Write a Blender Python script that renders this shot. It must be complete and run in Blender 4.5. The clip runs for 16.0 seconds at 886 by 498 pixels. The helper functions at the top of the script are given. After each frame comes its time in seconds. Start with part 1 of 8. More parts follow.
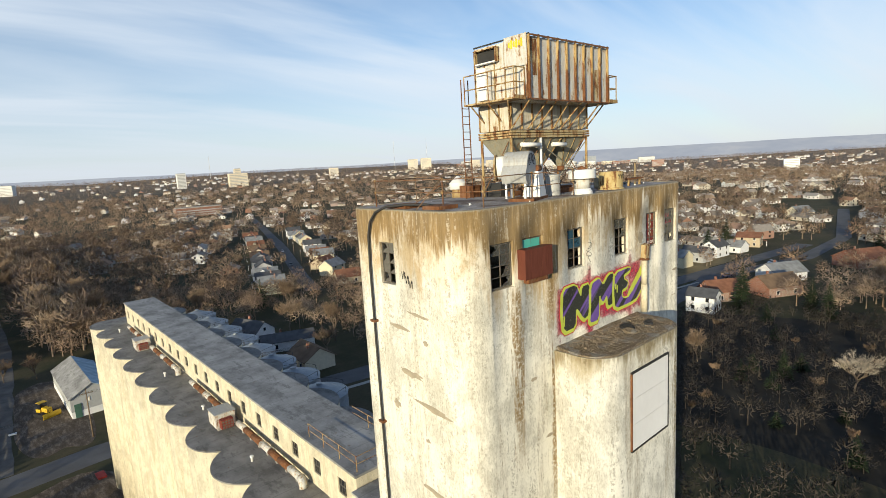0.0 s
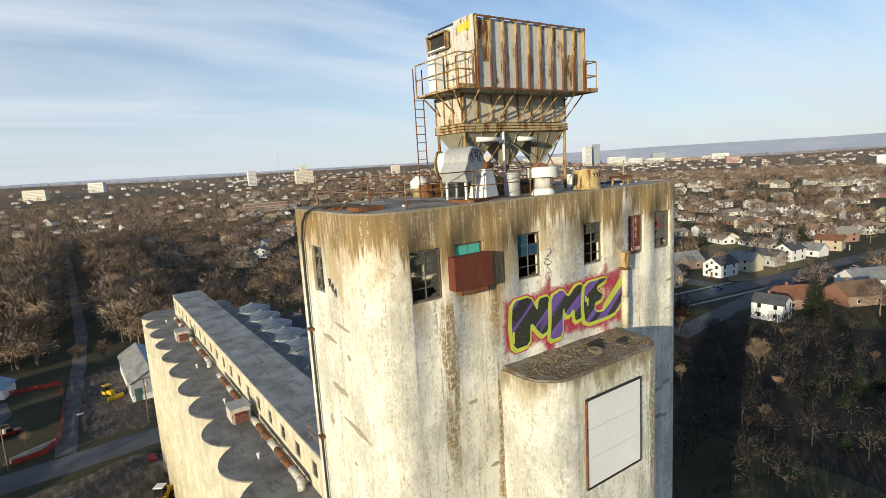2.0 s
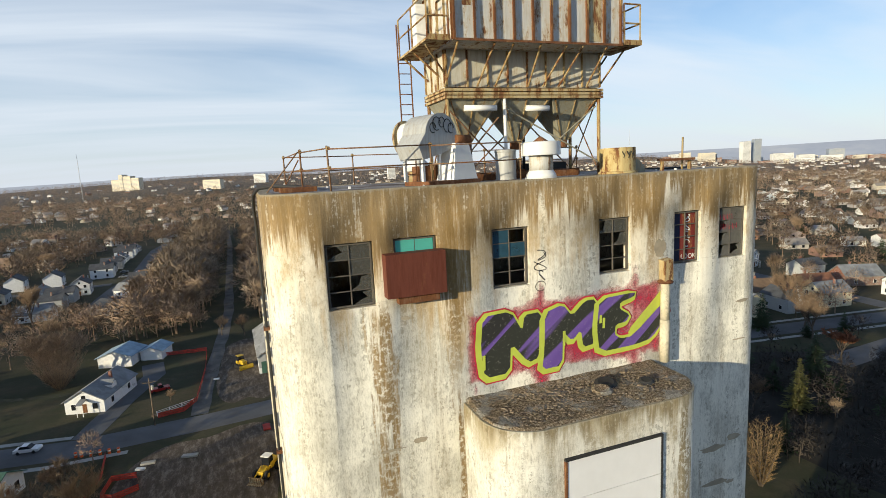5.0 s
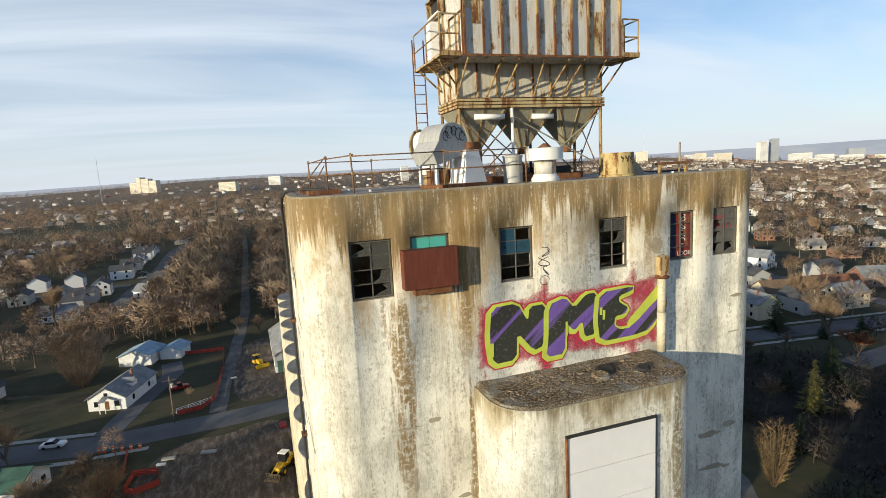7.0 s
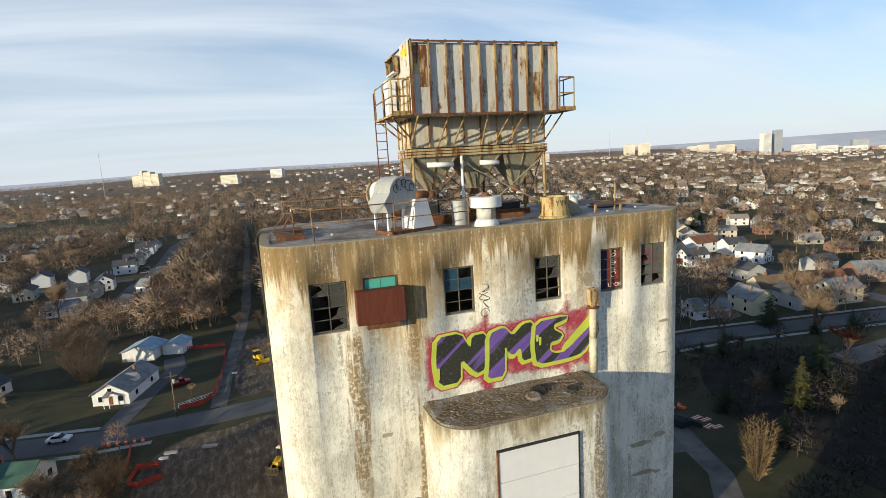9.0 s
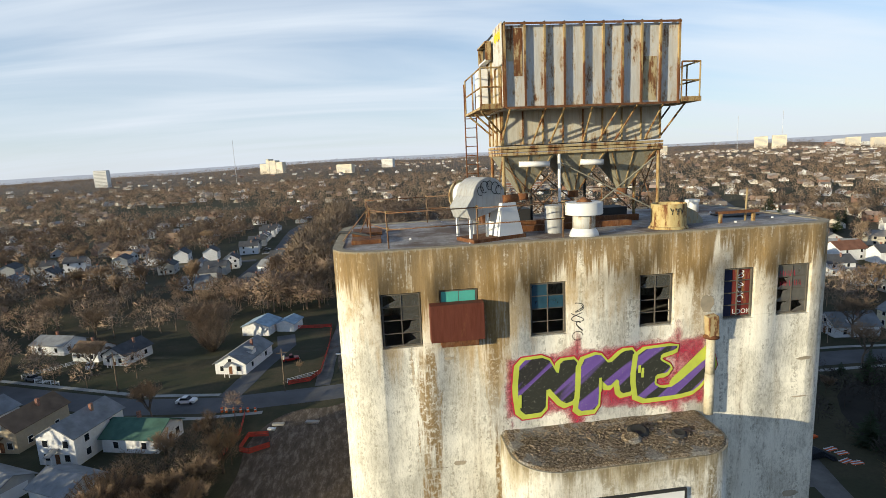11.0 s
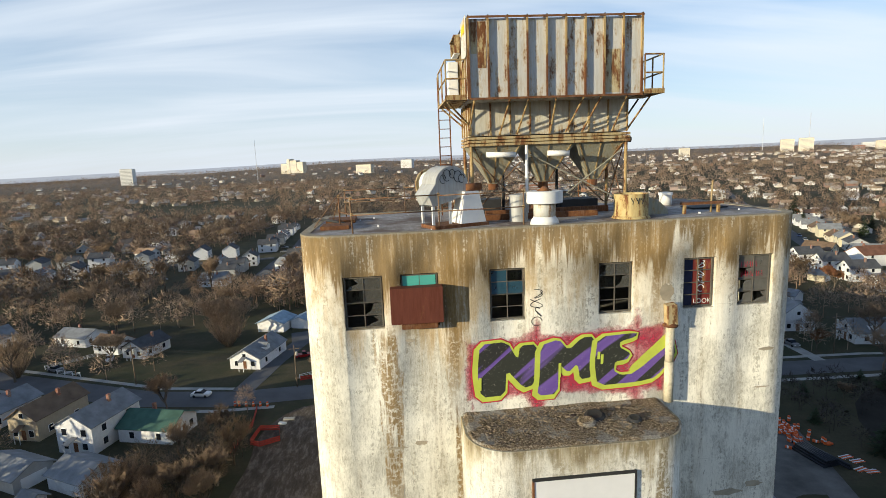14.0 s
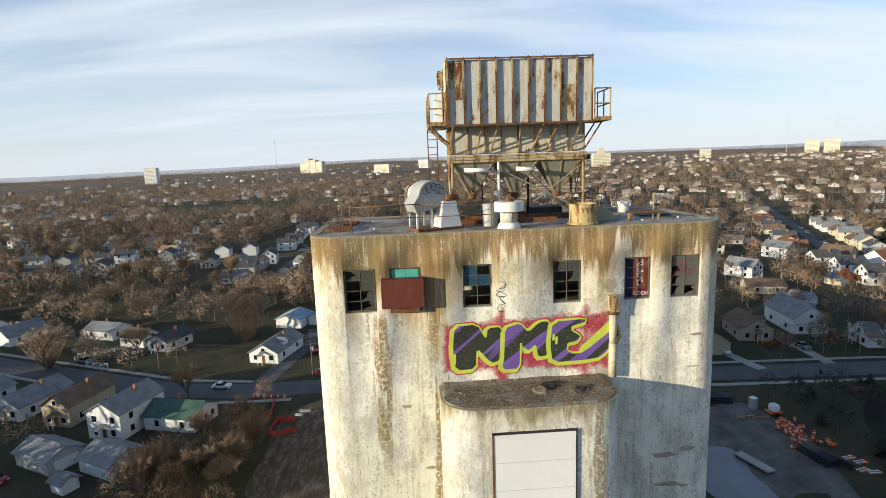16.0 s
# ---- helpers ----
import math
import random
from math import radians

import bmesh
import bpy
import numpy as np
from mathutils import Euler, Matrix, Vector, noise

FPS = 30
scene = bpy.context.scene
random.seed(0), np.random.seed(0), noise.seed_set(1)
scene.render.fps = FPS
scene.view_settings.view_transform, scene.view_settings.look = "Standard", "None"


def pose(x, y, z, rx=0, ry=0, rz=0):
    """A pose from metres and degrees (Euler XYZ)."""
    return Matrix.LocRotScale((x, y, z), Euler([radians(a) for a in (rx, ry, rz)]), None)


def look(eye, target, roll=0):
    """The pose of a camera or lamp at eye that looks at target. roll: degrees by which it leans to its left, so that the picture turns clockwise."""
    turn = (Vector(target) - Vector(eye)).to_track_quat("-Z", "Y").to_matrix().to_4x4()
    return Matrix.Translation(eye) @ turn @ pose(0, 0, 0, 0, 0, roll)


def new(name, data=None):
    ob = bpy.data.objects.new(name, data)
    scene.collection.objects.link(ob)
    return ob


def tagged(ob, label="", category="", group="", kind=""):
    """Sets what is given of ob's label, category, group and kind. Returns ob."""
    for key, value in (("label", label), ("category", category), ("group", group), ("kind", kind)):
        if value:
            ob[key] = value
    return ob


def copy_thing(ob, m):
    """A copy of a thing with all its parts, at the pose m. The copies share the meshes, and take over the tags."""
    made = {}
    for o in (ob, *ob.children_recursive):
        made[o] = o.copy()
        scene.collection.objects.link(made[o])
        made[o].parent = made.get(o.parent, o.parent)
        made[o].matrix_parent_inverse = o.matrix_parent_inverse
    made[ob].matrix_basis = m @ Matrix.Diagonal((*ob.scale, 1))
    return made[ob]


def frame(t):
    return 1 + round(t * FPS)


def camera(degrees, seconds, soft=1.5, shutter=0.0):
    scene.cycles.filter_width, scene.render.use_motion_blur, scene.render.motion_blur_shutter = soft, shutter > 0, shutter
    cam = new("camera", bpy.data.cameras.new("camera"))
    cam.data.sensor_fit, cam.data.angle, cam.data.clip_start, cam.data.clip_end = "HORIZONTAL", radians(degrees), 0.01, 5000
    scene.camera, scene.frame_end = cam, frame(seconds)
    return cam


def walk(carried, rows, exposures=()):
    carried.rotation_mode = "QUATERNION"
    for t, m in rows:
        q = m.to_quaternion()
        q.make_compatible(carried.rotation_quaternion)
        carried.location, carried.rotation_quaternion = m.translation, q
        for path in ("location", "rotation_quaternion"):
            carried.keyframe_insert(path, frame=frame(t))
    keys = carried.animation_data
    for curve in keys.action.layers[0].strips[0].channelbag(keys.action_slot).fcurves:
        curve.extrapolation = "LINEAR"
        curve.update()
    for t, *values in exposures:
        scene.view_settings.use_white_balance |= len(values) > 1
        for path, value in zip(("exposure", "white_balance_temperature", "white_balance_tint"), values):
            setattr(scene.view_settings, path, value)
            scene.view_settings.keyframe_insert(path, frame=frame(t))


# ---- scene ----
cam = camera(79.9, 16.0, soft=0.7)
PATH = [
    (0, (-18.01, -11.339, 51.564), (-16.719, -9.844, 51.25), -3.4),
    (0.5, (-17.567, -11.373, 51.576), (-16.35, -9.817, 51.266), -3.4),
    (1, (-16.582, -11.65, 51.471), (-15.416, -10.055, 51.164), -3.3),
    (1.5, (-15.287, -12.038, 51.403), (-14.137, -10.431, 51.093), -3.4),
    (2, (-13.653, -12.499, 51.314), (-12.543, -10.865, 51.004), -3.5),
    (2.5, (-12.111, -12.838, 51.336), (-11.195, -11.087, 51.031), -3.3),
    (3, (-10.61, -12.956, 51.369), (-9.855, -11.128, 51.071), -3.0),
    (3.5, (-9.167, -12.863, 51.38), (-8.461, -11.016, 51.082), -2.9),
    (4, (-8.181, -12.523, 51.304), (-7.492, -10.669, 51.004), -2.8),
    (4.5, (-7.815, -12.067, 50.994), (-7.135, -10.211, 50.693), -2.8),
    (5, (-7.753, -11.639, 50.523), (-7.08, -9.78, 50.223), -2.9),
    (7.3, (-8.193, -13.412, 50.635), (-7.577, -11.532, 50.343), -3.2),
    (7.5, (-8.163, -13.835, 50.919), (-7.554, -11.955, 50.615), -3.2),
    (8, (-8.035, -14.664, 51.548), (-7.426, -12.785, 51.238), -3.3),
    (8.5, (-7.658, -15.091, 52.015), (-7.046, -13.213, 51.699), -3.3),
    (9, (-7.19, -15.127, 52.203), (-6.574, -13.251, 51.882), -3.3),
    (9.5, (-6.873, -14.972, 52.241), (-6.413, -13.052, 51.926), -3.2),
    (10, (-6.761, -14.716, 52.291), (-6.43, -12.77, 51.972), -3.0),
    (12.5, (-5.117, -12.062, 52.495), (-4.912, -10.103, 52.149), -2.6),
    (13, (-4.955, -12.104, 52.453), (-4.758, -10.144, 52.107), -2.6),
    (13.5, (-4.834, -12.818, 52.263), (-4.653, -10.856, 51.924), -2.5),
    (14, (-4.723, -14.225, 52.006), (-4.557, -12.259, 51.68), -2.3),
    (14.5, (-4.591, -16.056, 51.788), (-4.437, -14.088, 51.466), -2.3),
    (15, (-4.385, -17.361, 51.859), (-4.248, -15.392, 51.537), -2.4),
    (15.5, (-4.102, -17.781, 52.01), (-3.984, -15.81, 51.688), -2.3),
    (16, (-3.794, -17.638, 52.489), (-3.693, -15.667, 52.165), -2.1),
]
walk(cam, [(t, look(eye, target, roll)) for t, eye, target, roll in PATH], [(0, 0.06, 6450, 8), (1.5, 0.02, 6450, 8), (2.5, 0, 6450, 8), (4, 0.07, 6450, 8), (9, 0.1, 6450, 8), (14, 0.18, 6450, 8), (16, 0.19, 6450, 8)])

# ---- light: low winter sun from the left, pale blue sky with thin high cloud ----
SUN_EL, SUN_AZ = 9.7, 246.0          # degrees; azimuth clockwise from +y
SUN_POWER, SKY_POWER = 5.5, 0.131

sun_data = bpy.data.lights.new("sun", "SUN")
sun_data.energy, sun_data.angle, sun_data.color = SUN_POWER, radians(0.5), (1.0, 0.86, 0.60)
sun = new("sun", sun_data)
to_sun = Vector((math.sin(radians(SUN_AZ)) * math.cos(radians(SUN_EL)), math.cos(radians(SUN_AZ)) * math.cos(radians(SUN_EL)), math.sin(radians(SUN_EL))))
sun.matrix_world = look(to_sun * 300, (0, 0, 0))

world = bpy.data.worlds.new("sky")
world.use_nodes = True
scene.world = world
wn, wl = world.node_tree.nodes, world.node_tree.links
wn.clear()
sky = wn.new("ShaderNodeTexSky")
sky.sky_type, sky.sun_disc = "NISHITA", False
sky.sun_elevation, sky.sun_rotation = radians(SUN_EL + 8), radians(SUN_AZ)
sky.air_density, sky.dust_density, sky.ozone_density = 1.0, 0.15, 3.5
coord = wn.new("ShaderNodeTexCoord")
# thin cirrus: streaks of noise on a high flat layer
split = wn.new("ShaderNodeSeparateXYZ")
wl.new(coord.outputs["Generated"], split.inputs[0])
lift = wn.new("ShaderNodeMath"); lift.operation = "ADD"; lift.inputs[1].default_value = 0.18
wl.new(split.outputs[2], lift.inputs[0])
inv = wn.new("ShaderNodeMath"); inv.operation = "DIVIDE"; inv.inputs[0].default_value = 1.0
wl.new(lift.outputs[0], inv.inputs[1])
flat = wn.new("ShaderNodeVectorMath"); flat.operation = "SCALE"
wl.new(coord.outputs["Generated"], flat.inputs[0]); wl.new(inv.outputs[0], flat.inputs["Scale"])
turn = wn.new("ShaderNodeMapping")
turn.inputs["Rotation"].default_value, turn.inputs["Scale"].default_value = (0, 0, radians(-25)), (0.35, 1.5, 1.0)
wl.new(flat.outputs[0], turn.inputs[0])
cirrus = wn.new("ShaderNodeTexNoise")
cirrus.inputs["Scale"].default_value, cirrus.inputs["Detail"].default_value, cirrus.inputs["Roughness"].default_value, cirrus.inputs["Distortion"].default_value = 1.1, 5.0, 0.5, 0.5
wl.new(turn.outputs[0], cirrus.inputs["Vector"])
cover = wn.new("ShaderNodeMapRange")
cover.inputs[1].default_value, cover.inputs[2].default_value, cover.inputs[3].default_value, cover.inputs[4].default_value = 0.38, 0.72, 0.08, 0.85
wl.new(cirrus.outputs[0], cover.inputs[0])
cloud_mix = wn.new("ShaderNodeMix"); cloud_mix.data_type = "RGBA"
thin_up = wn.new("ShaderNodeMapRange")      # the cloud sheet thins out overhead
thin_up.inputs[1].default_value, thin_up.inputs[2].default_value, thin_up.inputs[3].default_value, thin_up.inputs[4].default_value = 0.36, 0.75, 1.0, 0.12
wl.new(split.outputs[2], thin_up.inputs[0])
veil = wn.new("ShaderNodeMath"); veil.operation = "MULTIPLY"
wl.new(cover.outputs[0], veil.inputs[0]); wl.new(thin_up.outputs[0], veil.inputs[1])
wl.new(veil.outputs[0], cloud_mix.inputs[0]); wl.new(sky.outputs[0], cloud_mix.inputs[6])
cloud_mix.inputs[7].default_value = (6.5, 6.9, 7.4, 1)
# milky air low over the horizon
low = wn.new("ShaderNodeMapRange")
low.inputs[1].default_value, low.inputs[2].default_value, low.inputs[3].default_value, low.inputs[4].default_value = 0.0, 0.26, 0.8, 0.0
wl.new(split.outputs[2], low.inputs[0])
milk = wn.new("ShaderNodeMix"); milk.data_type = "RGBA"
wl.new(low.outputs[0], milk.inputs[0]); wl.new(cloud_mix.outputs[2], milk.inputs[6])
milk.inputs[7].default_value = (4.95, 5.35, 6.05, 1)
back = wn.new("ShaderNodeBackground"); back.inputs[1].default_value = SKY_POWER
wl.new(milk.outputs[2], back.inputs[0])
out = wn.new("ShaderNodeOutputWorld"); wl.new(back.outputs[0], out.inputs[0])


# ---- materials ----
def ramp_node(nt, fac, stops):
    r = nt.nodes.new("ShaderNodeValToRGB")
    els = r.color_ramp.elements
    while len(els) < len(stops):
        els.new(0.5)
    for e, (p, c) in zip(els, stops):
        e.position, e.color = p, (c if len(c) == 4 else (*c, 1))
    nt.links.new(fac, r.inputs[0])
    return r.outputs[0]


def noise_node(nt, vec, scale, detail=4.0, rough=0.55, stretch=None, offset=0.0):
    if stretch or offset:
        mp = nt.nodes.new("ShaderNodeMapping")
        mp.inputs["Scale"].default_value = stretch or (1, 1, 1)
        mp.inputs["Location"].default_value = (offset, offset * 0.7, offset * 0.3)
        nt.links.new(vec, mp.inputs[0])
        vec = mp.outputs[0]
    n = nt.nodes.new("ShaderNodeTexNoise")
    n.inputs["Scale"].default_value, n.inputs["Detail"].default_value, n.inputs["Roughness"].default_value = scale, detail, rough
    nt.links.new(vec, n.inputs["Vector"])
    return n.outputs[0]


def mix_node(nt, fac, a, b, mode="MIX"):
    m = nt.nodes.new("ShaderNodeMix")
    m.data_type, m.blend_type = "RGBA", mode
    for value, socket in ((fac, m.inputs[0]), (a, m.inputs[6]), (b, m.inputs[7])):
        if isinstance(value, (int, float)):
            socket.default_value = value
        elif isinstance(value, tuple):
            socket.default_value = (*value[:3], 1)
        else:
            nt.links.new(value, socket)
    return m.outputs[2]


def range_node(nt, value, lo, hi, a=0.0, b=1.0):
    m = nt.nodes.new("ShaderNodeMapRange")
    m.inputs[1].default_value, m.inputs[2].default_value, m.inputs[3].default_value, m.inputs[4].default_value = lo, hi, a, b
    nt.links.new(value, m.inputs[0])
    return m.outputs[0]


def math_node(nt, op, a, b):
    m = nt.nodes.new("ShaderNodeMath")
    m.operation = op
    for value, socket in ((a, m.inputs[0]), (b, m.inputs[1])):
        if isinstance(value, (int, float)):
            socket.default_value = value
        else:
            nt.links.new(value, socket)
    return m.outputs[0]


def blank(name, rough=0.85, metal=0.0):
    m = bpy.data.materials.new(name)
    m.use_nodes = True
    nt = m.node_tree
    b = nt.nodes["Principled BSDF"]
    b.inputs["Roughness"].default_value, b.inputs["Metallic"].default_value = rough, metal
    b.inputs["Specular IOR Level"].default_value = 0.3
    tc = nt.nodes.new("ShaderNodeTexCoord")
    return m, nt, b, tc.outputs["Object"]


def bump(nt, b, height, strength=0.3, distance=0.02):
    n = nt.nodes.new("ShaderNodeBump")
    n.inputs["Strength"].default_value, n.inputs["Distance"].default_value = strength, distance
    nt.links.new(height, n.inputs["Height"])
    nt.links.new(n.outputs[0], b.inputs["Normal"])


def plain(name, colour, rough=0.8, metal=0.0, vary=0.25, scale=3.0, relief=0.15, per_object=0.0, island=False):
    """A worn plain surface: colour varied by grain and by larger stains."""
    m, nt, b, vec = blank(name, rough, metal)
    big, small = noise_node(nt, vec, scale * 0.3), noise_node(nt, vec, scale * 4)
    c = ramp_node(nt, big, [(0.3, tuple(v * (1 - vary) for v in colour)), (0.7, tuple(min(v * (1 + vary), 0.95) for v in colour))])
    c = mix_node(nt, range_node(nt, small, 0.3, 0.7, 0.0, 0.35 * vary + 0.05), c, tuple(v * 0.45 for v in colour))
    if per_object or island:
        node = nt.nodes.new("ShaderNodeNewGeometry" if island else "ShaderNodeObjectInfo")
        rnd = node.outputs["Random Per Island" if island else "Random"]
        hsv = nt.nodes.new("ShaderNodeHueSaturation")
        amount = per_object or 0.3
        nt.links.new(range_node(nt, rnd, 0, 1, 1 - amount, 1 + amount), hsv.inputs["Value"])
        nt.links.new(c, hsv.inputs["Color"])
        c = hsv.outputs[0]
    nt.links.new(c, b.inputs["Base Color"])
    if relief:
        bump(nt, b, small, relief)
    return m


def concrete(name, pale, brown, grey, top=None, brown_amount=0.5, columns=(), band=2.8, wets=()):
    """Old whitewashed slip-formed concrete: runs of dirt down the wall, worn patches, a brown wet band under the roof edge."""
    m, nt, b, vec = blank(name, 0.9)
    runs = noise_node(nt, vec, 1.0, 4, 0.55, (0.9, 0.9, 0.07))
    mid_runs = noise_node(nt, vec, 1.0, 6, 0.7, (4.5, 4.5, 0.45), 9)
    fine_runs = noise_node(nt, vec, 1.0, 7, 0.75, (14, 14, 2.2), 5)
    patches = noise_node(nt, vec, 0.8, 7, 0.7, (1, 1, 0.7), 11)
    grain = noise_node(nt, vec, 8, 7, 0.75)
    lift = noise_node(nt, vec, 1.0, 3, 0.6, (0.6, 0.6, 1.6), 17)
    c = ramp_node(nt, patches, [(0.40, tuple(v * 0.74 for v in pale)), (0.49, tuple(v * 0.90 for v in pale)), (0.55, pale)])
    # thin dirt runs, and flaked whitewash showing grey concrete
    c = mix_node(nt, math_node(nt, "MULTIPLY", range_node(nt, fine_runs, 0.52, 0.62, 0, 0.5), range_node(nt, patches, 0.4, 0.56, 1.0, 0.2)), c, grey)
    flake = math_node(nt, "MULTIPLY", range_node(nt, grain, 0.50, 0.54, 0, 0.8), range_node(nt, mid_runs, 0.5, 0.57, 0, 1))
    c = mix_node(nt, flake, c, tuple(v * 0.8 for v in grey))
    # broad brown seepage columns, broken up by finer runs
    seep = math_node(nt, "MULTIPLY", range_node(nt, runs, 0.53, 0.58, 0, 1), range_node(nt, mid_runs, 0.42, 0.53, 0.1, 1.0))
    seep = math_node(nt, "MULTIPLY", seep, range_node(nt, fine_runs, 0.42, 0.53, 0.35, 1.0))
    c = mix_node(nt, math_node(nt, "MULTIPLY", seep, brown_amount), c, brown)
    # casting lines left by the forms
    sx = nt.nodes.new("ShaderNodeSeparateXYZ")
    nt.links.new(vec, sx.inputs[0])
    line = math_node(nt, "PINGPONG", math_node(nt, "ADD", sx.outputs[2], range_node(nt, lift, 0, 1, -0.03, 0.03)), 0.61)
    c = mix_node(nt, math_node(nt, "MULTIPLY", range_node(nt, line, 0.0, 0.014, 0.35, 0.0), range_node(nt, patches, 0.45, 0.6, 0, 1)), c, grey)
    speck = noise_node(nt, vec, 1.0, 9, 0.85, (20, 20, 7), 3)
    thin = noise_node(nt, vec, 1.0, 8, 0.8, (20, 20, 0.9), 23)
    c = mix_node(nt, math_node(nt, "MULTIPLY", range_node(nt, speck, 0.51, 0.55, 0, 0.62), range_node(nt, patches, 0.44, 0.58, 1.0, 0.25)), c, tuple(v * 0.95 for v in grey))
    scabs = noise_node(nt, vec, 1.0, 8, 0.8, (3.2, 3.2, 1.5), 53)
    c = mix_node(nt, range_node(nt, scabs, 0.60, 0.625, 0, 0.7), c, tuple(v * 0.85 for v in grey))
    if top:
        depth_now = math_node(nt, "SUBTRACT", top, sx.outputs[2])
        wide_cols = noise_node(nt, vec, 1.0, 2, 0.5, (0.55, 0.55, 0.02), 31)
        mid_cols = noise_node(nt, vec, 1.0, 3, 0.6, (2.6, 2.6, 0.10), 37)
        thin_cols = noise_node(nt, vec, 1.0, 4, 0.7, (9, 9, 0.35), 41)
        rag = math_node(nt, "ADD", range_node(nt, mid_cols, 0.3, 0.7, -0.55, 0.75), range_node(nt, thin_cols, 0.3, 0.7, -0.45, 0.5))
        reach = range_node(nt, wide_cols, 0.38, 0.64, band * 0.06, band * 0.5)
        for cx, half, deep in wets:
            off = math_node(nt, "ABSOLUTE", math_node(nt, "SUBTRACT", sx.outputs[0], cx), 0.0)
            reach = math_node(nt, "MAXIMUM", reach, range_node(nt, off, half * 0.85, half * 1.15, deep, 0.0))
        reach = math_node(nt, "ADD", reach, math_node(nt, "MULTIPLY", rag, band / 2.8))
        left = math_node(nt, "SUBTRACT", reach, depth_now)
        tone = ramp_node(nt, mid_runs, [(0.34, tuple(v * 0.72 for v in brown)), (0.5, brown), (0.66, (brown[0] * 1.4, brown[1] * 1.38, brown[2] * 1.3))])
        tone = mix_node(nt, range_node(nt, speck, 0.5, 0.6, 0, 0.22), tone, (0.34, 0.29, 0.19))
        # a thin tan film that reaches further down, then the wet brown itself
        film = math_node(nt, "MULTIPLY", range_node(nt, math_node(nt, "ADD", left, band * 0.42), -0.3, 0.5, 0, 0.62), range_node(nt, patches, 0.42, 0.56, 1.0, 0.35))
        c = mix_node(nt, film, c, (brown[0] * 2.0, brown[1] * 2.1, brown[2] * 2.3))
        bare = range_node(nt, math_node(nt, "ADD", math_node(nt, "MULTIPLY", thin_cols, 0.55), math_node(nt, "MULTIPLY", grain, 0.45)), 0.54, 0.585, 1.0, 0.45)
        wet = math_node(nt, "MULTIPLY", range_node(nt, left, -0.10, 0.26, 0, 0.93), bare)
        c = mix_node(nt, wet, c, tone)
        # long seepage stains below leaking joints: place along x, half width, foot and head
        for cx, half, foot_z, head_z in columns:
            off = math_node(nt, "ABSOLUTE", math_node(nt, "SUBTRACT", sx.outputs[0], cx), 0.0)
            off = math_node(nt, "ADD", off, range_node(nt, mid_runs, 0.3, 0.7, half * 1.1, -half * 1.1))
            body = math_node(nt, "MULTIPLY", range_node(nt, off, half * 0.55, half * 1.1, 0.95, 0.0), range_node(nt, sx.outputs[2], foot_z, foot_z + 2.5, 0, 1))
            body = math_node(nt, "MULTIPLY", body, range_node(nt, sx.outputs[2], head_z - 0.4, head_z, 1, 0))
            body = math_node(nt, "MULTIPLY", body, range_node(nt, grain, 0.42, 0.50, 0.25, 1.0))
            c = mix_node(nt, body, c, tone)
        wash = math_node(nt, "MULTIPLY", range_node(nt, mid_runs, 0.52, 0.62, 0, 0.5), math_node(nt, "MULTIPLY", range_node(nt, thin, 0.44, 0.58, 0, 1), range_node(nt, grain, 0.40, 0.56, 0.2, 1)))
        c = mix_node(nt, wash, c, tuple(v * 0.92 for v in pale))
        dark = math_node(nt, "MULTIPLY", range_node(nt, thin, 0.34, 0.42, 0.5, 0), range_node(nt, grain, 0.42, 0.52, 0.2, 1))
        c = mix_node(nt, math_node(nt, "MULTIPLY", dark, range_node(nt, runs, 0.42, 0.56, 0.15, 1)), c, (0.12, 0.09, 0.05))
        rim = math_node(nt, "ADD", sx.outputs[2], range_node(nt, grain, 0.3, 0.7, -0.05, 0.05))
        c = mix_node(nt, range_node(nt, rim, top - 0.06, top - 0.02, 0, 0.55), c, grey)
    nt.links.new(c, b.inputs["Base Color"])
    bump(nt, b, math_node(nt, "ADD", grain, fine_runs), 0.35, 0.03)
    return m


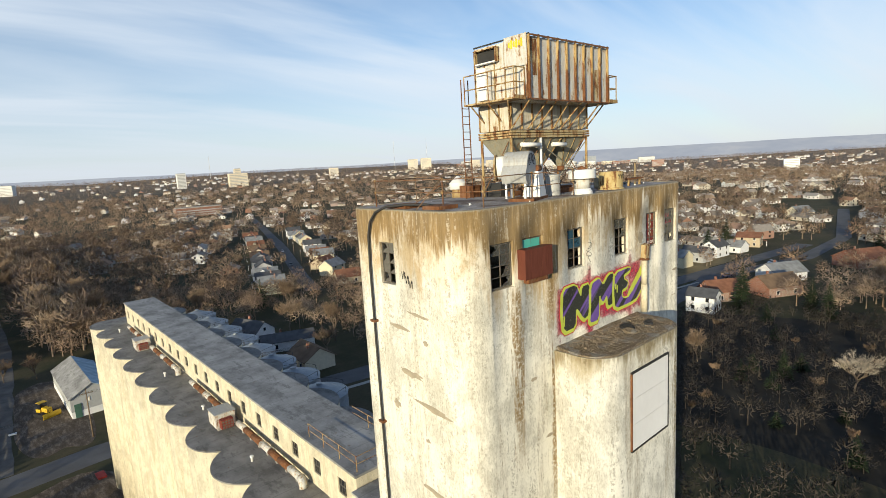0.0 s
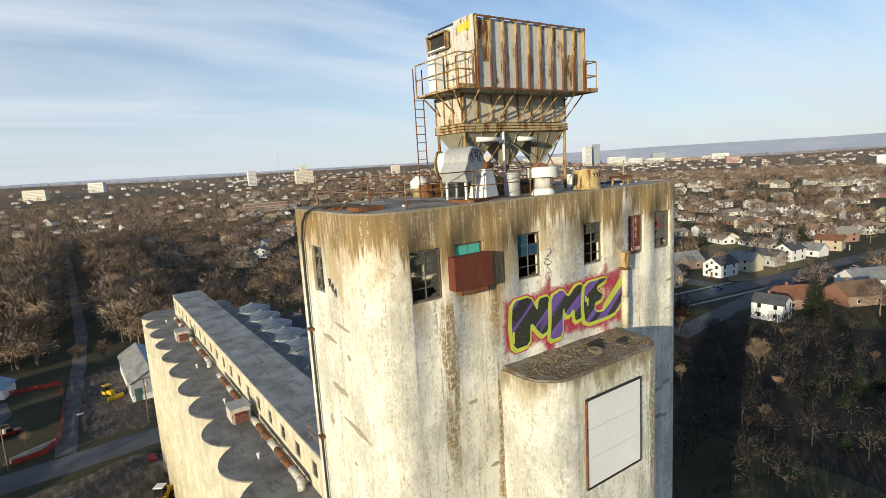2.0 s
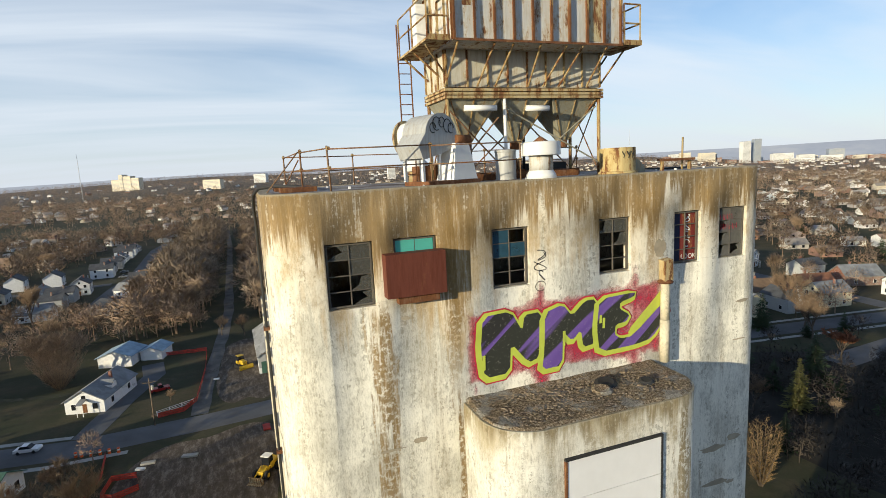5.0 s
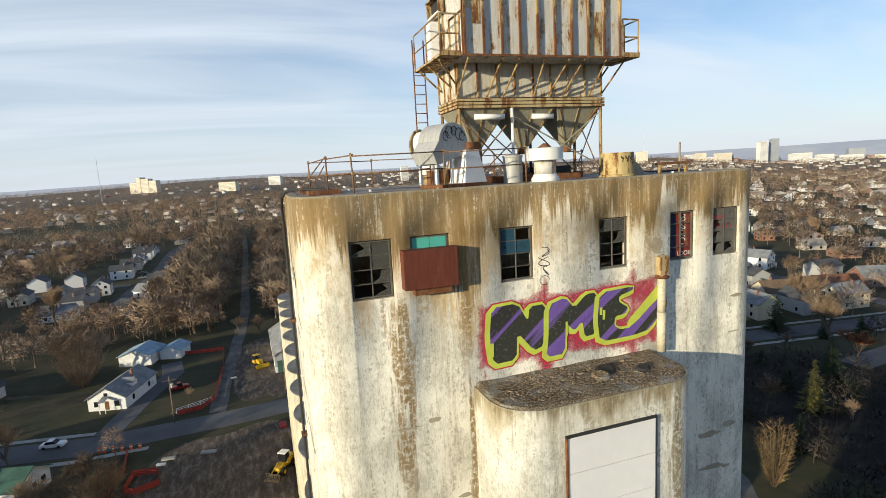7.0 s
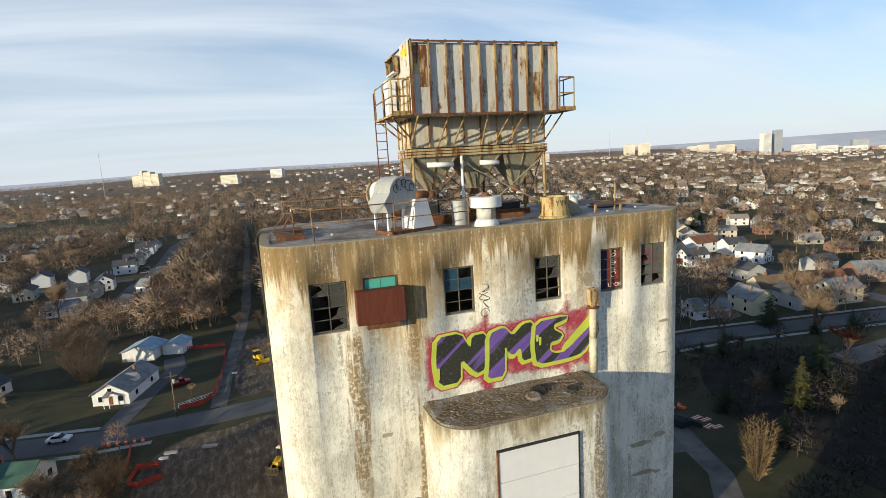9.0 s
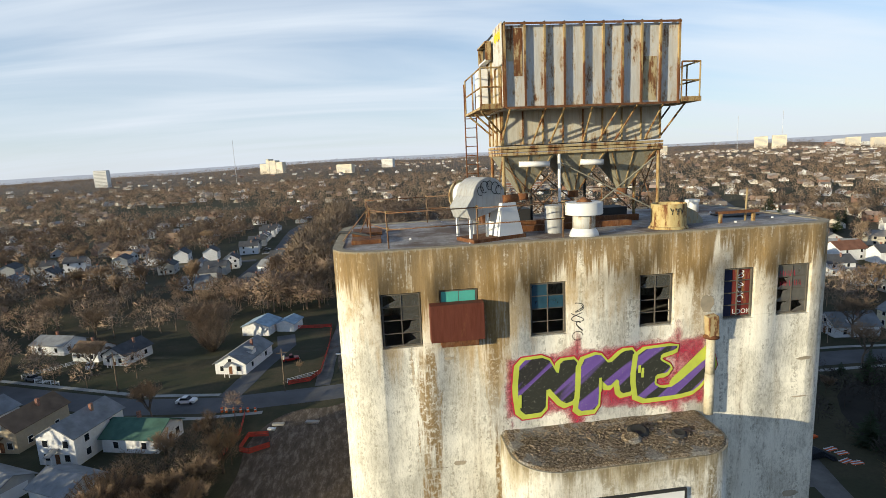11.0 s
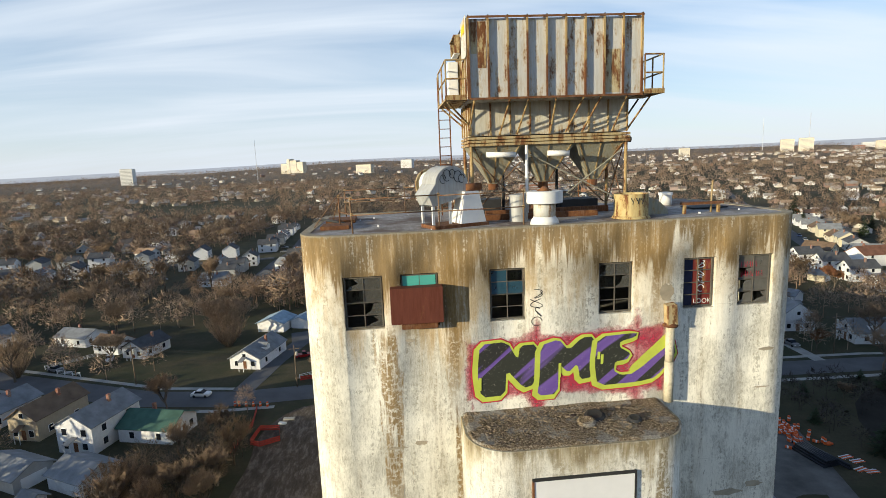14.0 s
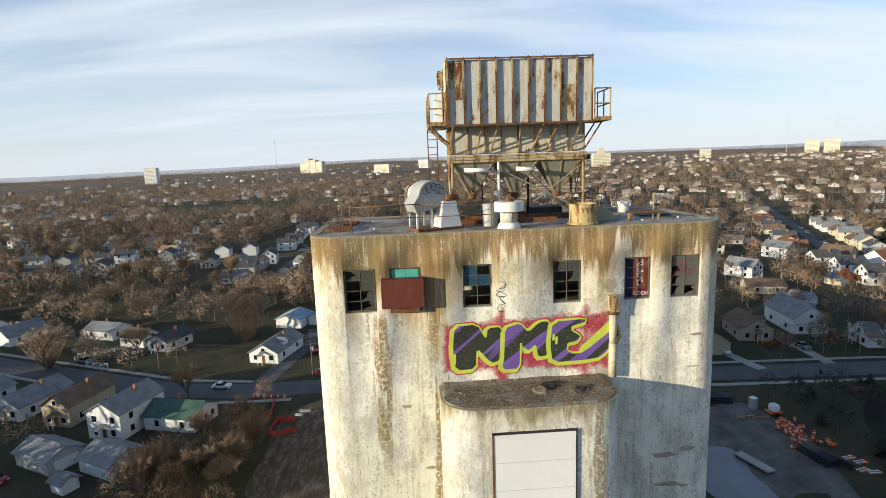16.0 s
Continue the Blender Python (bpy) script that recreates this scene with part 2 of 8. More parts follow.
def rusty(name, paint, amount=0.5, rough=0.55, metal=0.3, foot=None, bloom=0.5):
    """Painted or galvanised sheet steel with rust runs."""
    m, nt, b, vec = blank(name, rough, metal)
    runs = noise_node(nt, vec, 1.0, 6, 0.7, (4.5, 4.5, 1.1))
    spots = noise_node(nt, vec, 6, 7, 0.75, (1, 1, 0.6), 3)
    film = noise_node(nt, vec, 1.0, 6, 0.7, (11, 11, 1.2), 8)
    c = ramp_node(nt, runs, [(0.3, tuple(v * 0.8 for v in paint)), (0.6, paint)])
    c = mix_node(nt, range_node(nt, film, 0.48, 0.66, 0, 0.55), c, (paint[0] * 0.62, paint[1] * 0.5, paint[2] * 0.33))
    both = math_node(nt, "ADD", math_node(nt, "MULTIPLY", runs, 0.65), math_node(nt, "MULTIPLY", spots, 0.35))
    lo = 0.68 - 0.28 * amount
    if foot:      # rust gathers towards the lower edge, where water stands
        fz = nt.nodes.new("ShaderNodeSeparateXYZ")
        nt.links.new(vec, fz.inputs[0])
        both = math_node(nt, "ADD", both, range_node(nt, fz.outputs[2], foot[0], foot[1], foot[2], -0.05))
    mask = range_node(nt, both, lo, lo + 0.06)
    rust = ramp_node(nt, spots, [(0.3, (0.07, 0.03, 0.016)), (0.55, (0.165, 0.068, 0.028)), (0.75, (0.29, 0.15, 0.06))])
    c = mix_node(nt, range_node(nt, both, lo - 0.05, lo + 0.01, 0, bloom), c, (0.40, 0.26, 0.085))
    c = mix_node(nt, mask, c, rust)
    nt.links.new(c, b.inputs["Base Color"])
    nt.links.new(range_node(nt, mask, 0, 1, rough, 0.9), b.inputs["Roughness"])
    nt.links.new(range_node(nt, mask, 0, 1, metal, 0.0), b.inputs["Metallic"])
    bump(nt, b, spots, 0.2, 0.01)
    return m


M_TOWER = concrete("tower_concrete", (0.775, 0.75, 0.655), (0.238, 0.153, 0.058), (0.36, 0.34, 0.265), top=50.15, brown_amount=0.24, columns=((-5.15, 0.27, 40.5, 47.6), (-3.3, 0.24, 44.2, 50.2), (-4.2, 0.6, 46.3, 47.7), (2.6, 0.2, 46.3, 50.0), (-3.3, 0.12, 38.0, 45.2)), wets=((-4.75, 2.0, 1.75), (-3.3, 0.5, 2.6), (1.8, 1.2, 1.35), (6.0, 0.8, 0.9), (-7.0, 0.7, 1.0)))
M_BAY = concrete("bay_concrete", (0.775, 0.75, 0.655), (0.25, 0.195, 0.105), (0.36, 0.34, 0.265), top=44.75, brown_amount=0.42, columns=((1.85, 0.3, 38.0, 44.8), (-1.0, 0.2, 42.6, 44.8)), band=1.3)
M_SILO = concrete("silo_concrete", (0.66, 0.60, 0.45), (0.42, 0.34, 0.2), (0.5, 0.45, 0.33), brown_amount=0.4)
M_ROOF, nt, b, vec = blank("weathered_roof_coating", 0.9)
big, mid, fine = noise_node(nt, vec, 0.45, 6, 0.65), noise_node(nt, vec, 2.2, 7, 0.7, None, 4), noise_node(nt, vec, 14, 5, 0.7)
c = ramp_node(nt, mid, [(0.3, (0.20, 0.18, 0.165)), (0.5, (0.33, 0.31, 0.295)), (0.66, (0.48, 0.465, 0.45))])
c = mix_node(nt, range_node(nt, big, 0.46, 0.58, 0, 0.85), c, (0.13, 0.085, 0.06))
c = mix_node(nt, range_node(nt, fine, 0.55, 0.68, 0, 0.5), c, (0.1, 0.085, 0.07))
nt.links.new(c, b.inputs["Base Color"])
bump(nt, b, math_node(nt, "ADD", mid, fine), 0.4, 0.03)


def membrane(name, tone):
    """Old roofing felt: laps, darker patches, pale scuffs, rust-brown puddle marks."""
    m, nt, b, vec = blank(name, 0.9)
    cloud, blot, grain = noise_node(nt, vec, 0.35, 6, 0.65), noise_node(nt, vec, 1.1, 7, 0.72, (1.0, 0.35, 1.0), 5), noise_node(nt, vec, 9, 6, 0.75)
    c = ramp_node(nt, cloud, [(0.34, tuple(v * 0.62 for v in tone)), (0.5, tone), (0.64, tuple(v * 1.3 for v in tone))])
    c = mix_node(nt, range_node(nt, blot, 0.54, 0.60, 0, 0.6), c, tuple(v * 0.48 for v in tone))
    c = mix_node(nt, range_node(nt, noise_node(nt, vec, 1.6, 7, 0.75, None, 14), 0.62, 0.66, 0, 0.7), c, (0.17, 0.11, 0.07))
    c = mix_node(nt, range_node(nt, grain, 0.56, 0.66, 0, 0.45), c, tuple(v * 1.45 for v in tone))
    sp = nt.nodes.new("ShaderNodeSeparateXYZ")
    nt.links.new(vec, sp.inputs[0])
    lap = math_node(nt, "PINGPONG", math_node(nt, "ADD", sp.outputs[1], range_node(nt, blot, 0, 1, -0.08, 0.08)), 1.0)
    c = mix_node(nt, range_node(nt, lap, 0.0, 0.05, 0.55, 0.0), c, tuple(v * 0.4 for v in tone))
    nt.links.new(c, b.inputs["Base Color"])
    bump(nt, b, grain, 0.3, 0.03)
    return m


M_DECK = membrane("bitumen_deck", (0.20, 0.196, 0.188))
M_GALROOF = membrane("membrane_roof", (0.275, 0.275, 0.27))
M_STEEL = rusty("galvanised_sheet", (0.62, 0.625, 0.60), 0.49, 0.6, 0.0)
M_STEEL_RUST = rusty("rusted_galvanised_sheet", (0.52, 0.43, 0.26), 0.70, 0.65, 0.0)
M_RIB = rusty("rust_eaten_rib_steel", (0.46, 0.34, 0.17), 0.74, 0.7, 0.0, (53.9, 55.6, 0.16))
M_LOWPANEL = rusty("rust_footed_sheet", (0.62, 0.60, 0.52), 0.40, 0.65, 0.0, (52.6, 53.3, 0.07))
M_GUARD = rusty("dull_rusted_tube", (0.22, 0.14, 0.09), 0.7, 0.7, 0.0, None, 0.1)
M_RUST = rusty("rusted_steel", (0.22, 0.11, 0.07), 0.9, 0.8, 0.1, None, 0.1)
M_RAIL = rusty("yellowed_rusty_pipe", (0.42, 0.32, 0.17), 0.68, 0.65, 0.0)
M_WHITE = plain("white_paint", (0.78, 0.78, 0.76), 0.6, 0, 0.08, 2.0, 0.05)
M_BOARD = plain("white_sign_board", (0.80, 0.80, 0.80), 0.6, 0, 0.05, 1.0, 0.03)
M_DARK = plain("dark_steel", (0.035, 0.035, 0.035), 0.7, 0, 0.2, 4)
M_BROWNBOX = rusty("red_brown_sign_steel", (0.15, 0.045, 0.028), 0.22, 0.65, 0.1, None, 0.08)
M_TEAL = plain("teal_sheet", (0.09, 0.42, 0.35), 0.6, 0, 0.12, 3)
M_SASH = plain("grey_steel_sash", (0.12, 0.108, 0.09), 0.7, 0, 0.3, 6)
M_GRIT, nt, b, vec = blank("gravel_roof", 0.95)
silt, stones = noise_node(nt, vec, 1.5, 8, 0.7), noise_node(nt, vec, 22, 6, 0.75, None, 6)
c = ramp_node(nt, stones, [(0.36, (0.045, 0.032, 0.02)), (0.48, (0.15, 0.11, 0.065)), (0.56, (0.30, 0.235, 0.155)), (0.66, (0.46, 0.40, 0.31))])
s = ramp_node(nt, stones, [(0.36, (0.11, 0.10, 0.085)), (0.5, (0.26, 0.245, 0.21)), (0.64, (0.38, 0.36, 0.32))])
c = mix_node(nt, range_node(nt, silt, 0.50, 0.56, 0, 0.9), c, s)
nt.links.new(c, b.inputs["Base Color"])
bump(nt, b, stones, 0.7, 0.03)
M_ASPHALT = plain("asphalt", (0.11, 0.11, 0.114), 0.9, 0, 0.2, 0.6, 0.1)
M_GRAVEL = plain("gravel_track", (0.135, 0.125, 0.112), 0.95, 0, 0.4, 0.8, 0.4)
M_CONC = plain("kerb_concrete", (0.36, 0.35, 0.32), 0.9, 0, 0.2, 1.0, 0.1)


def glass_mat(name, colour, alpha):
    m, nt, b, vec = blank(name, 0.08)
    b.inputs["Base Color"].default_value = (*colour, 1)
    b.inputs["Specular IOR Level"].default_value = 0.5
    nt.links.new(range_node(nt, noise_node(nt, vec, 5), 0.3, 0.7, alpha - 0.15, alpha + 0.15), b.inputs["Alpha"])
    return m


M_PANE = glass_mat("dusty_glass", (0.10, 0.10, 0.09), 0.75)
M_PANE_PALE = glass_mat("frosted_pale_glass", (0.15, 0.145, 0.13), 0.85)
M_PANE_BLUE = glass_mat("blue_painted_glass", (0.03, 0.08, 0.12), 0.95)
M_DARKPANE = plain("dark_window_glass", (0.018, 0.02, 0.024), 0.12, 0, 0.2, 2, 0)



# ---- mesh helpers ----
def quad_box(bm, x0, x1, y0, y1, z0, z1, m=None):
    vs = [bm.verts.new((x, y, z)) for z in (z0, z1) for x, y in ((x0, y0), (x1, y0), (x1, y1), (x0, y1))]
    for f in ((3, 2, 1, 0), (4, 5, 6, 7), (0, 1, 5, 4), (1, 2, 6, 5), (2, 3, 7, 6), (3, 0, 4, 7)):
        bm.faces.new([vs[i] for i in f])
    if m is not None:
        for v in vs:
            v.co = m @ v.co
    return bm


def box(x0, x1, y0, y1, z0, z1, bevel=0.0):
    bm = quad_box(bmesh.new(), x0, x1, y0, y1, z0, z1)
    if bevel:
        bmesh.ops.bevel(bm, geom=bm.edges[:], offset=bevel, segments=2, affect="EDGES", profile=0.6)
    return bm


def rod(bm, a, b, r0, r1=None, n=8, cap=True):
    """A straight round bar from a to b."""
    a, b = Vector(a), Vector(b)
    r1 = r0 if r1 is None else r1
    d = (b - a).normalized()
    u = d.orthogonal().normalized()
    w = d.cross(u)
    rings = []
    for p, r in ((a, r0), (b, r1)):
        rings.append([bm.verts.new(p + (u * math.cos(2 * math.pi * k / n) + w * math.sin(2 * math.pi * k / n)) * r) for k in range(n)])
    for k in range(n):
        f = bm.faces.new((rings[0][k], rings[0][(k + 1) % n], rings[1][(k + 1) % n], rings[1][k]))
        f.smooth = n > 6
    if cap:
        bm.faces.new(rings[0][::-1]), bm.faces.new(rings[1])
    return bm


def pipe(bm, pts, r, n=8):
    """A bent pipe through pts."""
    pts = [Vector(p) for p in pts]
    rings, u = [], None
    for i, p in enumerate(pts):
        d = (pts[min(i + 1, len(pts) - 1)] - pts[max(i - 1, 0)]).normalized()
        u = (d.orthogonal() if u is None else (u - d * u.dot(d))).normalized()
        w = d.cross(u)
        rings.append([bm.verts.new(p + (u * math.cos(2 * math.pi * k / n) + w * math.sin(2 * math.pi * k / n)) * r) for k in range(n)])
    for a, b in zip(rings, rings[1:]):
        for k in range(n):
            bm.faces.new((a[k], a[(k + 1) % n], b[(k + 1) % n], b[k])).smooth = True
    bm.faces.new(rings[0][::-1]), bm.faces.new(rings[-1])
    return bm


def lathe(profile, n=32, centre=(0, 0), smooth=True):
    """A turned form: profile rows of radius and height."""
    bm = bmesh.new()

    def ring(r, z):
        return [bm.verts.new((centre[0] + r * math.cos(2 * math.pi * k / n), centre[1] + r * math.sin(2 * math.pi * k / n), z)) for k in range(n)]

    first = last = None
    for (ra, za), (rb, zb) in zip(profile, profile[1:]):
        a, last = ring(ra, za), ring(rb, zb)
        first = first or a
        for k in range(n):
            bm.faces.new((a[k], a[(k + 1) % n], last[(k + 1) % n], last[k])).smooth = smooth
    bm.faces.new(first[::-1]), bm.faces.new(last)
    return bm


def extrude_outline(outline, z0, z1):
    """A solid with that plan."""
    bm = bmesh.new()
    lo, hi = [bm.verts.new((x, y, z0)) for x, y in outline], [bm.verts.new((x, y, z1)) for x, y in outline]
    n = len(outline)
    for k in range(n):
        bm.faces.new((lo[k], lo[(k + 1) % n], hi[(k + 1) % n], hi[k]))
    bm.faces.new(lo[::-1]), bm.faces.new(hi)
    bmesh.ops.recalc_face_normals(bm, faces=bm.faces)
    return bm


def upright_plate(points, y, thick):
    """A flat shape on a wall that faces -y: points in x and z."""
    bm = extrude_outline(points, 0, thick)
    for v in bm.verts:
        v.co = Vector((v.co.x, y - v.co.z, v.co.y))
    bmesh.ops.recalc_face_normals(bm, faces=bm.faces)
    return bm


def mesh_of(bm, material, name="mesh"):
    me = bpy.data.meshes.new(name)
    bm.to_mesh(me)
    bm.free()
    for mt in (material if isinstance(material, (list, tuple)) else [material]):
        me.materials.append(mt)
    return me


def part(name, bm, material, parent=None, label=""):
    """Links a bmesh as one mesh object, under a thing or a part."""
    ob = new(name, mesh_of(bm, material, name))
    if parent is not None:
        ob.parent = parent
    if label:
        ob["label"] = label
    return ob


def thing(name, label, category, at=None, group="", kind=""):
    ob = new(name)
    ob.empty_display_size = 0.3
    if at is not None:
        ob.matrix_basis = at
    return tagged(ob, label, category, group, kind)


def solid(name, bm, material, label, category="", group="", kind=""):
    return tagged(part(name, bm, material), label, category, group, kind)


# ---- the tower ----
X0, X1, Y0, Y1, ROOF = -7.5, 7.1, 0.0, 6.5, 50.15
WALL = 0.28


def rounded(x0, x1, y0, y1, r, q, seg=10, xs=(), ys_left=()):
    """A plan with rounded corners (r at the left, q at the right), anticlockwise from the front left; xs: more points along the front, ys_left: along the left side."""
    pts = [(x, y0) for x in sorted({x0 + r, x1 - q, *xs})]
    corners = ((x1 - q, y0 + q, -90, q), (x1 - q, y1 - q, 0, q), (x0 + r, y1 - r, 90, r), (x0 + r, y0 + r, 180, r))
    for cx, cy, a, r in corners:
        arc = [(cx + r * math.cos(radians(a + 90 * k / seg)), cy + r * math.sin(radians(a + 90 * k / seg))) for k in range(seg + 1)]
        if a == -90:
            arc = arc[1:]
        if a == 180:
            pts += [(x0, y) for y in sorted(ys_left, reverse=True)]
            arc = arc[:-1]
        pts += arc
    return pts


FRONT_WINDOWS = [(-6.30, -5.22), (-4.74, -3.68), (-2.26, -1.235), (0.88, 1.89), (3.40, 4.36), (5.06, 6.12)]
W_LO, W_HI = 47.5, 49.0
LEFT_WINDOW = (3.44, 4.30)
tower = thing("grain_elevator_tower", "tall whitewashed concrete grain elevator tower, stained brown", "tower")
outline = rounded(X0, X1, Y0, Y1, 1.15, 0.93, 10, [x for w in FRONT_WINDOWS for x in w], LEFT_WINDOW)
n_out = len(outline)
inner = []
for k, (x, y) in enumerate(outline):
    a, b = Vector(outline[k - 1]), Vector(outline[(k + 1) % n_out])
    t2 = (b - a).normalized()
    inner.append((x - t2.y * WALL, y + t2.x * WALL))
bm = bmesh.new()
zs = [0, 30, 43, W_LO, W_HI, ROOF]
rows_out = [[bm.verts.new((x, y, z)) for x, y in outline] for z in zs]
rows_in = [[bm.verts.new((x, y, z)) for x, y in inner] for z in zs]


def is_opening(k, row):
    if row != 3:
        return False
    (xa, ya), (xb, yb) = outline[k], outline[(k + 1) % n_out]
    if abs(ya - Y0) < 1e-6 and abs(yb - Y0) < 1e-6:
        return any(abs(min(xa, xb) - a) < 1e-6 and abs(max(xa, xb) - b) < 1e-6 for a, b in FRONT_WINDOWS)
    return abs(xa - X0) < 1e-6 and abs(xb - X0) < 1e-6 and abs(max(ya, yb) - LEFT_WINDOW[1]) < 1e-6 and abs(min(ya, yb) - LEFT_WINDOW[0]) < 1e-6


for r in range(len(zs) - 1):
    for k in range(n_out):
        j = (k + 1) % n_out
        o, i, o2, i2 = rows_out[r], rows_in[r], rows_out[r + 1], rows_in[r + 1]
        if is_opening(k, r):
            bm.faces.new((o[k], o[j], i[j], i[k])), bm.faces.new((o2[j], o2[k], i2[k], i2[j]))
            bm.faces.new((o[k], i[k], i2[k], o2[k])), bm.faces.new((i[j], o[j], o2[j], i2[j]))
        else:
            bm.faces.new((o[k], o[j], o2[j], o2[k])).smooth = True
            bm.faces.new((i[j], i[k], i2[k], i2[j]))
for k in range(n_out):
    j = (k + 1) % n_out
    bm.faces.new((rows_out[-1][k], rows_out[-1][j], rows_in[-1][j], rows_in[-1][k]))
part("wall", bm, M_TOWER, tower)
slab = extrude_outline(inner, ROOF - 0.25, ROOF - 0.015)
part("roof", slab, M_ROOF, tower, "pale weathered roof coating with rust stains")
part("storey_floor", extrude_outline(inner, 46.4, 46.6), M_CONC, tower)


def sash_window(parent, width, height, m, cols=2, rows=4, missing=(), blue=(), pane=M_PANE):
    """A steel sash in the plane y = 0 of m, its lower left corner at the origin."""
    t = 0.035
    bm = bmesh.new()
    outer = [bm.verts.new(p) for p in ((0, -0.03, 0), (width, -0.03, 0), (width, -0.03, height), (0, -0.03, height))]
    inset = [bm.verts.new(p) for p in ((t, -0.03, t), (width - t, -0.03, t), (width - t, -0.03, height - t), (t, -0.03, height - t))]
    rear = [bm.verts.new((v.co.x, 0.03, v.co.z)) for v in outer]
    rear_in = [bm.verts.new((v.co.x, 0.03, v.co.z)) for v in inset]
    for k in range(4):
        j = (k + 1) % 4
        for f in ((outer[k], outer[j], inset[j], inset[k]), (rear[j], rear[k], rear_in[k], rear_in[j]), (outer[j], outer[k], rear[k], rear[j]), (inset[k], inset[j], rear_in[j], rear_in[k])):
            bm.faces.new(f)
    win = part("window", bm, M_SASH, parent, "rusty steel sash window with broken panes")
    for c in range(1, cols):
        part("glazing_bar", box(width * c / cols - 0.012, width * c / cols + 0.012, -0.02, 0.02, t, height - t), M_SASH, win)
    for r in range(1, rows):
        part("glazing_bar", box(t, width - t, -0.0185, 0.0185, height * r / rows - 0.011, height * r / rows + 0.011), M_SASH, win)
    win.matrix_basis = m
    rng = random.Random(width * 91 + m.translation.x)
    for c in range(cols):
        for r in range(rows):
            if (c, r) in missing:
                continue
            x0, x1, z0, z1 = width * c / cols + 0.012, width * (c + 1) / cols - 0.012, height * r / rows + 0.012, height * (r + 1) / rows - 0.012
            if rng.random() < 0.55 or (c, r) in blue:
                pts = [(x0, z0), (x1, z0), (x1, z1), (x0, z1)]
            else:   # a broken pane, shards left at the edges
                s = rng.random() < 0.5
                pts = [(x0, z0), (x1, z0), (x1, z1), ((x0 + x1) / 2, z1 - 0.04), (x0 + (0.75 if s else 0.4) * (x1 - x0), (z0 + z1) / 2), (x0 + 0.35 * (x1 - x0), z0 + 0.3 * (z1 - z0))]
            part("pane", upright_plate(pts, 0.003, 0.006), M_PANE_BLUE if (c, r) in blue else pane, win)
    return win


for k, (a, b) in enumerate(FRONT_WINDOWS):
    gone = {0: {(0, 0), (0, 1), (0, 2)}, 1: set(), 2: {(0, 0), (1, 0), (0, 1), (1, 1), (1, 3)}, 3: {(0, 0), (1, 0), (0, 1), (0, 2), (1, 1)}, 4: {(0, 0), (0, 1), (1, 0), (1, 1), (1, 2), (0, 2), (0, 3), (1, 3)}, 5: set()}[k]
    sash_window(tower, b - a - 0.06, W_HI - W_LO - 0.06, pose(a + 0.03, 0.11, W_LO + 0.03), missing=gone, blue={2: {(0, 3), (0, 2), (1, 2)}, 1: set()}.get(k, set()), pane=M_PANE_PALE if k == 5 else M_PANE)
sash_window(tower, 0.80, 1.44, pose(X0 + 0.11, LEFT_WINDOW[1] - 0.03, W_LO + 0.03, 0, 0, -90), missing={(1, 0)}, pane=M_PANE_PALE)

# the projecting bay with its gravel roof
BX0, BX1, BY, BZ = -3.2, 2.78, -2.1, 44.72


def bay_plan(inset=0.0, r=1.15, seg=10):
    x0, x1, y = BX0 + inset, BX1 - inset, BY + inset
    r -= inset
    pts = [(x0, -0.003)]
    pts += [(x0 + r - r * math.cos(radians(90 * k / seg)), y + r - r * math.sin(radians(90 * k / seg))) for k in range(seg + 1)]
    pts += [(x1 - r + r * math.sin(radians(90 * k / seg)), y + r - r * math.cos(radians(90 * k / seg))) for k in range(seg + 1)]
    return pts + [(x1, -0.003)]


def lip_ring(plan_out, plan_in, z0, z1):
    bm = bmesh.new()
    n = len(plan_out)
    rows = [[bm.verts.new((x, y, z)) for x, y in p] for p, z in ((plan_out, z0), (plan_out, z1), (plan_in, z1), (plan_in, z0))]
    for a, b in zip(rows, rows[1:]):
        for k in range(n - 1):
            bm.faces.new((a[k], a[k + 1], b[k + 1], b[k]))
    return bm


bm = bmesh.new()
plan = bay_plan()
lo, hi = [bm.verts.new((x, y, 0)) for x, y in plan], [bm.verts.new((x, y, BZ)) for x, y in plan]
for k in range(len(plan) - 1):
    bm.faces.new((lo[k], lo[k + 1], hi[k + 1], hi[k])).smooth = True
bm.faces.new(hi)
part("bay_wall", bm, M_BAY, tower, "projecting round-cornered concrete bay")
# gravel roof: uneven sheet with a ragged rim
bm = bmesh.new()
rng = random.Random(4)
NX, NY = 60, 22
grid = {}
for i in range(NX + 1):
    for j in range(NY + 1):
        x = BX0 + 0.05 + (BX1 - BX0 - 0.1) * i / NX
        depth = 2.05
        d = min(x - BX0, BX1 - x)
        if d < 1.15:
            depth = 2.05 - 1.1 + math.sqrt(max(1.1 ** 2 - (1.15 - d) ** 2, 0.0))
        y = -0.005 - depth * j / NY
        h = 0.03 * noise.noise((x * 1.1, y * 1.1, 0)) + 0.014 * noise.noise((x * 5, y * 5, 3)) + 0.012 * noise.noise((x * 13, y * 13, 5)) + 0.06 * max(0, 1 - j / 3)
        grid[i, j] = bm.verts.new((x, y, BZ + 0.05 + h - (0.05 if j in (NY,) or i in (0, NX) else 0)))
for i in range(NX):
    for j in range(NY):
        bm.faces.new((grid[i, j], grid[i, j + 1], grid[i + 1, j + 1], grid[i + 1, j]))
part("gravel_roof", bm, M_GRIT, tower, "crumbling gravel roof of the bay, littered with debris")

# ---- silos behind, with their gallery ----
PITCH, SY, STOP = 6.72, 90.8, 28.5
silos = thing("silo_row", "long row of joined cream concrete grain silos", "silo")


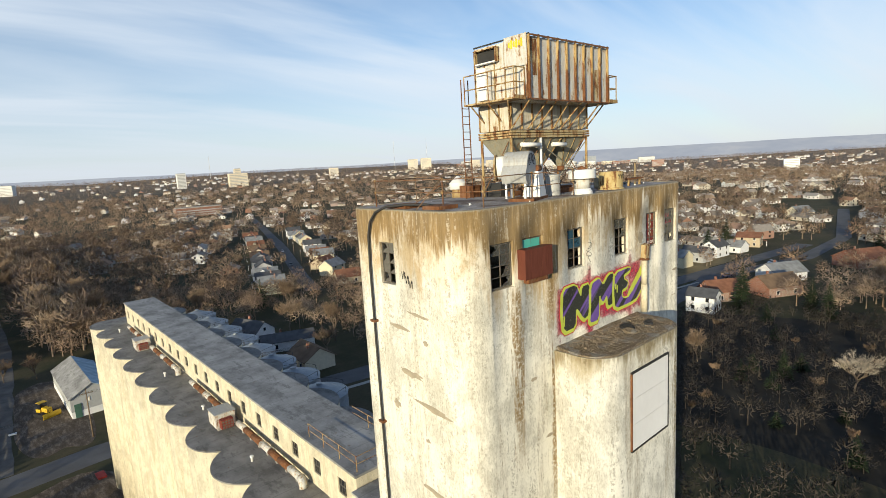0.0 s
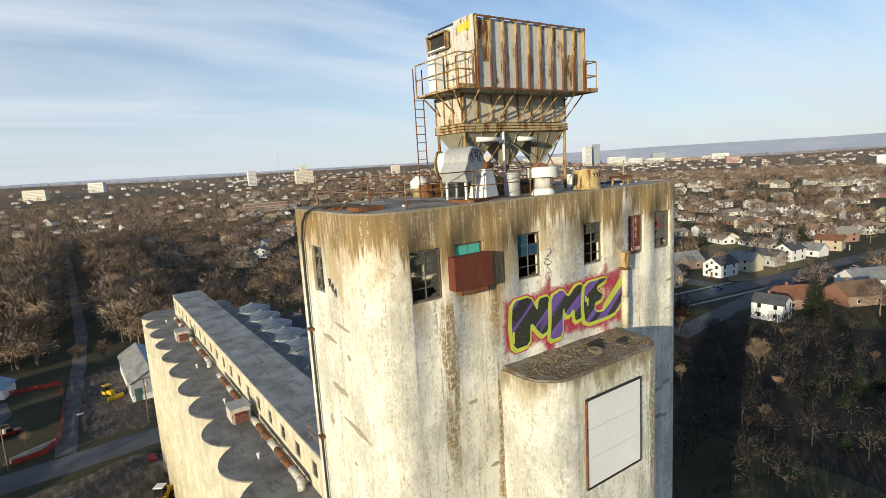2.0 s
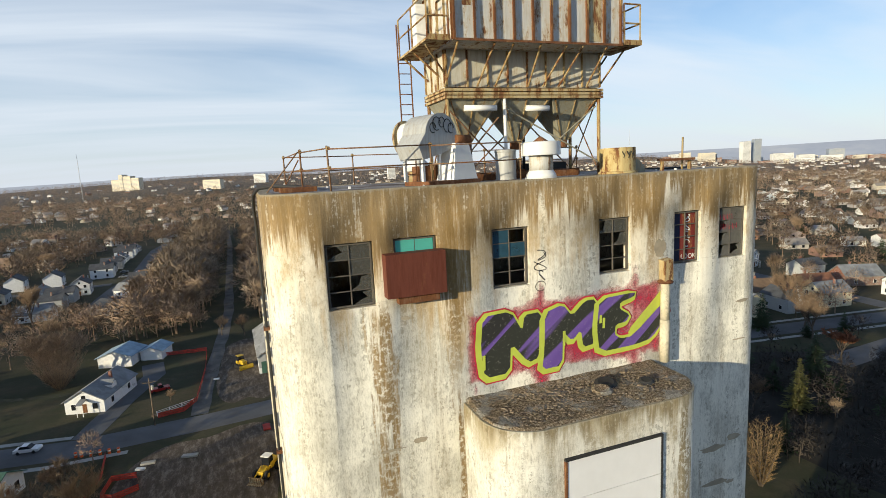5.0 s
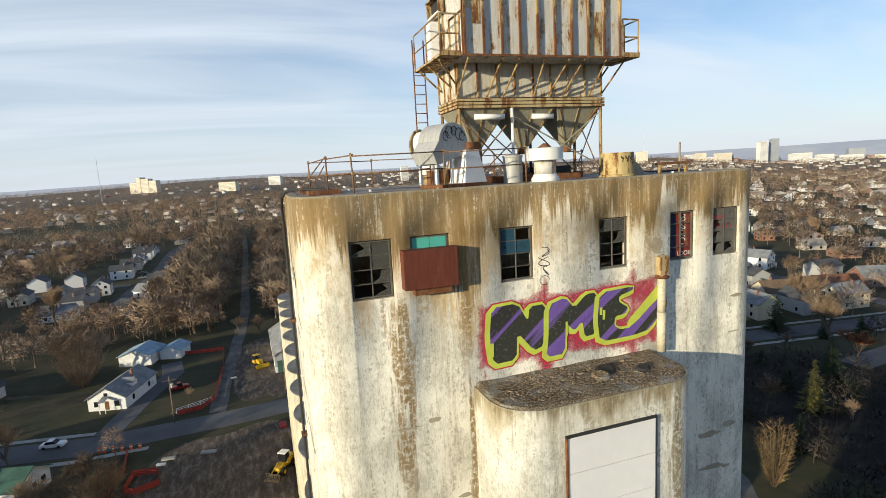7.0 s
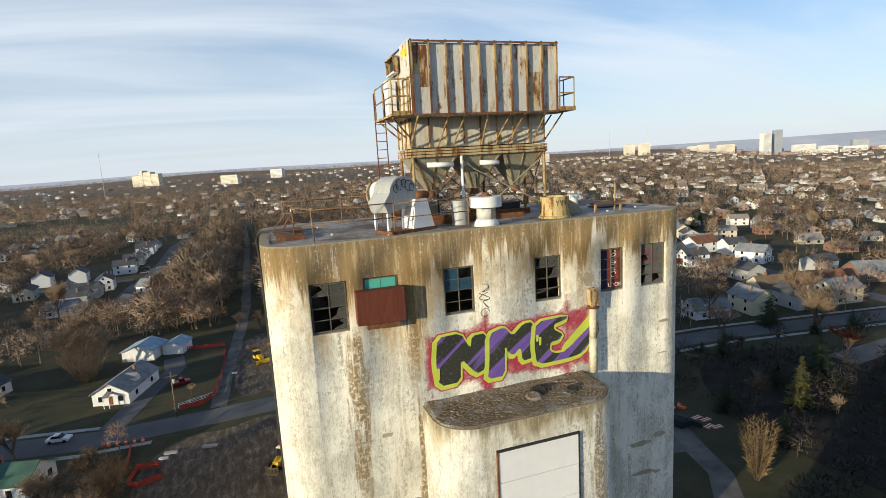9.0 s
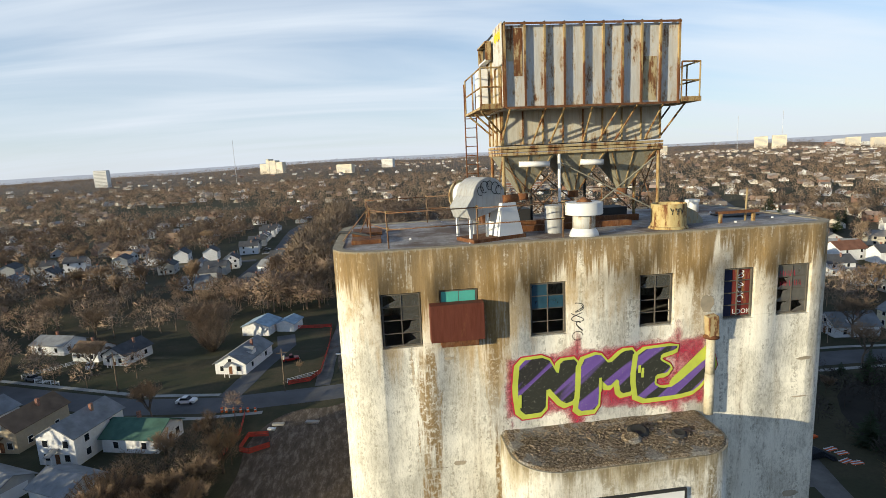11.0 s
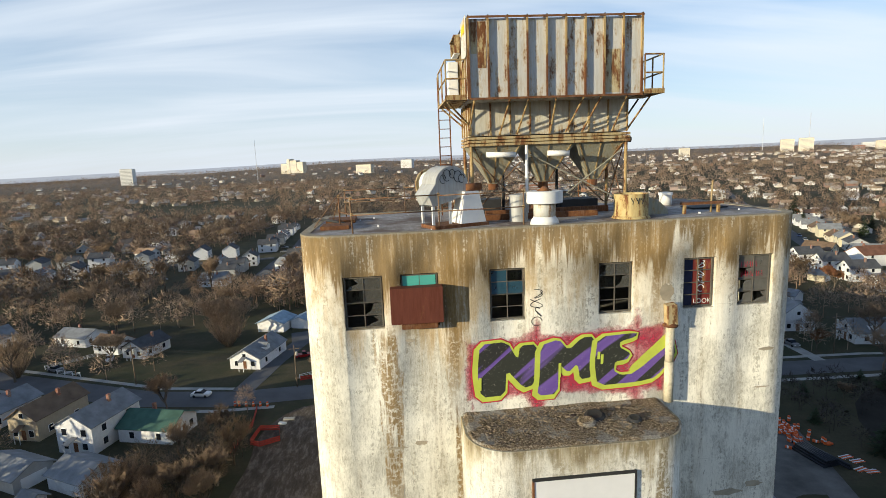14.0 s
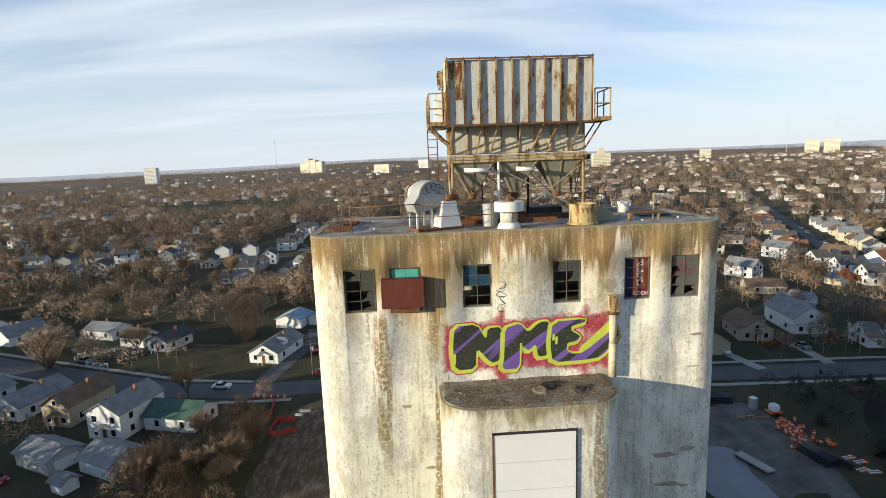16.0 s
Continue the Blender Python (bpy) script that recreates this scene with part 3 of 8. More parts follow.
def silo_plan(yc, grow=0.0):
    pts = []
    half, big = PITCH / 2, 4.05
    lim = math.asin(half / big)
    for k in range(13):
        a = -lim + 2 * lim * k / 12
        pts.append((3.25 + (big + grow) * math.cos(a), yc + (big + grow * 0.0) * math.sin(a)))
    for k in range(13):
        a = -lim + 2 * lim * k / 12
        pts.append((-3.25 - (big + grow) * math.cos(a), yc - (big + grow * 0.0) * math.sin(a)))
    return pts


for k in range(11):
    yc = SY - PITCH * k
    bm = extrude_outline(silo_plan(yc), 0, STOP - 0.12)
    for f in bm.faces:
        f.smooth = abs(f.normal.z) < 0.5
    part("silo", bm, M_SILO, silos)
    part("silo_deck", extrude_outline(silo_plan(yc, 0.07), STOP - 0.12, STOP), M_DECK, silos, "grey bitumen silo deck")
gal = thing("conveyor_gallery", "long low concrete conveyor gallery on the silo tops", "gallery")
GX0, GX1, GY0, GY1, GZ = -2.2, 2.25, 17.0, 89.3, 31.75
NWIN = 20
wins = [GY0 + 2.0 + (GY1 - GY0 - 4.0) * k / (NWIN - 1) for k in range(NWIN)]
bm = bmesh.new()
ys = [GY0] + [v for w in wins for v in (w - 0.55, w + 0.55)] + [GY1]
for side, x in ((0, GX0), (1, GX1)):
    xa, xb = (x, x + 0.2) if side == 0 else (x - 0.2, x)
    for k in range(len(ys) - 1):
        if k % 2 == 1 and side == 0:
            quad_box(bm, xa, xb, ys[k], ys[k + 1], STOP, STOP + 1.1)
            quad_box(bm, xa, xb, ys[k], ys[k + 1], STOP + 2.3, GZ - 0.003)
        else:
            for za, zb in ((STOP, STOP + 1.1), (STOP + 1.1, STOP + 2.3), (STOP + 2.3, GZ - 0.003)):
                quad_box(bm, xa, xb, ys[k], ys[k + 1], za, zb)
for ya in (GY0, GY1 - 0.2):
    quad_box(bm, GX0 + 0.2, GX1 - 0.2, ya, ya + 0.2, STOP, GZ - 0.003)
bmesh.ops.remove_doubles(bm, verts=bm.verts[:], dist=0.001)
part("wall", bm, M_SILO, gal)
part("roof", box(GX0 - 0.12, GX1 + 0.12, GY0 - 0.1, GY1 + 0.1, GZ, GZ + 0.18, 0.03), M_GALROOF, gal, "patched grey membrane roof")
for k, w in enumerate(wins):
    win = part("window", box(GX0 + 0.08, GX0 + 0.12, w - 0.55, w + 0.55, STOP + 1.66, STOP + 1.72), M_SASH, gal)
    for y in (w - 0.18, w + 0.18):
        part("mullion", box(GX0 + 0.085, GX0 + 0.115, y - 0.02, y + 0.02, STOP + 1.1, STOP + 2.3), M_SASH, win)
    part("pane", box(GX0 + 0.098, GX0 + 0.104, w - 0.55, w + 0.55, STOP + 1.1, STOP + 2.3), M_DARKPANE, win)
# link house between the tower and the gallery
link = thing("link_house", "low concrete link house between tower and gallery", "building")
part("wall", box(-2.6, 2.6, 6.52, 16.85, STOP + 0.01, 30.9), M_SILO, link)
part("roof", box(-2.7, 2.7, 6.51, 16.88, 30.905, 31.05, 0.02), M_GALROOF, link)



# ---- ground ----
def land(x, y):
    """Height of the land: flat round the elevator, rising to a low wooded ridge."""
    r = math.hypot(x, y - 60)
    s = min(max((r - 330) / 2500, 0), 1)
    s = s * s * (3 - 2 * s)
    az = math.degrees(math.atan2(x, y + 15))
    lift = 60 - 54 * min(max((az - 41) / 10, 0), 1) - 36 * min(max((-6 - az) / 28, 0), 1)
    w = 14 * noise.noise((x / 700, y / 700, 1.3)) * min(max((r - 330) / 700, 0), 1)
    return lift * s + w - 25 * min(max((r - 3300) / 900, 0), 1)


bm = bmesh.new()
radii = [0, 60, 120, 180, 240, 300, 340, 400, 470, 560, 660, 780, 920, 1080, 1260, 1460, 1680, 1900, 2150, 2400, 2700, 3000, 3300, 3600, 3900, 4200, 4500, 4800]
NA = 120
rings = []
for r in radii:
    rings.append([bm.verts.new((r * math.cos(2 * math.pi * k / NA), 60 + r * math.sin(2 * math.pi * k / NA), land(r * math.cos(2 * math.pi * k / NA), 60 + r * math.sin(2 * math.pi * k / NA)))) for k in range(NA if r else 1)])
for k in range(NA):
    bm.faces.new((rings[0][0], rings[1][k], rings[1][(k + 1) % NA]))
for a, b in zip(rings[1:], rings[2:]):
    for k in range(NA):
        bm.faces.new((a[k], b[k], b[(k + 1) % NA], a[(k + 1) % NA])).smooth = True
m, nt, b, vec = blank("winter_ground", 1.0)
n1, n2, n3 = noise_node(nt, vec, 0.012, 5), noise_node(nt, vec, 0.11, 6, 0.65), noise_node(nt, vec, 1.4, 5, 0.7)
c = ramp_node(nt, n1, [(0.35, (0.033, 0.042, 0.017)), (0.5, (0.050, 0.050, 0.024)), (0.65, (0.075, 0.062, 0.034))])
c = mix_node(nt, range_node(nt, n2, 0.45, 0.62, 0, 0.7), c, (0.085, 0.068, 0.038))
c = mix_node(nt, range_node(nt, n3, 0.45, 0.65, 0, 0.5), c, (0.040, 0.034, 0.020))
# past a kilometre the bare crowns close up into one brown cover
span = nt.nodes.new("ShaderNodeVectorMath")
span.operation = "LENGTH"
nt.links.new(vec, span.inputs[0])
crowns = ramp_node(nt, noise_node(nt, vec, 0.05, 6, 0.7), [(0.36, (0.10, 0.075, 0.058)), (0.5, (0.175, 0.135, 0.105)), (0.64, (0.24, 0.195, 0.155))])
c = mix_node(nt, range_node(nt, span.outputs["Value"], 900, 1900, 0, 0.9), c, crowns)
nt.links.new(c, b.inputs["Base Color"])
bump(nt, b, n3, 0.5, 0.1)
M_GROUND = m
solid("ground", bm, M_GROUND, "winter grass and leaf litter with bare soil", "ground", kind="structure")

from mathutils.geometry import tessellate_polygon



# ---- dust collector on its legs, on the tower roof ----
def block(name, parent, mat, x0, x1, y0, y1, z0, z1, bevel=0.0, label=""):
    return part(name, box(x0, x1, y0, y1, z0, z1, bevel), mat, parent, label)


def bar(name, parent, mat, a, b, r=0.03, n=6, label=""):
    return part(name, rod(bmesh.new(), a, b, r, None, n), mat, parent, label)


UX0, UX1, UY0, UY1, UZ0, UZ1 = -2.45, 2.66, 1.41, 4.10, 53.75, 55.95
LX0, LX1, LY0, LZ0, LZ1 = -2.33, 2.74, 2.45, 52.42, UZ0 - 0.005
DECK = ROOF - 0.015
dust = thing("dust_collector", "rusty ribbed steel dust collector standing on the tower roof", "machine")
upper = block("upper_housing", dust, M_STEEL, UX0, UX1, UY0, UY1, UZ0, UZ1, 0.015, "pale grey sheet steel housing streaked with rust")
step = (UX1 - UX0) / 9
for k in range(10):
    x = UX0 + step * k
    rib = part("rib", quad_box(bmesh.new(), x - 0.014, x + 0.014, UY0 - 0.10, UY0 - 0.001, UZ0 + 0.01, UZ1 + 0.03), M_RIB, upper)
    part("rib_flange", quad_box(bmesh.new(), x - 0.045, x + 0.014, UY0 - 0.115, UY0 - 0.101, UZ0 + 0.01, UZ1 + 0.03), M_RIB, rib)
    part("roof_rib", quad_box(bmesh.new(), x - 0.014, x + 0.014, UY0 - 0.09, UY1 + 0.02, UZ1 + 0.031, UZ1 + 0.085), M_DARK, upper)
for x0, x1, z0, z1, amount in ((0.26, 0.50, 0.85, 2.12, 0.9), (0.06, 0.24, 1.25, 2.1, 0.62), (4.02, 4.46, 0.08, 1.3, 0.6)):
    part("patch_sheet", quad_box(bmesh.new(), UX0 + x0, UX0 + x1, UY0 - 0.012, UY0 - 0.002, UZ0 + z0, UZ0 + z1), rusty("rust_bitten_sheet", (0.56, 0.50, 0.34), amount, 0.7, 0.0), upper, "rust-bitten sheet steel patch")
for z in (UZ0 - 0.04, UZ1 - 0.01):
    part("edge_angle", quad_box(bmesh.new(), UX0 - 0.02, UX1 + 0.02, UY0 - 0.125, UY0 - 0.116, z, z + 0.06), M_RUST, upper)
for k in range(6):
    y = UY0 + 0.02 + (UY1 - UY0 - 0.04) * k / 5
    part("side_rib", quad_box(bmesh.new(), UX0 - 0.06, UX0 - 0.001, y - 0.014, y + 0.014, UZ0 + 0.01, UZ1 - (0.0 if k < 3 else 0.14)), M_RAIL, upper)
    part("side_rib", quad_box(bmesh.new(), UX1 + 0.001, UX1 + 0.06, y - 0.014, y + 0.014, UZ0 + 0.01, UZ1), M_STEEL_RUST, upper)
block("side_panel", upper, M_STEEL, UX0 - 0.075, UX0 - 0.062, UY0 - 0.02, UY0 + 1.05, UZ0 + 1.2, UZ1 + 0.1, 0, "front side panel with yellow spray paint")
M_YELLOWTAG = plain("yellow_spray_paint", (0.75, 0.55, 0.03), 0.7, 0, 0.15, 5)
for k in range(6):
    y = UY0 + 0.16 + 0.12 * k
    part("spray_tag", quad_box(bmesh.new(), UX0 - 0.081, UX0 - 0.076, y, y + 0.09, UZ1 - 0.34 + 0.05 * (k % 2), UZ1 - 0.10 + 0.06 * ((k + 1) % 2)), M_YELLOWTAG, upper)
louvre = part("intake_hood", box(UX0 - 0.24, UX0 - 0.065, 2.75, 2.80, 55.30, 55.78), M_STEEL_RUST, upper, "open sheet metal intake hood")
part("hood_side", box(UX0 - 0.24, UX0 - 0.065, 3.85, 3.90, 55.30, 55.78), M_STEEL_RUST, louvre)
part("hood_top", box(UX0 - 0.26, UX0 - 0.065, 2.73, 3.92, 55.785, 55.83), M_STEEL_RUST, louvre)
part("hood_base", box(UX0 - 0.24, UX0 - 0.065, 2.80, 3.85, 55.28, 55.33), M_WHITE, louvre)
# Black sheet in place of the shade inside the open duct.
part("hood_dark", box(UX0 - 0.09, UX0 - 0.064, 2.80, 3.85, 55.335, 55.78), M_DARK, louvre)
part("access_door", box(UX0 - 0.42, UX0 - 0.10, 3.15, 3.62, 53.90, 55.10, 0.02), M_WHITE, dust, "white access door standing open")

lower = block("lower_housing", dust, M_LOWPANEL, LX0, LX1, LY0, UY1 - 0.02, LZ0 + 0.32, LZ1, 0.0, "lower housing with rust-edged panels")
for k in range(9):
    x = LX0 + 0.02 + (LX1 - LX0 - 0.04) * k / 8
    part("rib", quad_box(bmesh.new(), x - 0.02, x + 0.02, LY0 - 0.06, LY0 - 0.001, LZ0 + 0.33, LZ1 - 0.02), M_RAIL, lower)
for k in range(4):
    y = LY0 + 0.02 + (UY1 - LY0 - 0.06) * k / 3
    part("side_rib", quad_box(bmesh.new(), LX0 - 0.05, LX0 - 0.001, y - 0.02, y + 0.02, LZ0 + 0.33, LZ1 - 0.02), M_RAIL, lower)
for k in range(3):
    z = LZ0 + 0.10 * k
    part("girder", box(LX0 - 0.07, LX1 + 0.07, LY0 - 0.09, UY1 + 0.03, z + 0.005, z + 0.085, 0.012), M_STEEL_RUST, dust, "riveted rusty girder band")


def hopper(x, y, w, d, z0, z1):
    bm = bmesh.new()
    top = [bm.verts.new((x + a * w / 2, y + b * d / 2, z1)) for a, b in ((-1, -1), (1, -1), (1, 1), (-1, 1))]
    low = [bm.verts.new((x + a * 0.14, y + b * 0.14, z0)) for a, b in ((-1, -1), (1, -1), (1, 1), (-1, 1))]
    for k in range(4):
        bm.faces.new((low[k], low[(k + 1) % 4], top[(k + 1) % 4], top[k]))
    bm.faces.new(low[::-1]), bm.faces.new(top)
    return bm


M_HOPPER = rusty("khaki_hopper_steel", (0.34, 0.33, 0.26), 0.36, 0.6, 0.15)
HW = (LX1 - LX0) / 3
for k in range(3):
    x = LX0 + HW * (k + 0.5)
    h = part("hopper", hopper(x, (LY0 + UY1) / 2, HW - 0.02, UY1 - LY0 - 0.06, 51.22, LZ0 + 0.004), M_HOPPER, dust, "pyramid steel hopper")
    for dx in (-0.42, 0.0, 0.42):
        a = Vector((x + dx * 1.7, LY0 + 0.04, LZ0 - 0.02)) + Vector((0, -0.02, 0))
        b = Vector((x + dx * 0.33, (LY0 + UY1) / 2 - 0.15, 51.26)) + Vector((0, -0.02, 0))
        part("stiffener", rod(bmesh.new(), a, b, 0.022, None, 4), M_RAIL, h)
    part("outlet", lathe([(0.13, 51.0), (0.17, 51.02), (0.17, 51.22)], 12, (x, (LY0 + UY1) / 2)), M_RUST, h)
for x in (LX0 + 0.03, LX1 - 0.03):
    for y in (LY0 + 0.02, UY1 - 0.06):
        bar("leg", dust, M_RAIL, (x, y, DECK), (x, y, LZ0 + 0.01), 0.055, 8, "rusty yellow pipe leg")
bar("leg", dust, M_WHITE, (-0.55, LY0 - 0.02, DECK), (-0.55, LY0 - 0.02, LZ0 + 0.01), 0.05, 8, "white pipe leg")
bar("leg", dust, M_DARK, (0.9, UY1 - 0.1, DECK), (0.9, UY1 - 0.1, LZ0 + 0.01), 0.05, 8)
bar("leg", dust, M_DARK, (-1.0, UY1 - 0.1, DECK), (-1.0, UY1 - 0.1, LZ0 + 0.01), 0.05, 8)
for a, b in (((-0.5, 2.44, 52.15), (2.66, 2.44, 50.5)), ((2.6, 2.46, 52.2), (0.75, 2.46, 50.85)), ((-2.25, 2.44, 52.1), (-0.6, 2.44, 50.4)), ((-0.75, 2.46, 51.9), (-2.2, 2.46, 50.4)), ((2.68, 2.6, 52.3), (2.68, 3.9, 50.4)), ((2.70, 3.9, 52.3), (2.70, 2.6, 50.4)), ((-2.30, 2.6, 52.3), (-2.30, 3.9, 50.5)), ((-0.9, 4.0, 52.0), (0.85, 4.0, 50.5)), ((0.9, 4.02, 52.0), (2.6, 4.02, 50.4)), ((0.85, 4.03, 52.0), (-0.9, 4.03, 50.5))):
    bar("cross_brace", dust, M_GUARD if a[0] < -0.6 or a[1] >= 2.6 else M_HOPPER, a, b, 0.022, 6)
for xa, xb in ((-2.38, -2.30), (-1.41, -1.25), (-0.86, -0.69), (0.20, 0.14), (0.69, 0.97), (1.22, 1.50), (2.20, 2.30)):
    bar("strut", dust, M_RAIL, (xa, LY0 - 0.08, LZ0 + 0.34), (xb, UY0 + 0.1, UZ0 - 0.02), 0.03, 6)
bar("strut", dust, M_RAIL, (LX1, LY0 + 0.1, 52.75), (3.2, 1.9, 53.74), 0.03)
bar("strut", dust, M_DARK, (LX1, LY0 + 0.9, 52.75), (3.2, 2.7, 53.74), 0.03)
for y in (1.9, 2.9, 3.8):
    bar("strut", dust, M_RAIL, (LX0 - 0.02, max(y, LY0), 53.1), (-3.05, y, UZ0 - 0.03), 0.03)
for xa, xb, z in ((-1.85, -0.95, 52.16), (0.1, 0.75, 52.14)):
    bar("short_pipe", dust, M_WHITE, (xa, LY0 - 0.10, z), (xb, LY0 - 0.30, z - 0.03), 0.085, 12, "short white pipe end")
bar("flanged_pipe", dust, M_DARK, (LX1 + 0.02, 3.2, 52.5), (LX1 + 0.45, 3.2, 52.5), 0.1, 12)
# side walkways
for x0, x1, y0, y1 in ((-3.15, UX0 - 0.065, 1.50, 4.1), (UX1 + 0.065, 3.34, 1.30, 2.7)):
    block("walkway", dust, M_STEEL_RUST, x0, x1, y0, y1, UZ0 + 0.0, UZ0 + 0.07, 0.01, "rusty grating walkway")
    block("toe_board", dust, M_RAIL, x0 - 0.01, x1, y0 - 0.02, y0 - 0.001, UZ0, UZ0 + 0.14)
    xo = x0 + 0.03 if x0 < 0 else x1 - 0.03
    ys = [y0 + 0.03, (y0 + y1) / 2, y1 - 0.03]
    for y in ys:
        bar("rail_post", dust, M_RAIL, (xo, y, UZ0 + 0.07), (xo, y, UZ0 + 1.12), 0.024)
    inner_x = x1 - 0.02 if x0 < 0 else x0 + 0.02
    bar("rail_post", dust, M_RAIL, (inner_x, y0 + 0.03, UZ0 + 0.07), (inner_x, y0 + 0.03, UZ0 + 1.12), 0.024)
    for z in (UZ0 + 0.6, UZ0 + 1.12):
        bar("rail", dust, M_RAIL, (xo, ys[0], z), (xo, ys[-1], z), 0.024)
        bar("rail", dust, M_RAIL, (xo, ys[0], z), (inner_x, ys[0], z), 0.024)
ladder = part("ladder", rod(bmesh.new(), (-3.13, 4.24, DECK), (-3.13, 4.24, 54.8), 0.022), M_RUST, dust, "rusty fixed ladder")
part("stile", rod(bmesh.new(), (-2.75, 4.24, DECK), (-2.75, 4.24, 54.8), 0.022), M_RUST, ladder)
for k in range(12):
    part("rung", rod(bmesh.new(), (-3.13, 4.24, 50.4 + 0.3 * k), (-2.75, 4.24, 50.4 + 0.3 * k), 0.014), M_RUST, ladder)

# ---- fan and vents ----
fan = thing("blower_fan", "grey sheet steel centrifugal blower with black scrawl", "fan", pose(-3.25, 1.12, DECK, 0, 0, 22))
bm = bmesh.new()
prof = [(0.52 * math.cos(radians(a)), 1.22 + 0.52 * math.sin(radians(a))) for a in range(-40, 185, 12)] + [(-0.75, 0.95), (-0.62, 0.62), (-0.05, 0.75)]
ring_a, ring_b = [bm.verts.new((x, -0.32, z)) for x, z in prof], [bm.verts.new((x, 0.58, z)) for x, z in prof]
for k in range(len(prof)):
    j = (k + 1) % len(prof)
    bm.faces.new((ring_a[k], ring_a[j], ring_b[j], ring_b[k]))
bm.faces.new(ring_a), bm.faces.new(ring_b[::-1])
bmesh.ops.recalc_face_normals(bm, faces=bm.faces)
M_BLACKPAINT = plain("black_spray_paint", (0.015, 0.015, 0.02), 0.6, 0, 0.1, 4, 0)
M_FAN = rusty("dull_grey_fan_steel", (0.42, 0.43, 0.43), 0.16, 0.55, 0.1, None, 0.2)
part("scroll_housing", bm, M_FAN, fan)
part("outlet", box(-0.72, -0.45, -0.27, 0.27, 0.64, 0.655), M_DARK, fan)
bm = rod(bmesh.new(), (0, 0.585, 1.22), (-0.12, 0.95, 1.2), 0.40, 0.40, 24)
part("inlet_duct", bm, M_WHITE, fan, "white round inlet duct")
bm = rod(bmesh.new(), (-0.12, 0.95, 1.2), (-0.13, 1.0, 1.2), 0.47, 0.47, 24)
part("flange", bm, M_STEEL_RUST, fan)
for k, (x, z) in enumerate(((-0.28, 1.38), (-0.15, 1.48), (0.02, 1.52), (0.2, 1.44), (0.32, 1.38))):
    bm = bmesh.new()
    for a in range(0, 300, 30):
        r = 0.095 + 0.03 * (k % 2)
        rod(bm, (x + r * math.cos(radians(a)), -0.326, z + r * math.sin(radians(a)) * 1.3), (x + r * math.cos(radians(a + 30)), -0.326, z + r * math.sin(radians(a + 30)) * 1.3), 0.011, None, 4)
    part("scrawl_stroke", bm, M_BLACKPAINT, fan)
bm = bmesh.new()
lo = [bm.verts.new(p) for p in ((0.14, -0.55, 0.1), (0.98, -0.55, 0.1), (0.98, 0.1, 0.1), (0.14, 0.1, 0.1))]
hi = [bm.verts.new(p) for p in ((0.34, -0.45, 1.0), (0.80, -0.45, 1.0), (0.80, 0.0, 1.0), (0.34, 0.0, 1.0))]
for k in range(4):
    bm.faces.new((lo[k], lo[(k + 1) % 4], hi[(k + 1) % 4], hi[k]))
bm.faces.new(lo[::-1]), bm.faces.new(hi)
part("pedestal", bm, M_WHITE, fan, "white tapered steel pedestal")
part("skid", box(-0.7, 1.05, -0.58, 0.35, 0.0, 0.098), M_RUST, fan)
for x in (-0.62, -0.08):
    for y in (-0.28, 0.42):
        part("foot", box(x, x + 0.07, y, y + 0.07, 0.1, 0.74), M_WHITE, fan)
part("motor", rod(bmesh.new(), (0.45, -0.3, 1.1), (0.95, -0.3, 1.1), 0.12, None, 16), M_RUST, fan, "rusty electric motor")

vent = thing("roof_vent", "white round cowl on a grey vent pipe", "vent", pose(-0.53, 0.52, DECK))
part("base_collar", lathe([(0.42, 0), (0.38, 0.12), (0.32, 0.2), (0.32, 0.22)], 24), M_WHITE, vent)
part("vent_pipe", lathe([(0.31, 0.21), (0.31, 0.60)], 24), M_STEEL, vent)
part("cowl", lathe([(0.50, 0.60), (0.51, 0.61), (0.51, 0.93), (0.47, 0.945)], 28), M_WHITE, vent)
part("cone", lathe([(0.22, 0.945), (0.03, 1.08)], 16), M_RUST, vent)
drum = thing("open_stack", "rust-streaked yellow open steel stack", "vent", pose(2.22, 0.95, DECK))
part("shell", lathe([(0.56, 0), (0.52, 0.06), (0.49, 0.08), (0.49, 0.72), (0.46, 0.72), (0.46, 0.30)], 32), rusty("pale_yellow_steel", (0.54, 0.44, 0.22), 0.60, 0.7, 0.0), drum)
for k, x in enumerate((-0.16, -0.02, 0.12)):
    bm = bmesh.new()
    a = math.asin(x / 0.49)
    p = Vector((0.494 * math.sin(a), -0.494 * math.cos(a), 0.52))
    rod(bm, p + Vector((-0.05, 0, 0.09)), p + Vector((0, 0, 0)), 0.012, None, 4), rod(bm, p + Vector((0.05, 0, 0.09)), p + Vector((0, 0, -0.09)), 0.012, None, 4)
    part("scrawl_stroke", bm, M_DARK, drum)
hood = thing("gooseneck_hood", "dark curved sheet metal roof hood", "vent", pose(3.1, 1.75, DECK))
bm = extrude_outline([(-0.45, 0.0), (0.55, 0.0), (0.50, 0.16), (0.28, 0.38), (0.0, 0.52), (-0.30, 0.58), (-0.45, 0.56)], -0.3, 0.3)
for v in bm.verts:
    v.co = Vector((v.co.x, -v.co.z, v.co.y))
bmesh.ops.recalc_face_normals(bm, faces=bm.faces)
part("hood", bm, M_HOPPER, hood)
stub = thing("grey_vent_drum", "small grey steel vent drum", "vent", pose(-1.05, 1.5, DECK))
part("shell", lathe([(0.30, 0), (0.28, 0.04), (0.28, 0.74), (0.30, 0.75), (0.30, 0.80), (0.1, 0.83)], 24), M_FAN, stub)
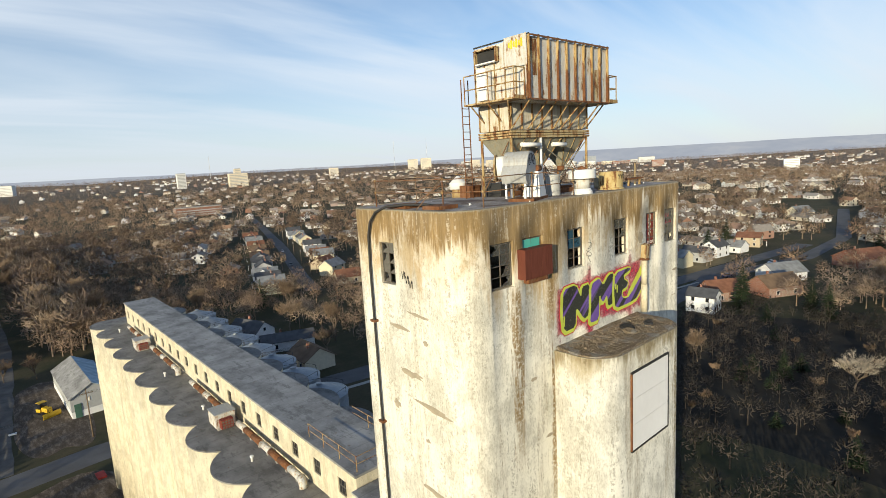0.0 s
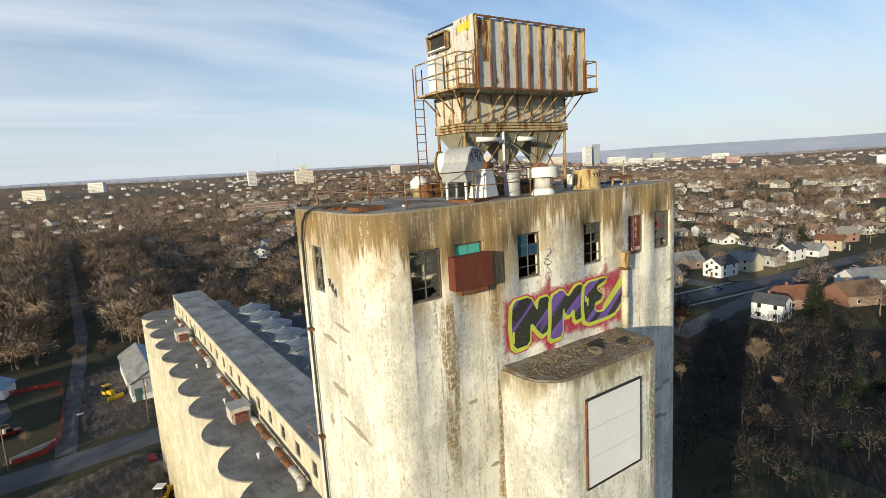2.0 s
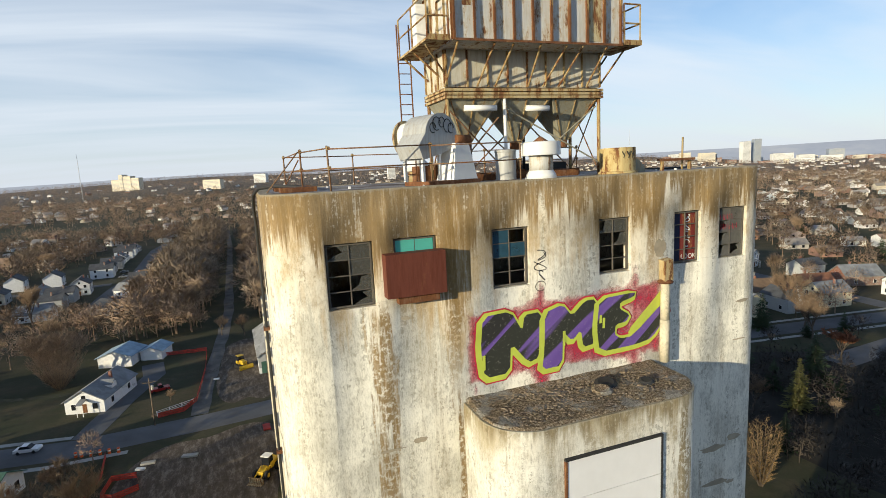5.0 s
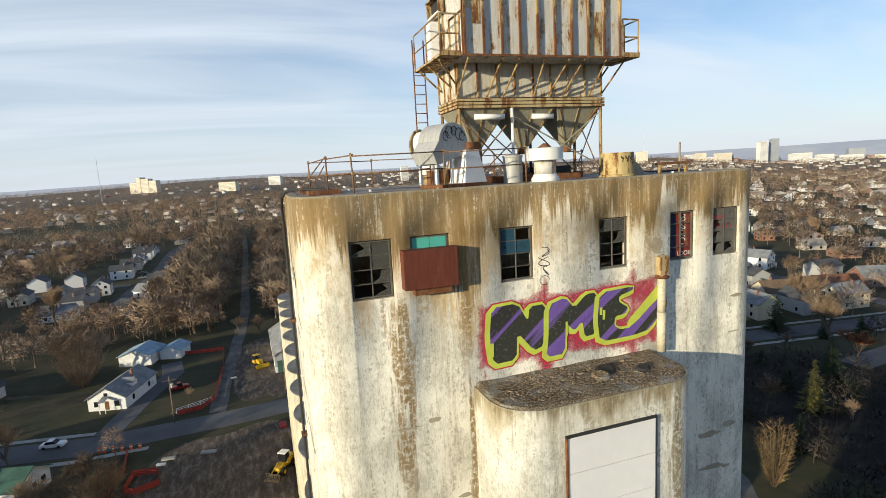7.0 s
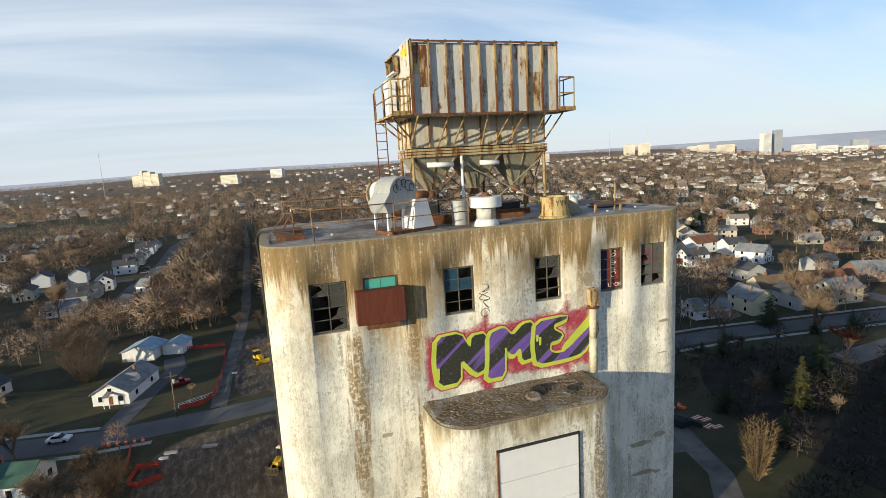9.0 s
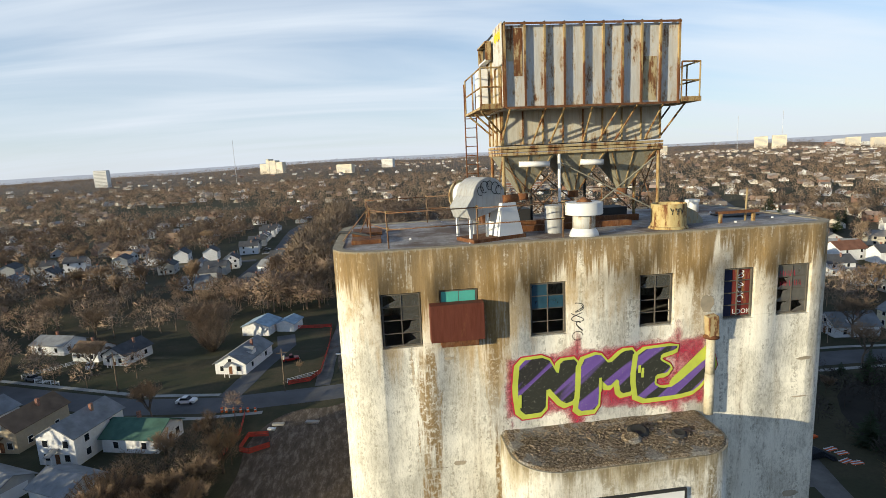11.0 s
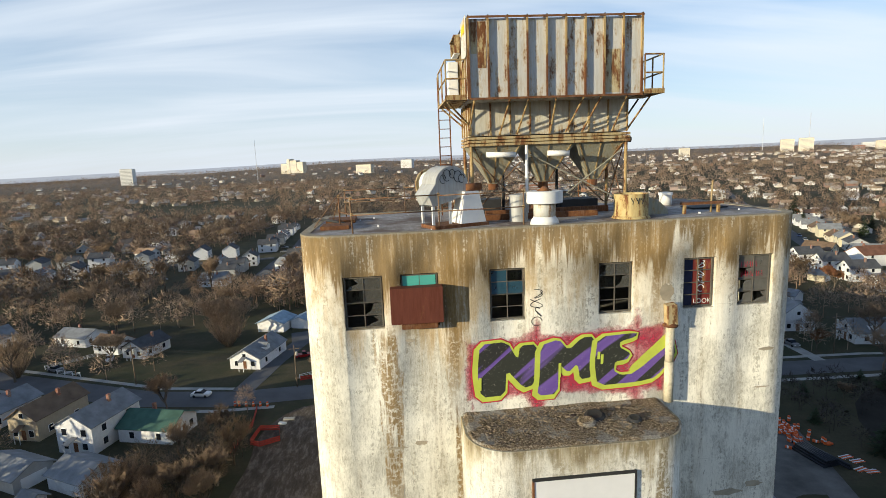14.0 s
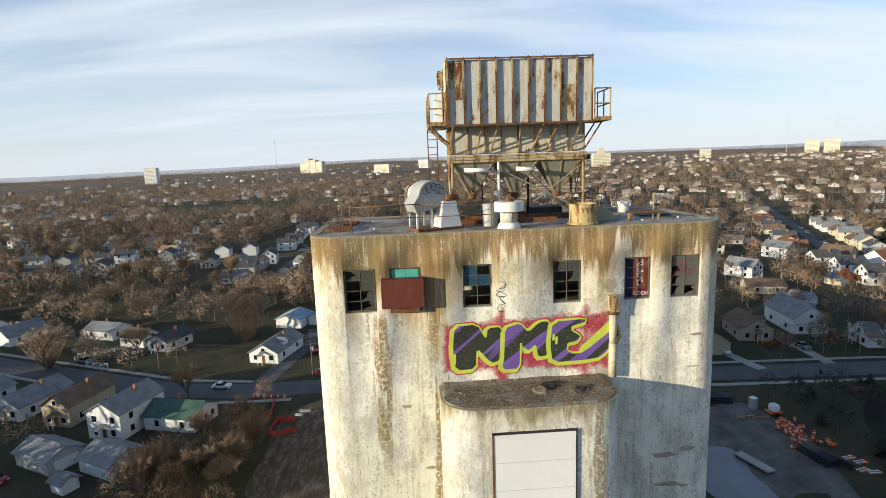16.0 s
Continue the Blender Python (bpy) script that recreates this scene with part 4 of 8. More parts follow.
mush = thing("mushroom_vent", "white mushroom roof vent with a conical cap", "vent", pose(-2.3, 5.6, DECK))
part("vent_pipe", lathe([(0.30, 0), (0.28, 0.35)], 20), M_RAIL, mush)
part("cap", lathe([(0.38, 0.35), (0.38, 0.62), (0.05, 0.92)], 20), M_WHITE, mush)
stub2 = thing("short_vent_pipe", "short white vent pipe on the roof", "vent", pose(5.0, 4.2, DECK))
part("pipe", lathe([(0.22, 0), (0.22, 0.35), (0.25, 0.36), (0.25, 0.45), (0.1, 0.47)], 18), M_WHITE, stub2)
# rusted frames, beams and machine bases under the collector
bits = [("steel_beam", "rusted steel beam lying on the roof", -2.3, 1.6, 1.95, 2.1, 0.0, 0.18, M_RUST), ("steel_beam", "rusted steel beam lying on the roof", -1.8, 2.4, 3.05, 3.2, 0.0, 0.2, M_RUST),
        ("machine_base", "dark machine base under the hoppers", -2.0, -1.2, 3.4, 4.2, 0.0, 0.55, M_DARK), ("machine_base", "dark machine base under the hoppers", 0.9, 2.2, 3.5, 4.4, 0.0, 0.42, M_DARK),
        ("hatch_cover", "rusted roof hatch cover", -7.0, -6.15, 1.5, 2.35, 0.0, 0.12, M_RUST), ("hatch_cover", "rusted roof hatch cover", -7.05, -6.1, 3.2, 4.3, 0.0, 0.12, M_RUST),
        ("steel_plate", "loose dark steel plate on the roof", 4.9, 6.1, 2.2, 3.0, 0.02, 0.06, M_DARK), ("brown_crate", "brown rusted crate among the machinery", -2.6, -1.9, 4.6, 5.2, 0.0, 0.5, M_RUST)]
for name, label, x0, x1, y0, y1, z0, z1, mt in bits:
    solid(name, box(x0, x1, y0, y1, DECK + z0, DECK + z1, 0.015), mt, label, name.split("_")[-1])
mach = thing("yellow_screw_motor", "yellowed domed gear motor under the hoppers", "motor", pose(0.35, 3.9, DECK))
part("base", box(-0.4, 0.4, -0.25, 0.25, 0, 0.25, 0.02), M_RUST, mach)
part("dome", lathe([(0.32, 0.25), (0.33, 0.4), (0.25, 0.58), (0.08, 0.64)], 18), M_RAIL, mach)
frame_stand = thing("angle_iron_stand", "rusty angle iron stand on the roof edge", "stand", pose(4.0, 1.15, DECK))
for x, y in ((0, 0), (1.15, 0.1)):
    part("foot", box(x - 0.04, x + 0.04, y - 0.04, y + 0.04, 0, 0.27), M_RAIL, frame_stand)
part("top_angle", box(-0.08, 1.25, -0.03, 0.13, 0.271, 0.35), M_RUST, frame_stand)
part("mast", rod(bmesh.new(), (1.0, 0.25, 0), (1.04, 0.27, 0.98), 0.03), M_RAIL, frame_stand)
# roof guard rail of clamped tubes
guard = thing("roof_guard_rail", "rusty clamped tube guard rail along the roof", "railing")
posts = [(-1.14, 0.5), (-3.55, 0.5), (-5.97, 0.5), (-6.45, 1.9), (-6.6, 5.6), (-4.4, 5.9), (-2.0, 6.0), (0.4, 6.0), (2.4, 6.0), (4.3, 6.0)]
for k, (x, y) in enumerate(posts):
    p = bar("post", guard, M_GUARD, (x, y, DECK), (x - (0.03 if k == 2 else 0), y, 51.16), 0.022, 8)
    for z in (50.66, 51.1):
        part("clamp", box(x - 0.04, x + 0.04, y - 0.04, y + 0.04, z - 0.04, z + 0.04, 0.012), M_RAIL, p)
for (xa, ya), (xb, yb) in zip(posts, posts[1:]):
    for z in (50.66, 51.1):
        bar("rail", guard, M_GUARD, (xa, ya - 0.05, z), (xb, yb - 0.05, z - 0.02), 0.016, 8)
bar("brace", guard, M_GUARD, (-7.3, 2.3, DECK), (-6.5, 1.9, 51.1), 0.016, 8)
bar("brace", guard, M_GUARD, (-6.85, 3.3, DECK), (-6.5, 1.95, 50.9), 0.016, 8)
# cable that climbs the side of the tower and bends over its edge
curve_pts = [(-7.60, 4.85, 20 + k * 2.0) for k in range(15)] + [(-7.60, 4.80, 49.2), (-7.62, 4.60, 49.7), (-7.60, 4.25, 50.05), (-7.45, 3.8, 50.24), (-7.1, 3.2, 50.29), (-6.6, 2.6, 50.26), (-6.2, 2.1, 50.2)]
conduit = thing("conduit", "thick dark conduit strapped down the tower side", "pipe")
part("tube", pipe(bmesh.new(), curve_pts, 0.044, 10), M_DARK, conduit)
for z in range(22, 50, 4):
    part("strap", box(-7.69, -7.505, 4.72, 5.0, z - 0.04, z + 0.04), M_RUST, conduit)

# small bits of litter and roof bolts
rng = random.Random(8)
bm = bmesh.new()
for _ in range(18):
    x, y = rng.uniform(-6.8, 6.0), rng.uniform(0.3, 6.0)
    s = rng.uniform(0.02, 0.06)
    quad_box(bm, x, x + s, y, y + s, DECK, DECK + s)
solid("roof_litter", bm, M_WHITE, "small white litter and bolts on the roof", "litter", kind="stuff")


# ---- on the tower's front ----
sign = thing("sign_box", "red-brown steel sign box on the tower front", "sign")
part("body", box(-5.03, -3.60, -0.34, -0.004, 47.68, 48.68, 0.01), M_BROWNBOX, sign)
part("bracket", box(-4.75, -3.75, -0.24, -0.004, 47.50, 47.675, 0.01), M_RUST, sign)
bm = box(-4.68, -4.22, 0.085, 0.10, 48.62, 48.95)
teal = solid("teal_sheet", bm, M_TEAL, "teal plastic sheet behind the window bars", "sheet")
solid("teal_sheet", box(-4.20, -3.76, 0.085, 0.10, 48.60, 48.93), M_TEAL, "teal plastic sheet behind the window bars", "sheet")
board = thing("blank_billboard", "blank white billboard panel in a dark frame", "billboard")
BL, BR, BB, BT = -1.66, 1.09, 40.95, 43.88
for k in range(3):
    h = (BT - BB) / 3
    part("panel", box(BL + 0.05, BR - 0.05, BY - 0.05, BY - 0.002, BB + h * k + 0.006, BB + h * (k + 1) - 0.006), M_BOARD, board)
for x in (BL, BR - 0.05):
    part("frame_side", box(x, x + 0.05, BY - 0.07, BY - 0.002, BB, BT), M_RUST if x < 0 else M_DARK, board)
for z in (BB - 0.06, BT):
    part("frame_rail", box(BL, BR, BY - 0.07, BY - 0.002, z, z + 0.06), M_DARK, board)
down = thing("downpipe", "cream clay downpipe with a rusted head", "pipe")
part("pipe", rod(bmesh.new(), (2.96, -0.16, BZ + 0.05), (2.96, -0.16, 46.0), 0.135, None, 16), M_SILO, down)
part("pipe_length", rod(bmesh.new(), (2.96, -0.16, 46.01), (2.96, -0.16, 47.05), 0.125, None, 16), M_SILO, down)
part("collar", lathe([(0.2, 47.06), (0.22, 47.1), (0.14, 47.18)], 16, (2.96, -0.16)), M_RUST, down)
bm = box(-0.15, 0.15, -0.2, 0.05, 0, 0.62, 0.02)
ob = part("head", bm, M_STEEL_RUST, down, "bent rusted pipe head")
ob.matrix_basis = pose(2.97, -0.1, 47.14, 6, -7, 0)


def stroke(bm, pts, w, y):
    """A flat painted stroke along points in x and z, on the wall's face."""
    for (xa, za), (xb, zb) in zip(pts, pts[1:]):
        a, b = Vector((xa, 0, za)), Vector((xb, 0, zb))
        d = (b - a).normalized()
        s = Vector((-d.z, 0, d.x)) * (w / 2)
        a, b = a - d * w * 0.42, b + d * w * 0.42
        y -= 0.0004
        ring = [(a - s * 0.8), (a - s * 0.8 + d * w * 0.1 - s * 0.2), (b - s - d * w * 0.1), (b - s * 0.8), (b + s * 0.8), (b + s - d * w * 0.1), (a + s + d * w * 0.1), (a + s * 0.8)]
        bm.faces.new([bm.verts.new((p.x, y, p.z)) for p in ring])
    return bm


def scribble(pts, w, y):
    """One thin continuous sprayed line."""
    bm = bmesh.new()
    rows = []
    for i, (x, z) in enumerate(pts):
        (xa, za), (xb, zb) = pts[max(i - 1, 0)], pts[min(i + 1, len(pts) - 1)]
        L = math.hypot(xb - xa, zb - za) or 1
        nx, nz = -(zb - za) / L * w / 2, (xb - xa) / L * w / 2
        rows.append((bm.verts.new((x - nx, y, z - nz)), bm.verts.new((x + nx, y, z + nz))))
    for a, b in zip(rows, rows[1:]):
        bm.faces.new((a[0], b[0], b[1], a[1]))
    return bm


def striped_paint():
    m, nt, b, vec = blank("dark_and_purple_spray_paint", 0.7)
    mp = nt.nodes.new("ShaderNodeMapping")
    mp.inputs["Rotation"].default_value = (0, radians(40), 0)
    nt.links.new(vec, mp.inputs[0])
    n = noise_node(nt, mp.outputs[0], 1.0, 2, 0.5, (0.15, 0.3, 1.6), 2.2)
    c = ramp_node(nt, n, [(0.49, (0.035, 0.038, 0.03)), (0.52, (0.17, 0.10, 0.36)), (0.64, (0.13, 0.07, 0.30)), (0.67, (0.03, 0.03, 0.028))])
    wear = range_node(nt, noise_node(nt, vec, 14, 5, 0.7), 0.58, 0.7, 0, 0.5)
    nt.links.new(mix_node(nt, wear, c, (0.35, 0.32, 0.28)), b.inputs["Base Color"])
    return m


M_STRIPE = striped_paint()
M_LIME = plain("lime_spray_paint", (0.52, 0.60, 0.085), 0.7, 0, 0.12, 6, 0)
M_PINK, nt, b, vec = blank("pink_spray_haze", 0.8)
b.inputs["Base Color"].default_value = (0.52, 0.05, 0.10, 1)
hz = nt.nodes.new("ShaderNodeSeparateXYZ")
nt.links.new(vec, hz.inputs[0])
rise = math_node(nt, "ABSOLUTE", math_node(nt, "SUBTRACT", hz.outputs[2], 46.08), 0.0)
wide = math_node(nt, "ABSOLUTE", math_node(nt, "ADD", hz.outputs[0], 0.05), 0.0)
rise = math_node(nt, "ADD", rise, math_node(nt, "MULTIPLY", hz.outputs[0], -0.03))
reach = math_node(nt, "MAXIMUM", rise, math_node(nt, "SUBTRACT", wide, 2.0))
blot = math_node(nt, "SUBTRACT", math_node(nt, "MULTIPLY", noise_node(nt, vec, 1.3, 7, 0.75), 2.4), 1.25)
puff = range_node(nt, reach, 0.80, 1.25, 0.55, -0.75)
for px, half, pz in ((-0.95, 0.5, 47.75), (2.05, 0.55, 47.75), (-2.85, 0.35, 45.4)):
    near = math_node(nt, "ABSOLUTE", math_node(nt, "SUBTRACT", hz.outputs[0], px), 0.0)
    plume = math_node(nt, "ADD", range_node(nt, near, 0.0, half, 0.6, -0.6), range_node(nt, hz.outputs[2], pz - 0.9, pz, 0.1, -0.75))
    puff = math_node(nt, "MAXIMUM", puff, plume)
puff = math_node(nt, "ADD", puff, blot)
nt.links.new(range_node(nt, puff, 0.0, 0.75, 0.0, 0.66), b.inputs["Alpha"])
M_REDLINE = plain("crimson_spray_line", (0.45, 0.03, 0.06), 0.8, 0, 0.2, 6, 0)
LETTERS = {
    "n": [(-2.59, 46.84), (-1.81, 46.88), (-1.5, 46.31), (-1.43, 46.73), (-0.95, 46.75), (-0.94, 46.14), (-1.04, 45.53), (-1.33, 45.44), (-1.84, 46.05), (-1.89, 45.27), (-2.59, 45.24), (-2.68, 46.01)],
    "m": [(-0.83, 46.7), (-0.3, 46.85), (-0.01, 46.5), (0.4, 46.86), (0.73, 46.86), (0.76, 46.39), (0.69, 45.63), (0.33, 45.58), (0.26, 46.08), (-0.02, 45.82), (-0.3, 46.11), (-0.34, 45.19), (-0.95, 45.18), (-0.87, 45.69)],
    "e": [(0.86, 46.84), (2.04, 46.89), (1.99, 46.77), (1.53, 46.66), (1.51, 46.48), (1.85, 46.27), (1.73, 46.09), (1.38, 46.06), (1.34, 45.77), (1.56, 45.63), (1.94, 45.64), (3.15, 46.58), (3.22, 46.14), (2.62, 45.47), (2.09, 45.38), (0.85, 45.35), (0.76, 46.05)],
}


def rounded(points):
    out = []
    for k, p in enumerate(points):
        a, b = points[k - 1], points[(k + 1) % len(points)]
        out += [tuple(0.82 * p[i] + 0.18 * a[i] for i in (0, 1)), tuple(0.82 * p[i] + 0.18 * b[i] for i in (0, 1))]
    return out


def paint(points, y):
    bm = bmesh.new()
    vs = [bm.verts.new((x, y, z)) for x, z in points]
    for tri in tessellate_polygon([[Vector((x, z, 0)) for x, z in points]]):
        bm.faces.new([vs[i] for i in tri])
    return bm


def ring_line(points, w, y):
    """One closed painted line of width w along an outline, each bit a hair above the last."""
    bm, n, rows = bmesh.new(), len(points), []
    for k in range(n):
        p, a, b = Vector(points[k]), Vector(points[k - 1]), Vector(points[(k + 1) % n])
        u, v = (p - a).normalized(), (b - p).normalized()
        m = Vector((u.y, -u.x)) + Vector((v.y, -v.x))
        m = m / max(m.length_squared / 2, 1.1) * (w / 2)
        rows.append([bm.verts.new((p.x + q * m.x, y - 0.0001 * k, p.y + q * m.y)) for q in (-1, 1)])
    for k in range(n):
        (a, b), (c, d) = rows[k - 1], rows[k]
        bm.faces.new((a, b, d)), bm.faces.new((a, d, c))
    return bm


tag = thing("graffiti_mural", "lime-edged purple and black three-letter graffiti with pink haze", "graffiti")
rng = random.Random(3)
edge = [(-3.5 + 6.9 * k / 22, 47.75 + rng.uniform(-0.08, 0.1)) for k in range(23)] + [(3.4 - 6.9 * k / 22, 44.80 + rng.uniform(0.0, 0.04)) for k in range(23)]
bm = upright_plate(edge, -0.002, 0.003)
part("pink_haze", bm, M_PINK, tag)
for k, (key, shape) in enumerate(LETTERS.items()):
    loop = [(x - 0.05, z - 0.03) for x, z in rounded(shape)]
    thick, thin = ring_line(loop, 0.30, -0.0055), ring_line(loop, 0.22, -0.0105 - 0.008 * k)
    part("red_outline", thick, M_REDLINE, tag)
    part("lime_outline", thin, M_LIME, tag)
    part("letter_fill", paint(rounded(shape), -0.0155 - 0.008 * k), M_STRIPE, tag)
part("lime_stroke", paint(rounded([(1.73, 45.77), (2.04, 45.69), (3.15, 46.67), (3.05, 46.94), (2.57, 46.52)]), -0.034), M_LIME, tag)
for x, z, l in ((-2.62, 45.5, 0.32), (-0.28, 45.75, 0.35), (0.88, 46.2, 0.16), (0.98, 46.05, 0.22)):
    part("lime_drip", stroke(bmesh.new(), [(x, z), (x + 0.01, z + l)], 0.08, -0.036), M_LIME, tag)
# thin black scrawl beside the third window, and on the side wall
scrawl = thing("black_scrawl", "thin black spray scrawl on the wall", "graffiti")
for k in range(4):
    z = 47.42 + 0.27 * k
    wob = (1.0, 0.6, 1.2, 0.8)[k]
    pts = [(-0.93 + 0.05 * (k % 2) + 0.15 * wob * math.cos(a * (1 + 0.3 * k)), z + 0.13 * math.sin(a)) for a in np.linspace(0.9 * k, 0.9 * k + 5.6, 18)]
    part("scrawl_stroke", scribble(pts, 0.022, -0.005), M_DARK, scrawl)
side_scrawl = thing("black_scrawl", "thin black spray scrawl on the wall", "graffiti")
for k in range(3):
    y = 3.05 - 0.19 * k
    bm = bmesh.new()
    for (ya, za), (yb, zb) in zip(((0, 0.1), (0.03, -0.16), (0.12, 0.12), (0.15, -0.15)), ((0.03, -0.16), (0.12, 0.12), (0.15, -0.15), (0.17, 0.1))):
        rod(bm, (X0 - 0.006, y - ya, 47.95 - 0.14 * k + za), (X0 - 0.006, y - yb, 47.95 - 0.14 * k + zb), 0.012, None, 4)
    part("scrawl_stroke", bm, M_DARK, side_scrawl)
# painted boards in the two right-hand windows
M_REDBOARD = rusty("painted_red_board", (0.20, 0.035, 0.03), 0.35, 0.8, 0.0)
M_NAVY = plain("navy_board", (0.02, 0.025, 0.06), 0.8, 0, 0.3, 4)
boards = thing("window_boards", "red and navy painted boards in the window opening", "board")
part("board", box(3.43, 3.76, 0.17, 0.20, W_LO + 0.03, W_HI - 0.03), M_NAVY, boards)
part("board", box(3.765, 4.33, 0.17, 0.20, W_LO + 0.03, W_HI - 0.03), M_REDBOARD, boards)
fnt = bpy.data.curves.new("word", "FONT")
fnt.body, fnt.size, fnt.extrude = "LOOK", 0.20, 0.002
word = new("word", fnt)
word.data.materials.append(M_WHITE)
word.parent, word.matrix_basis = boards, pose(3.80, 0.165, W_LO + 0.10, 90, 0, 0)
for k in range(4):
    z = 48.05 + 0.24 * k
    part("scrawl_stroke", scribble([(4.02 + 0.10 * math.cos(a * (1 + 0.25 * k)), z + 0.10 * math.sin(a)) for a in np.linspace(0.9 * k, 0.9 * k + 5.2, 16)], 0.03, 0.168), M_WHITE, boards)
scr = thing("red_scrawl", "red spray scrawl across the window panes", "graffiti")
for row, z in enumerate((48.62, 48.33)):
    for k in range(3 + row):
        x = 5.2 + 0.17 * k + 0.03 * row
        part("scrawl_stroke", scribble([(x, z), (x + 0.02, z + 0.16), (x + 0.07, z + 0.04), (x + 0.11, z + 0.17), (x + 0.13, z)], 0.02, 0.1), M_REDLINE, scr)

# spalled patches and board marks, the render fallen off the wall
M_SPALL = plain("bare_spalled_concrete", (0.36, 0.31, 0.23), 0.95, 0, 0.3, 6, 0.5)
spall = thing("spalled_patch", "rough grey patches where the render has fallen off", "patch")
rng = random.Random(12)
spots = [(-4.55, 47.1, 0.16, 0.05), (-5.1, 43.9, 0.3, 0.04), (-4.4, 44.0, 0.22, 0.07), (-5.0, 42.4, 0.07, 0.4), (5.0, 41.5, 0.5, 0.1), (5.9, 41.7, 0.3, 0.1), (5.2, 40.3, 0.6, 0.1), (6.1, 46.1, 0.25, 0.06), (2.9, 48.0, 0.2, 0.3), (-3.6, 41.6, 0.3, 0.06), (6.0, 44.9, 0.25, 0.03), (5.8, 40.2, 0.2, 0.06)]
for x, z, w, h in spots:
    pts = [(x + w * rng.uniform(0.6, 1.25) * math.cos(a * 0.4488), z + h * rng.uniform(0.6, 1.25) * math.sin(a * 0.4488)) for a in range(14)]
    part("patch", upright_plate(pts, -0.001, 0.006), M_SPALL, spall)
for y, z, w, h in ((2.3, 46.6, 0.7, 0.05), (3.4, 46.0, 0.6, 0.09), (2.0, 45.7, 0.12, 0.1), (3.0, 44.4, 0.7, 0.12), (1.9, 43.4, 0.9, 0.1), (2.2, 42.1, 0.12, 0.08), (1.8, 40.2, 0.8, 0.13), (3.9, 43.0, 0.2, 0.15), (2.4, 38.2, 0.4, 0.1)):
    pts = [(w * rng.uniform(0.6, 1.25) * math.cos(a * 0.4488), h * rng.uniform(0.5, 1.4) * math.sin(a * 0.4488)) for a in range(14)]
    ob = part("patch", upright_plate(pts, -0.001, 0.006), M_SPALL, spall)
    ob.matrix_basis = pose(X0, y, z, 0, 5, -90)
# debris on the bay roof
rng = random.Random(21)
bm = bmesh.new()
for _ in range(2600):
    x, y = rng.uniform(BX0 + 0.5, BX1 - 0.5), -abs(rng.gauss(0.6, 0.8)) - 0.05
    if y < -1.85:
        continue
    s = rng.uniform(0.008, 0.022) if rng.random() < 0.99 else rng.uniform(0.03, 0.06)
    quad_box(bm, -s, s, -s * 0.7, s * 0.7, 0, s * 0.7, pose(x, y, BZ + 0.06, rng.uniform(-15, 15), rng.uniform(-15, 15), rng.uniform(0, 180)))
solid("bay_roof_rubble", bm, plain("mixed_rubble", (0.26, 0.205, 0.14), 0.95, 0, 0.4, 6, 0.2, 0, True), "loose gravel and rubble on the bay roof", "rubble", kind="stuff")
for x, y, r, mt, lab in ((0.15, -1.05, 0.27, M_GRIT, "crushed brown bucket lid on the gravel"), (0.5, -0.75, 0.3, M_DARK, "black rubber scrap on the gravel"), (1.5, -1.1, 0.2, M_DARK, "black rubber scrap on the gravel")):
    bm = lathe([(r * 0.9, 0), (r, 0.03), (r * 0.7, 0.08), (r * 0.3, 0.06)], 12)
    ob = solid("scrap", bm, mt, lab, "scrap")
    ob.matrix_basis = pose(x, y, BZ + 0.06, 8, -6, 0)



# ---- on the silo decks ----
def deck_unit(y, label):
    u = thing("aeration_unit", label, "ventilator", pose(-3.6, y, STOP))
    part("cabinet", box(-1.05, 0.75, -1.0, 1.0, 0.25, 1.55, 0.02), M_STEEL, u)
    part("lid", box(-1.12, 0.82, -1.07, 1.07, 1.551, 1.62, 0.02), M_FAN, u)
    part("plinth", box(-0.9, 0.6, -0.9, 0.9, 0, 0.249), M_CONC, u)
    lv = part("louvre_box", box(-0.75, 0.35, -1.62, -1.003, 0.3, 1.15, 0.02), M_REDBOARD, u, "red louvred intake box")
    for r in range(3):
        for c in range(4):
            part("louvre_hole", box(-0.65 + 0.25 * c, -0.47 + 0.25 * c, -1.626, -1.621, 0.38 + 0.25 * r, 0.54 + 0.25 * r), M_SASH, lv)
    return u


def deck_duct(y0, y1):
    d = thing("deck_duct", "rusty segmented duct along the silo deck", "duct")
    n = max(2, int((y1 - y0) / 1.6))
    for k in range(n):
        a, b = y0 + (y1 - y0) * k / n, y0 + (y1 - y0) * (k + 1) / n
        part("duct_length", rod(bmesh.new(), (-2.95, a + 0.01, STOP + 0.55), (-2.95, b - 0.01, STOP + 0.55), 0.27, None, 14), M_RUST if k % 3 else M_STEEL, d)
        part("saddle", box(-3.05, -2.85, a + 0.5, a + 0.7, STOP, STOP + 0.29), M_CONC, d)
    part("elbow", pipe(bmesh.new(), [(-2.95, y0, STOP + 0.55), (-2.98, y0 - 0.35, STOP + 0.5), (-3.05, y0 - 0.55, STOP + 0.3), (-3.05, y0 - 0.6, STOP + 0.02)], 0.30, 14), M_STEEL, d, "grey duct elbow")
    return d


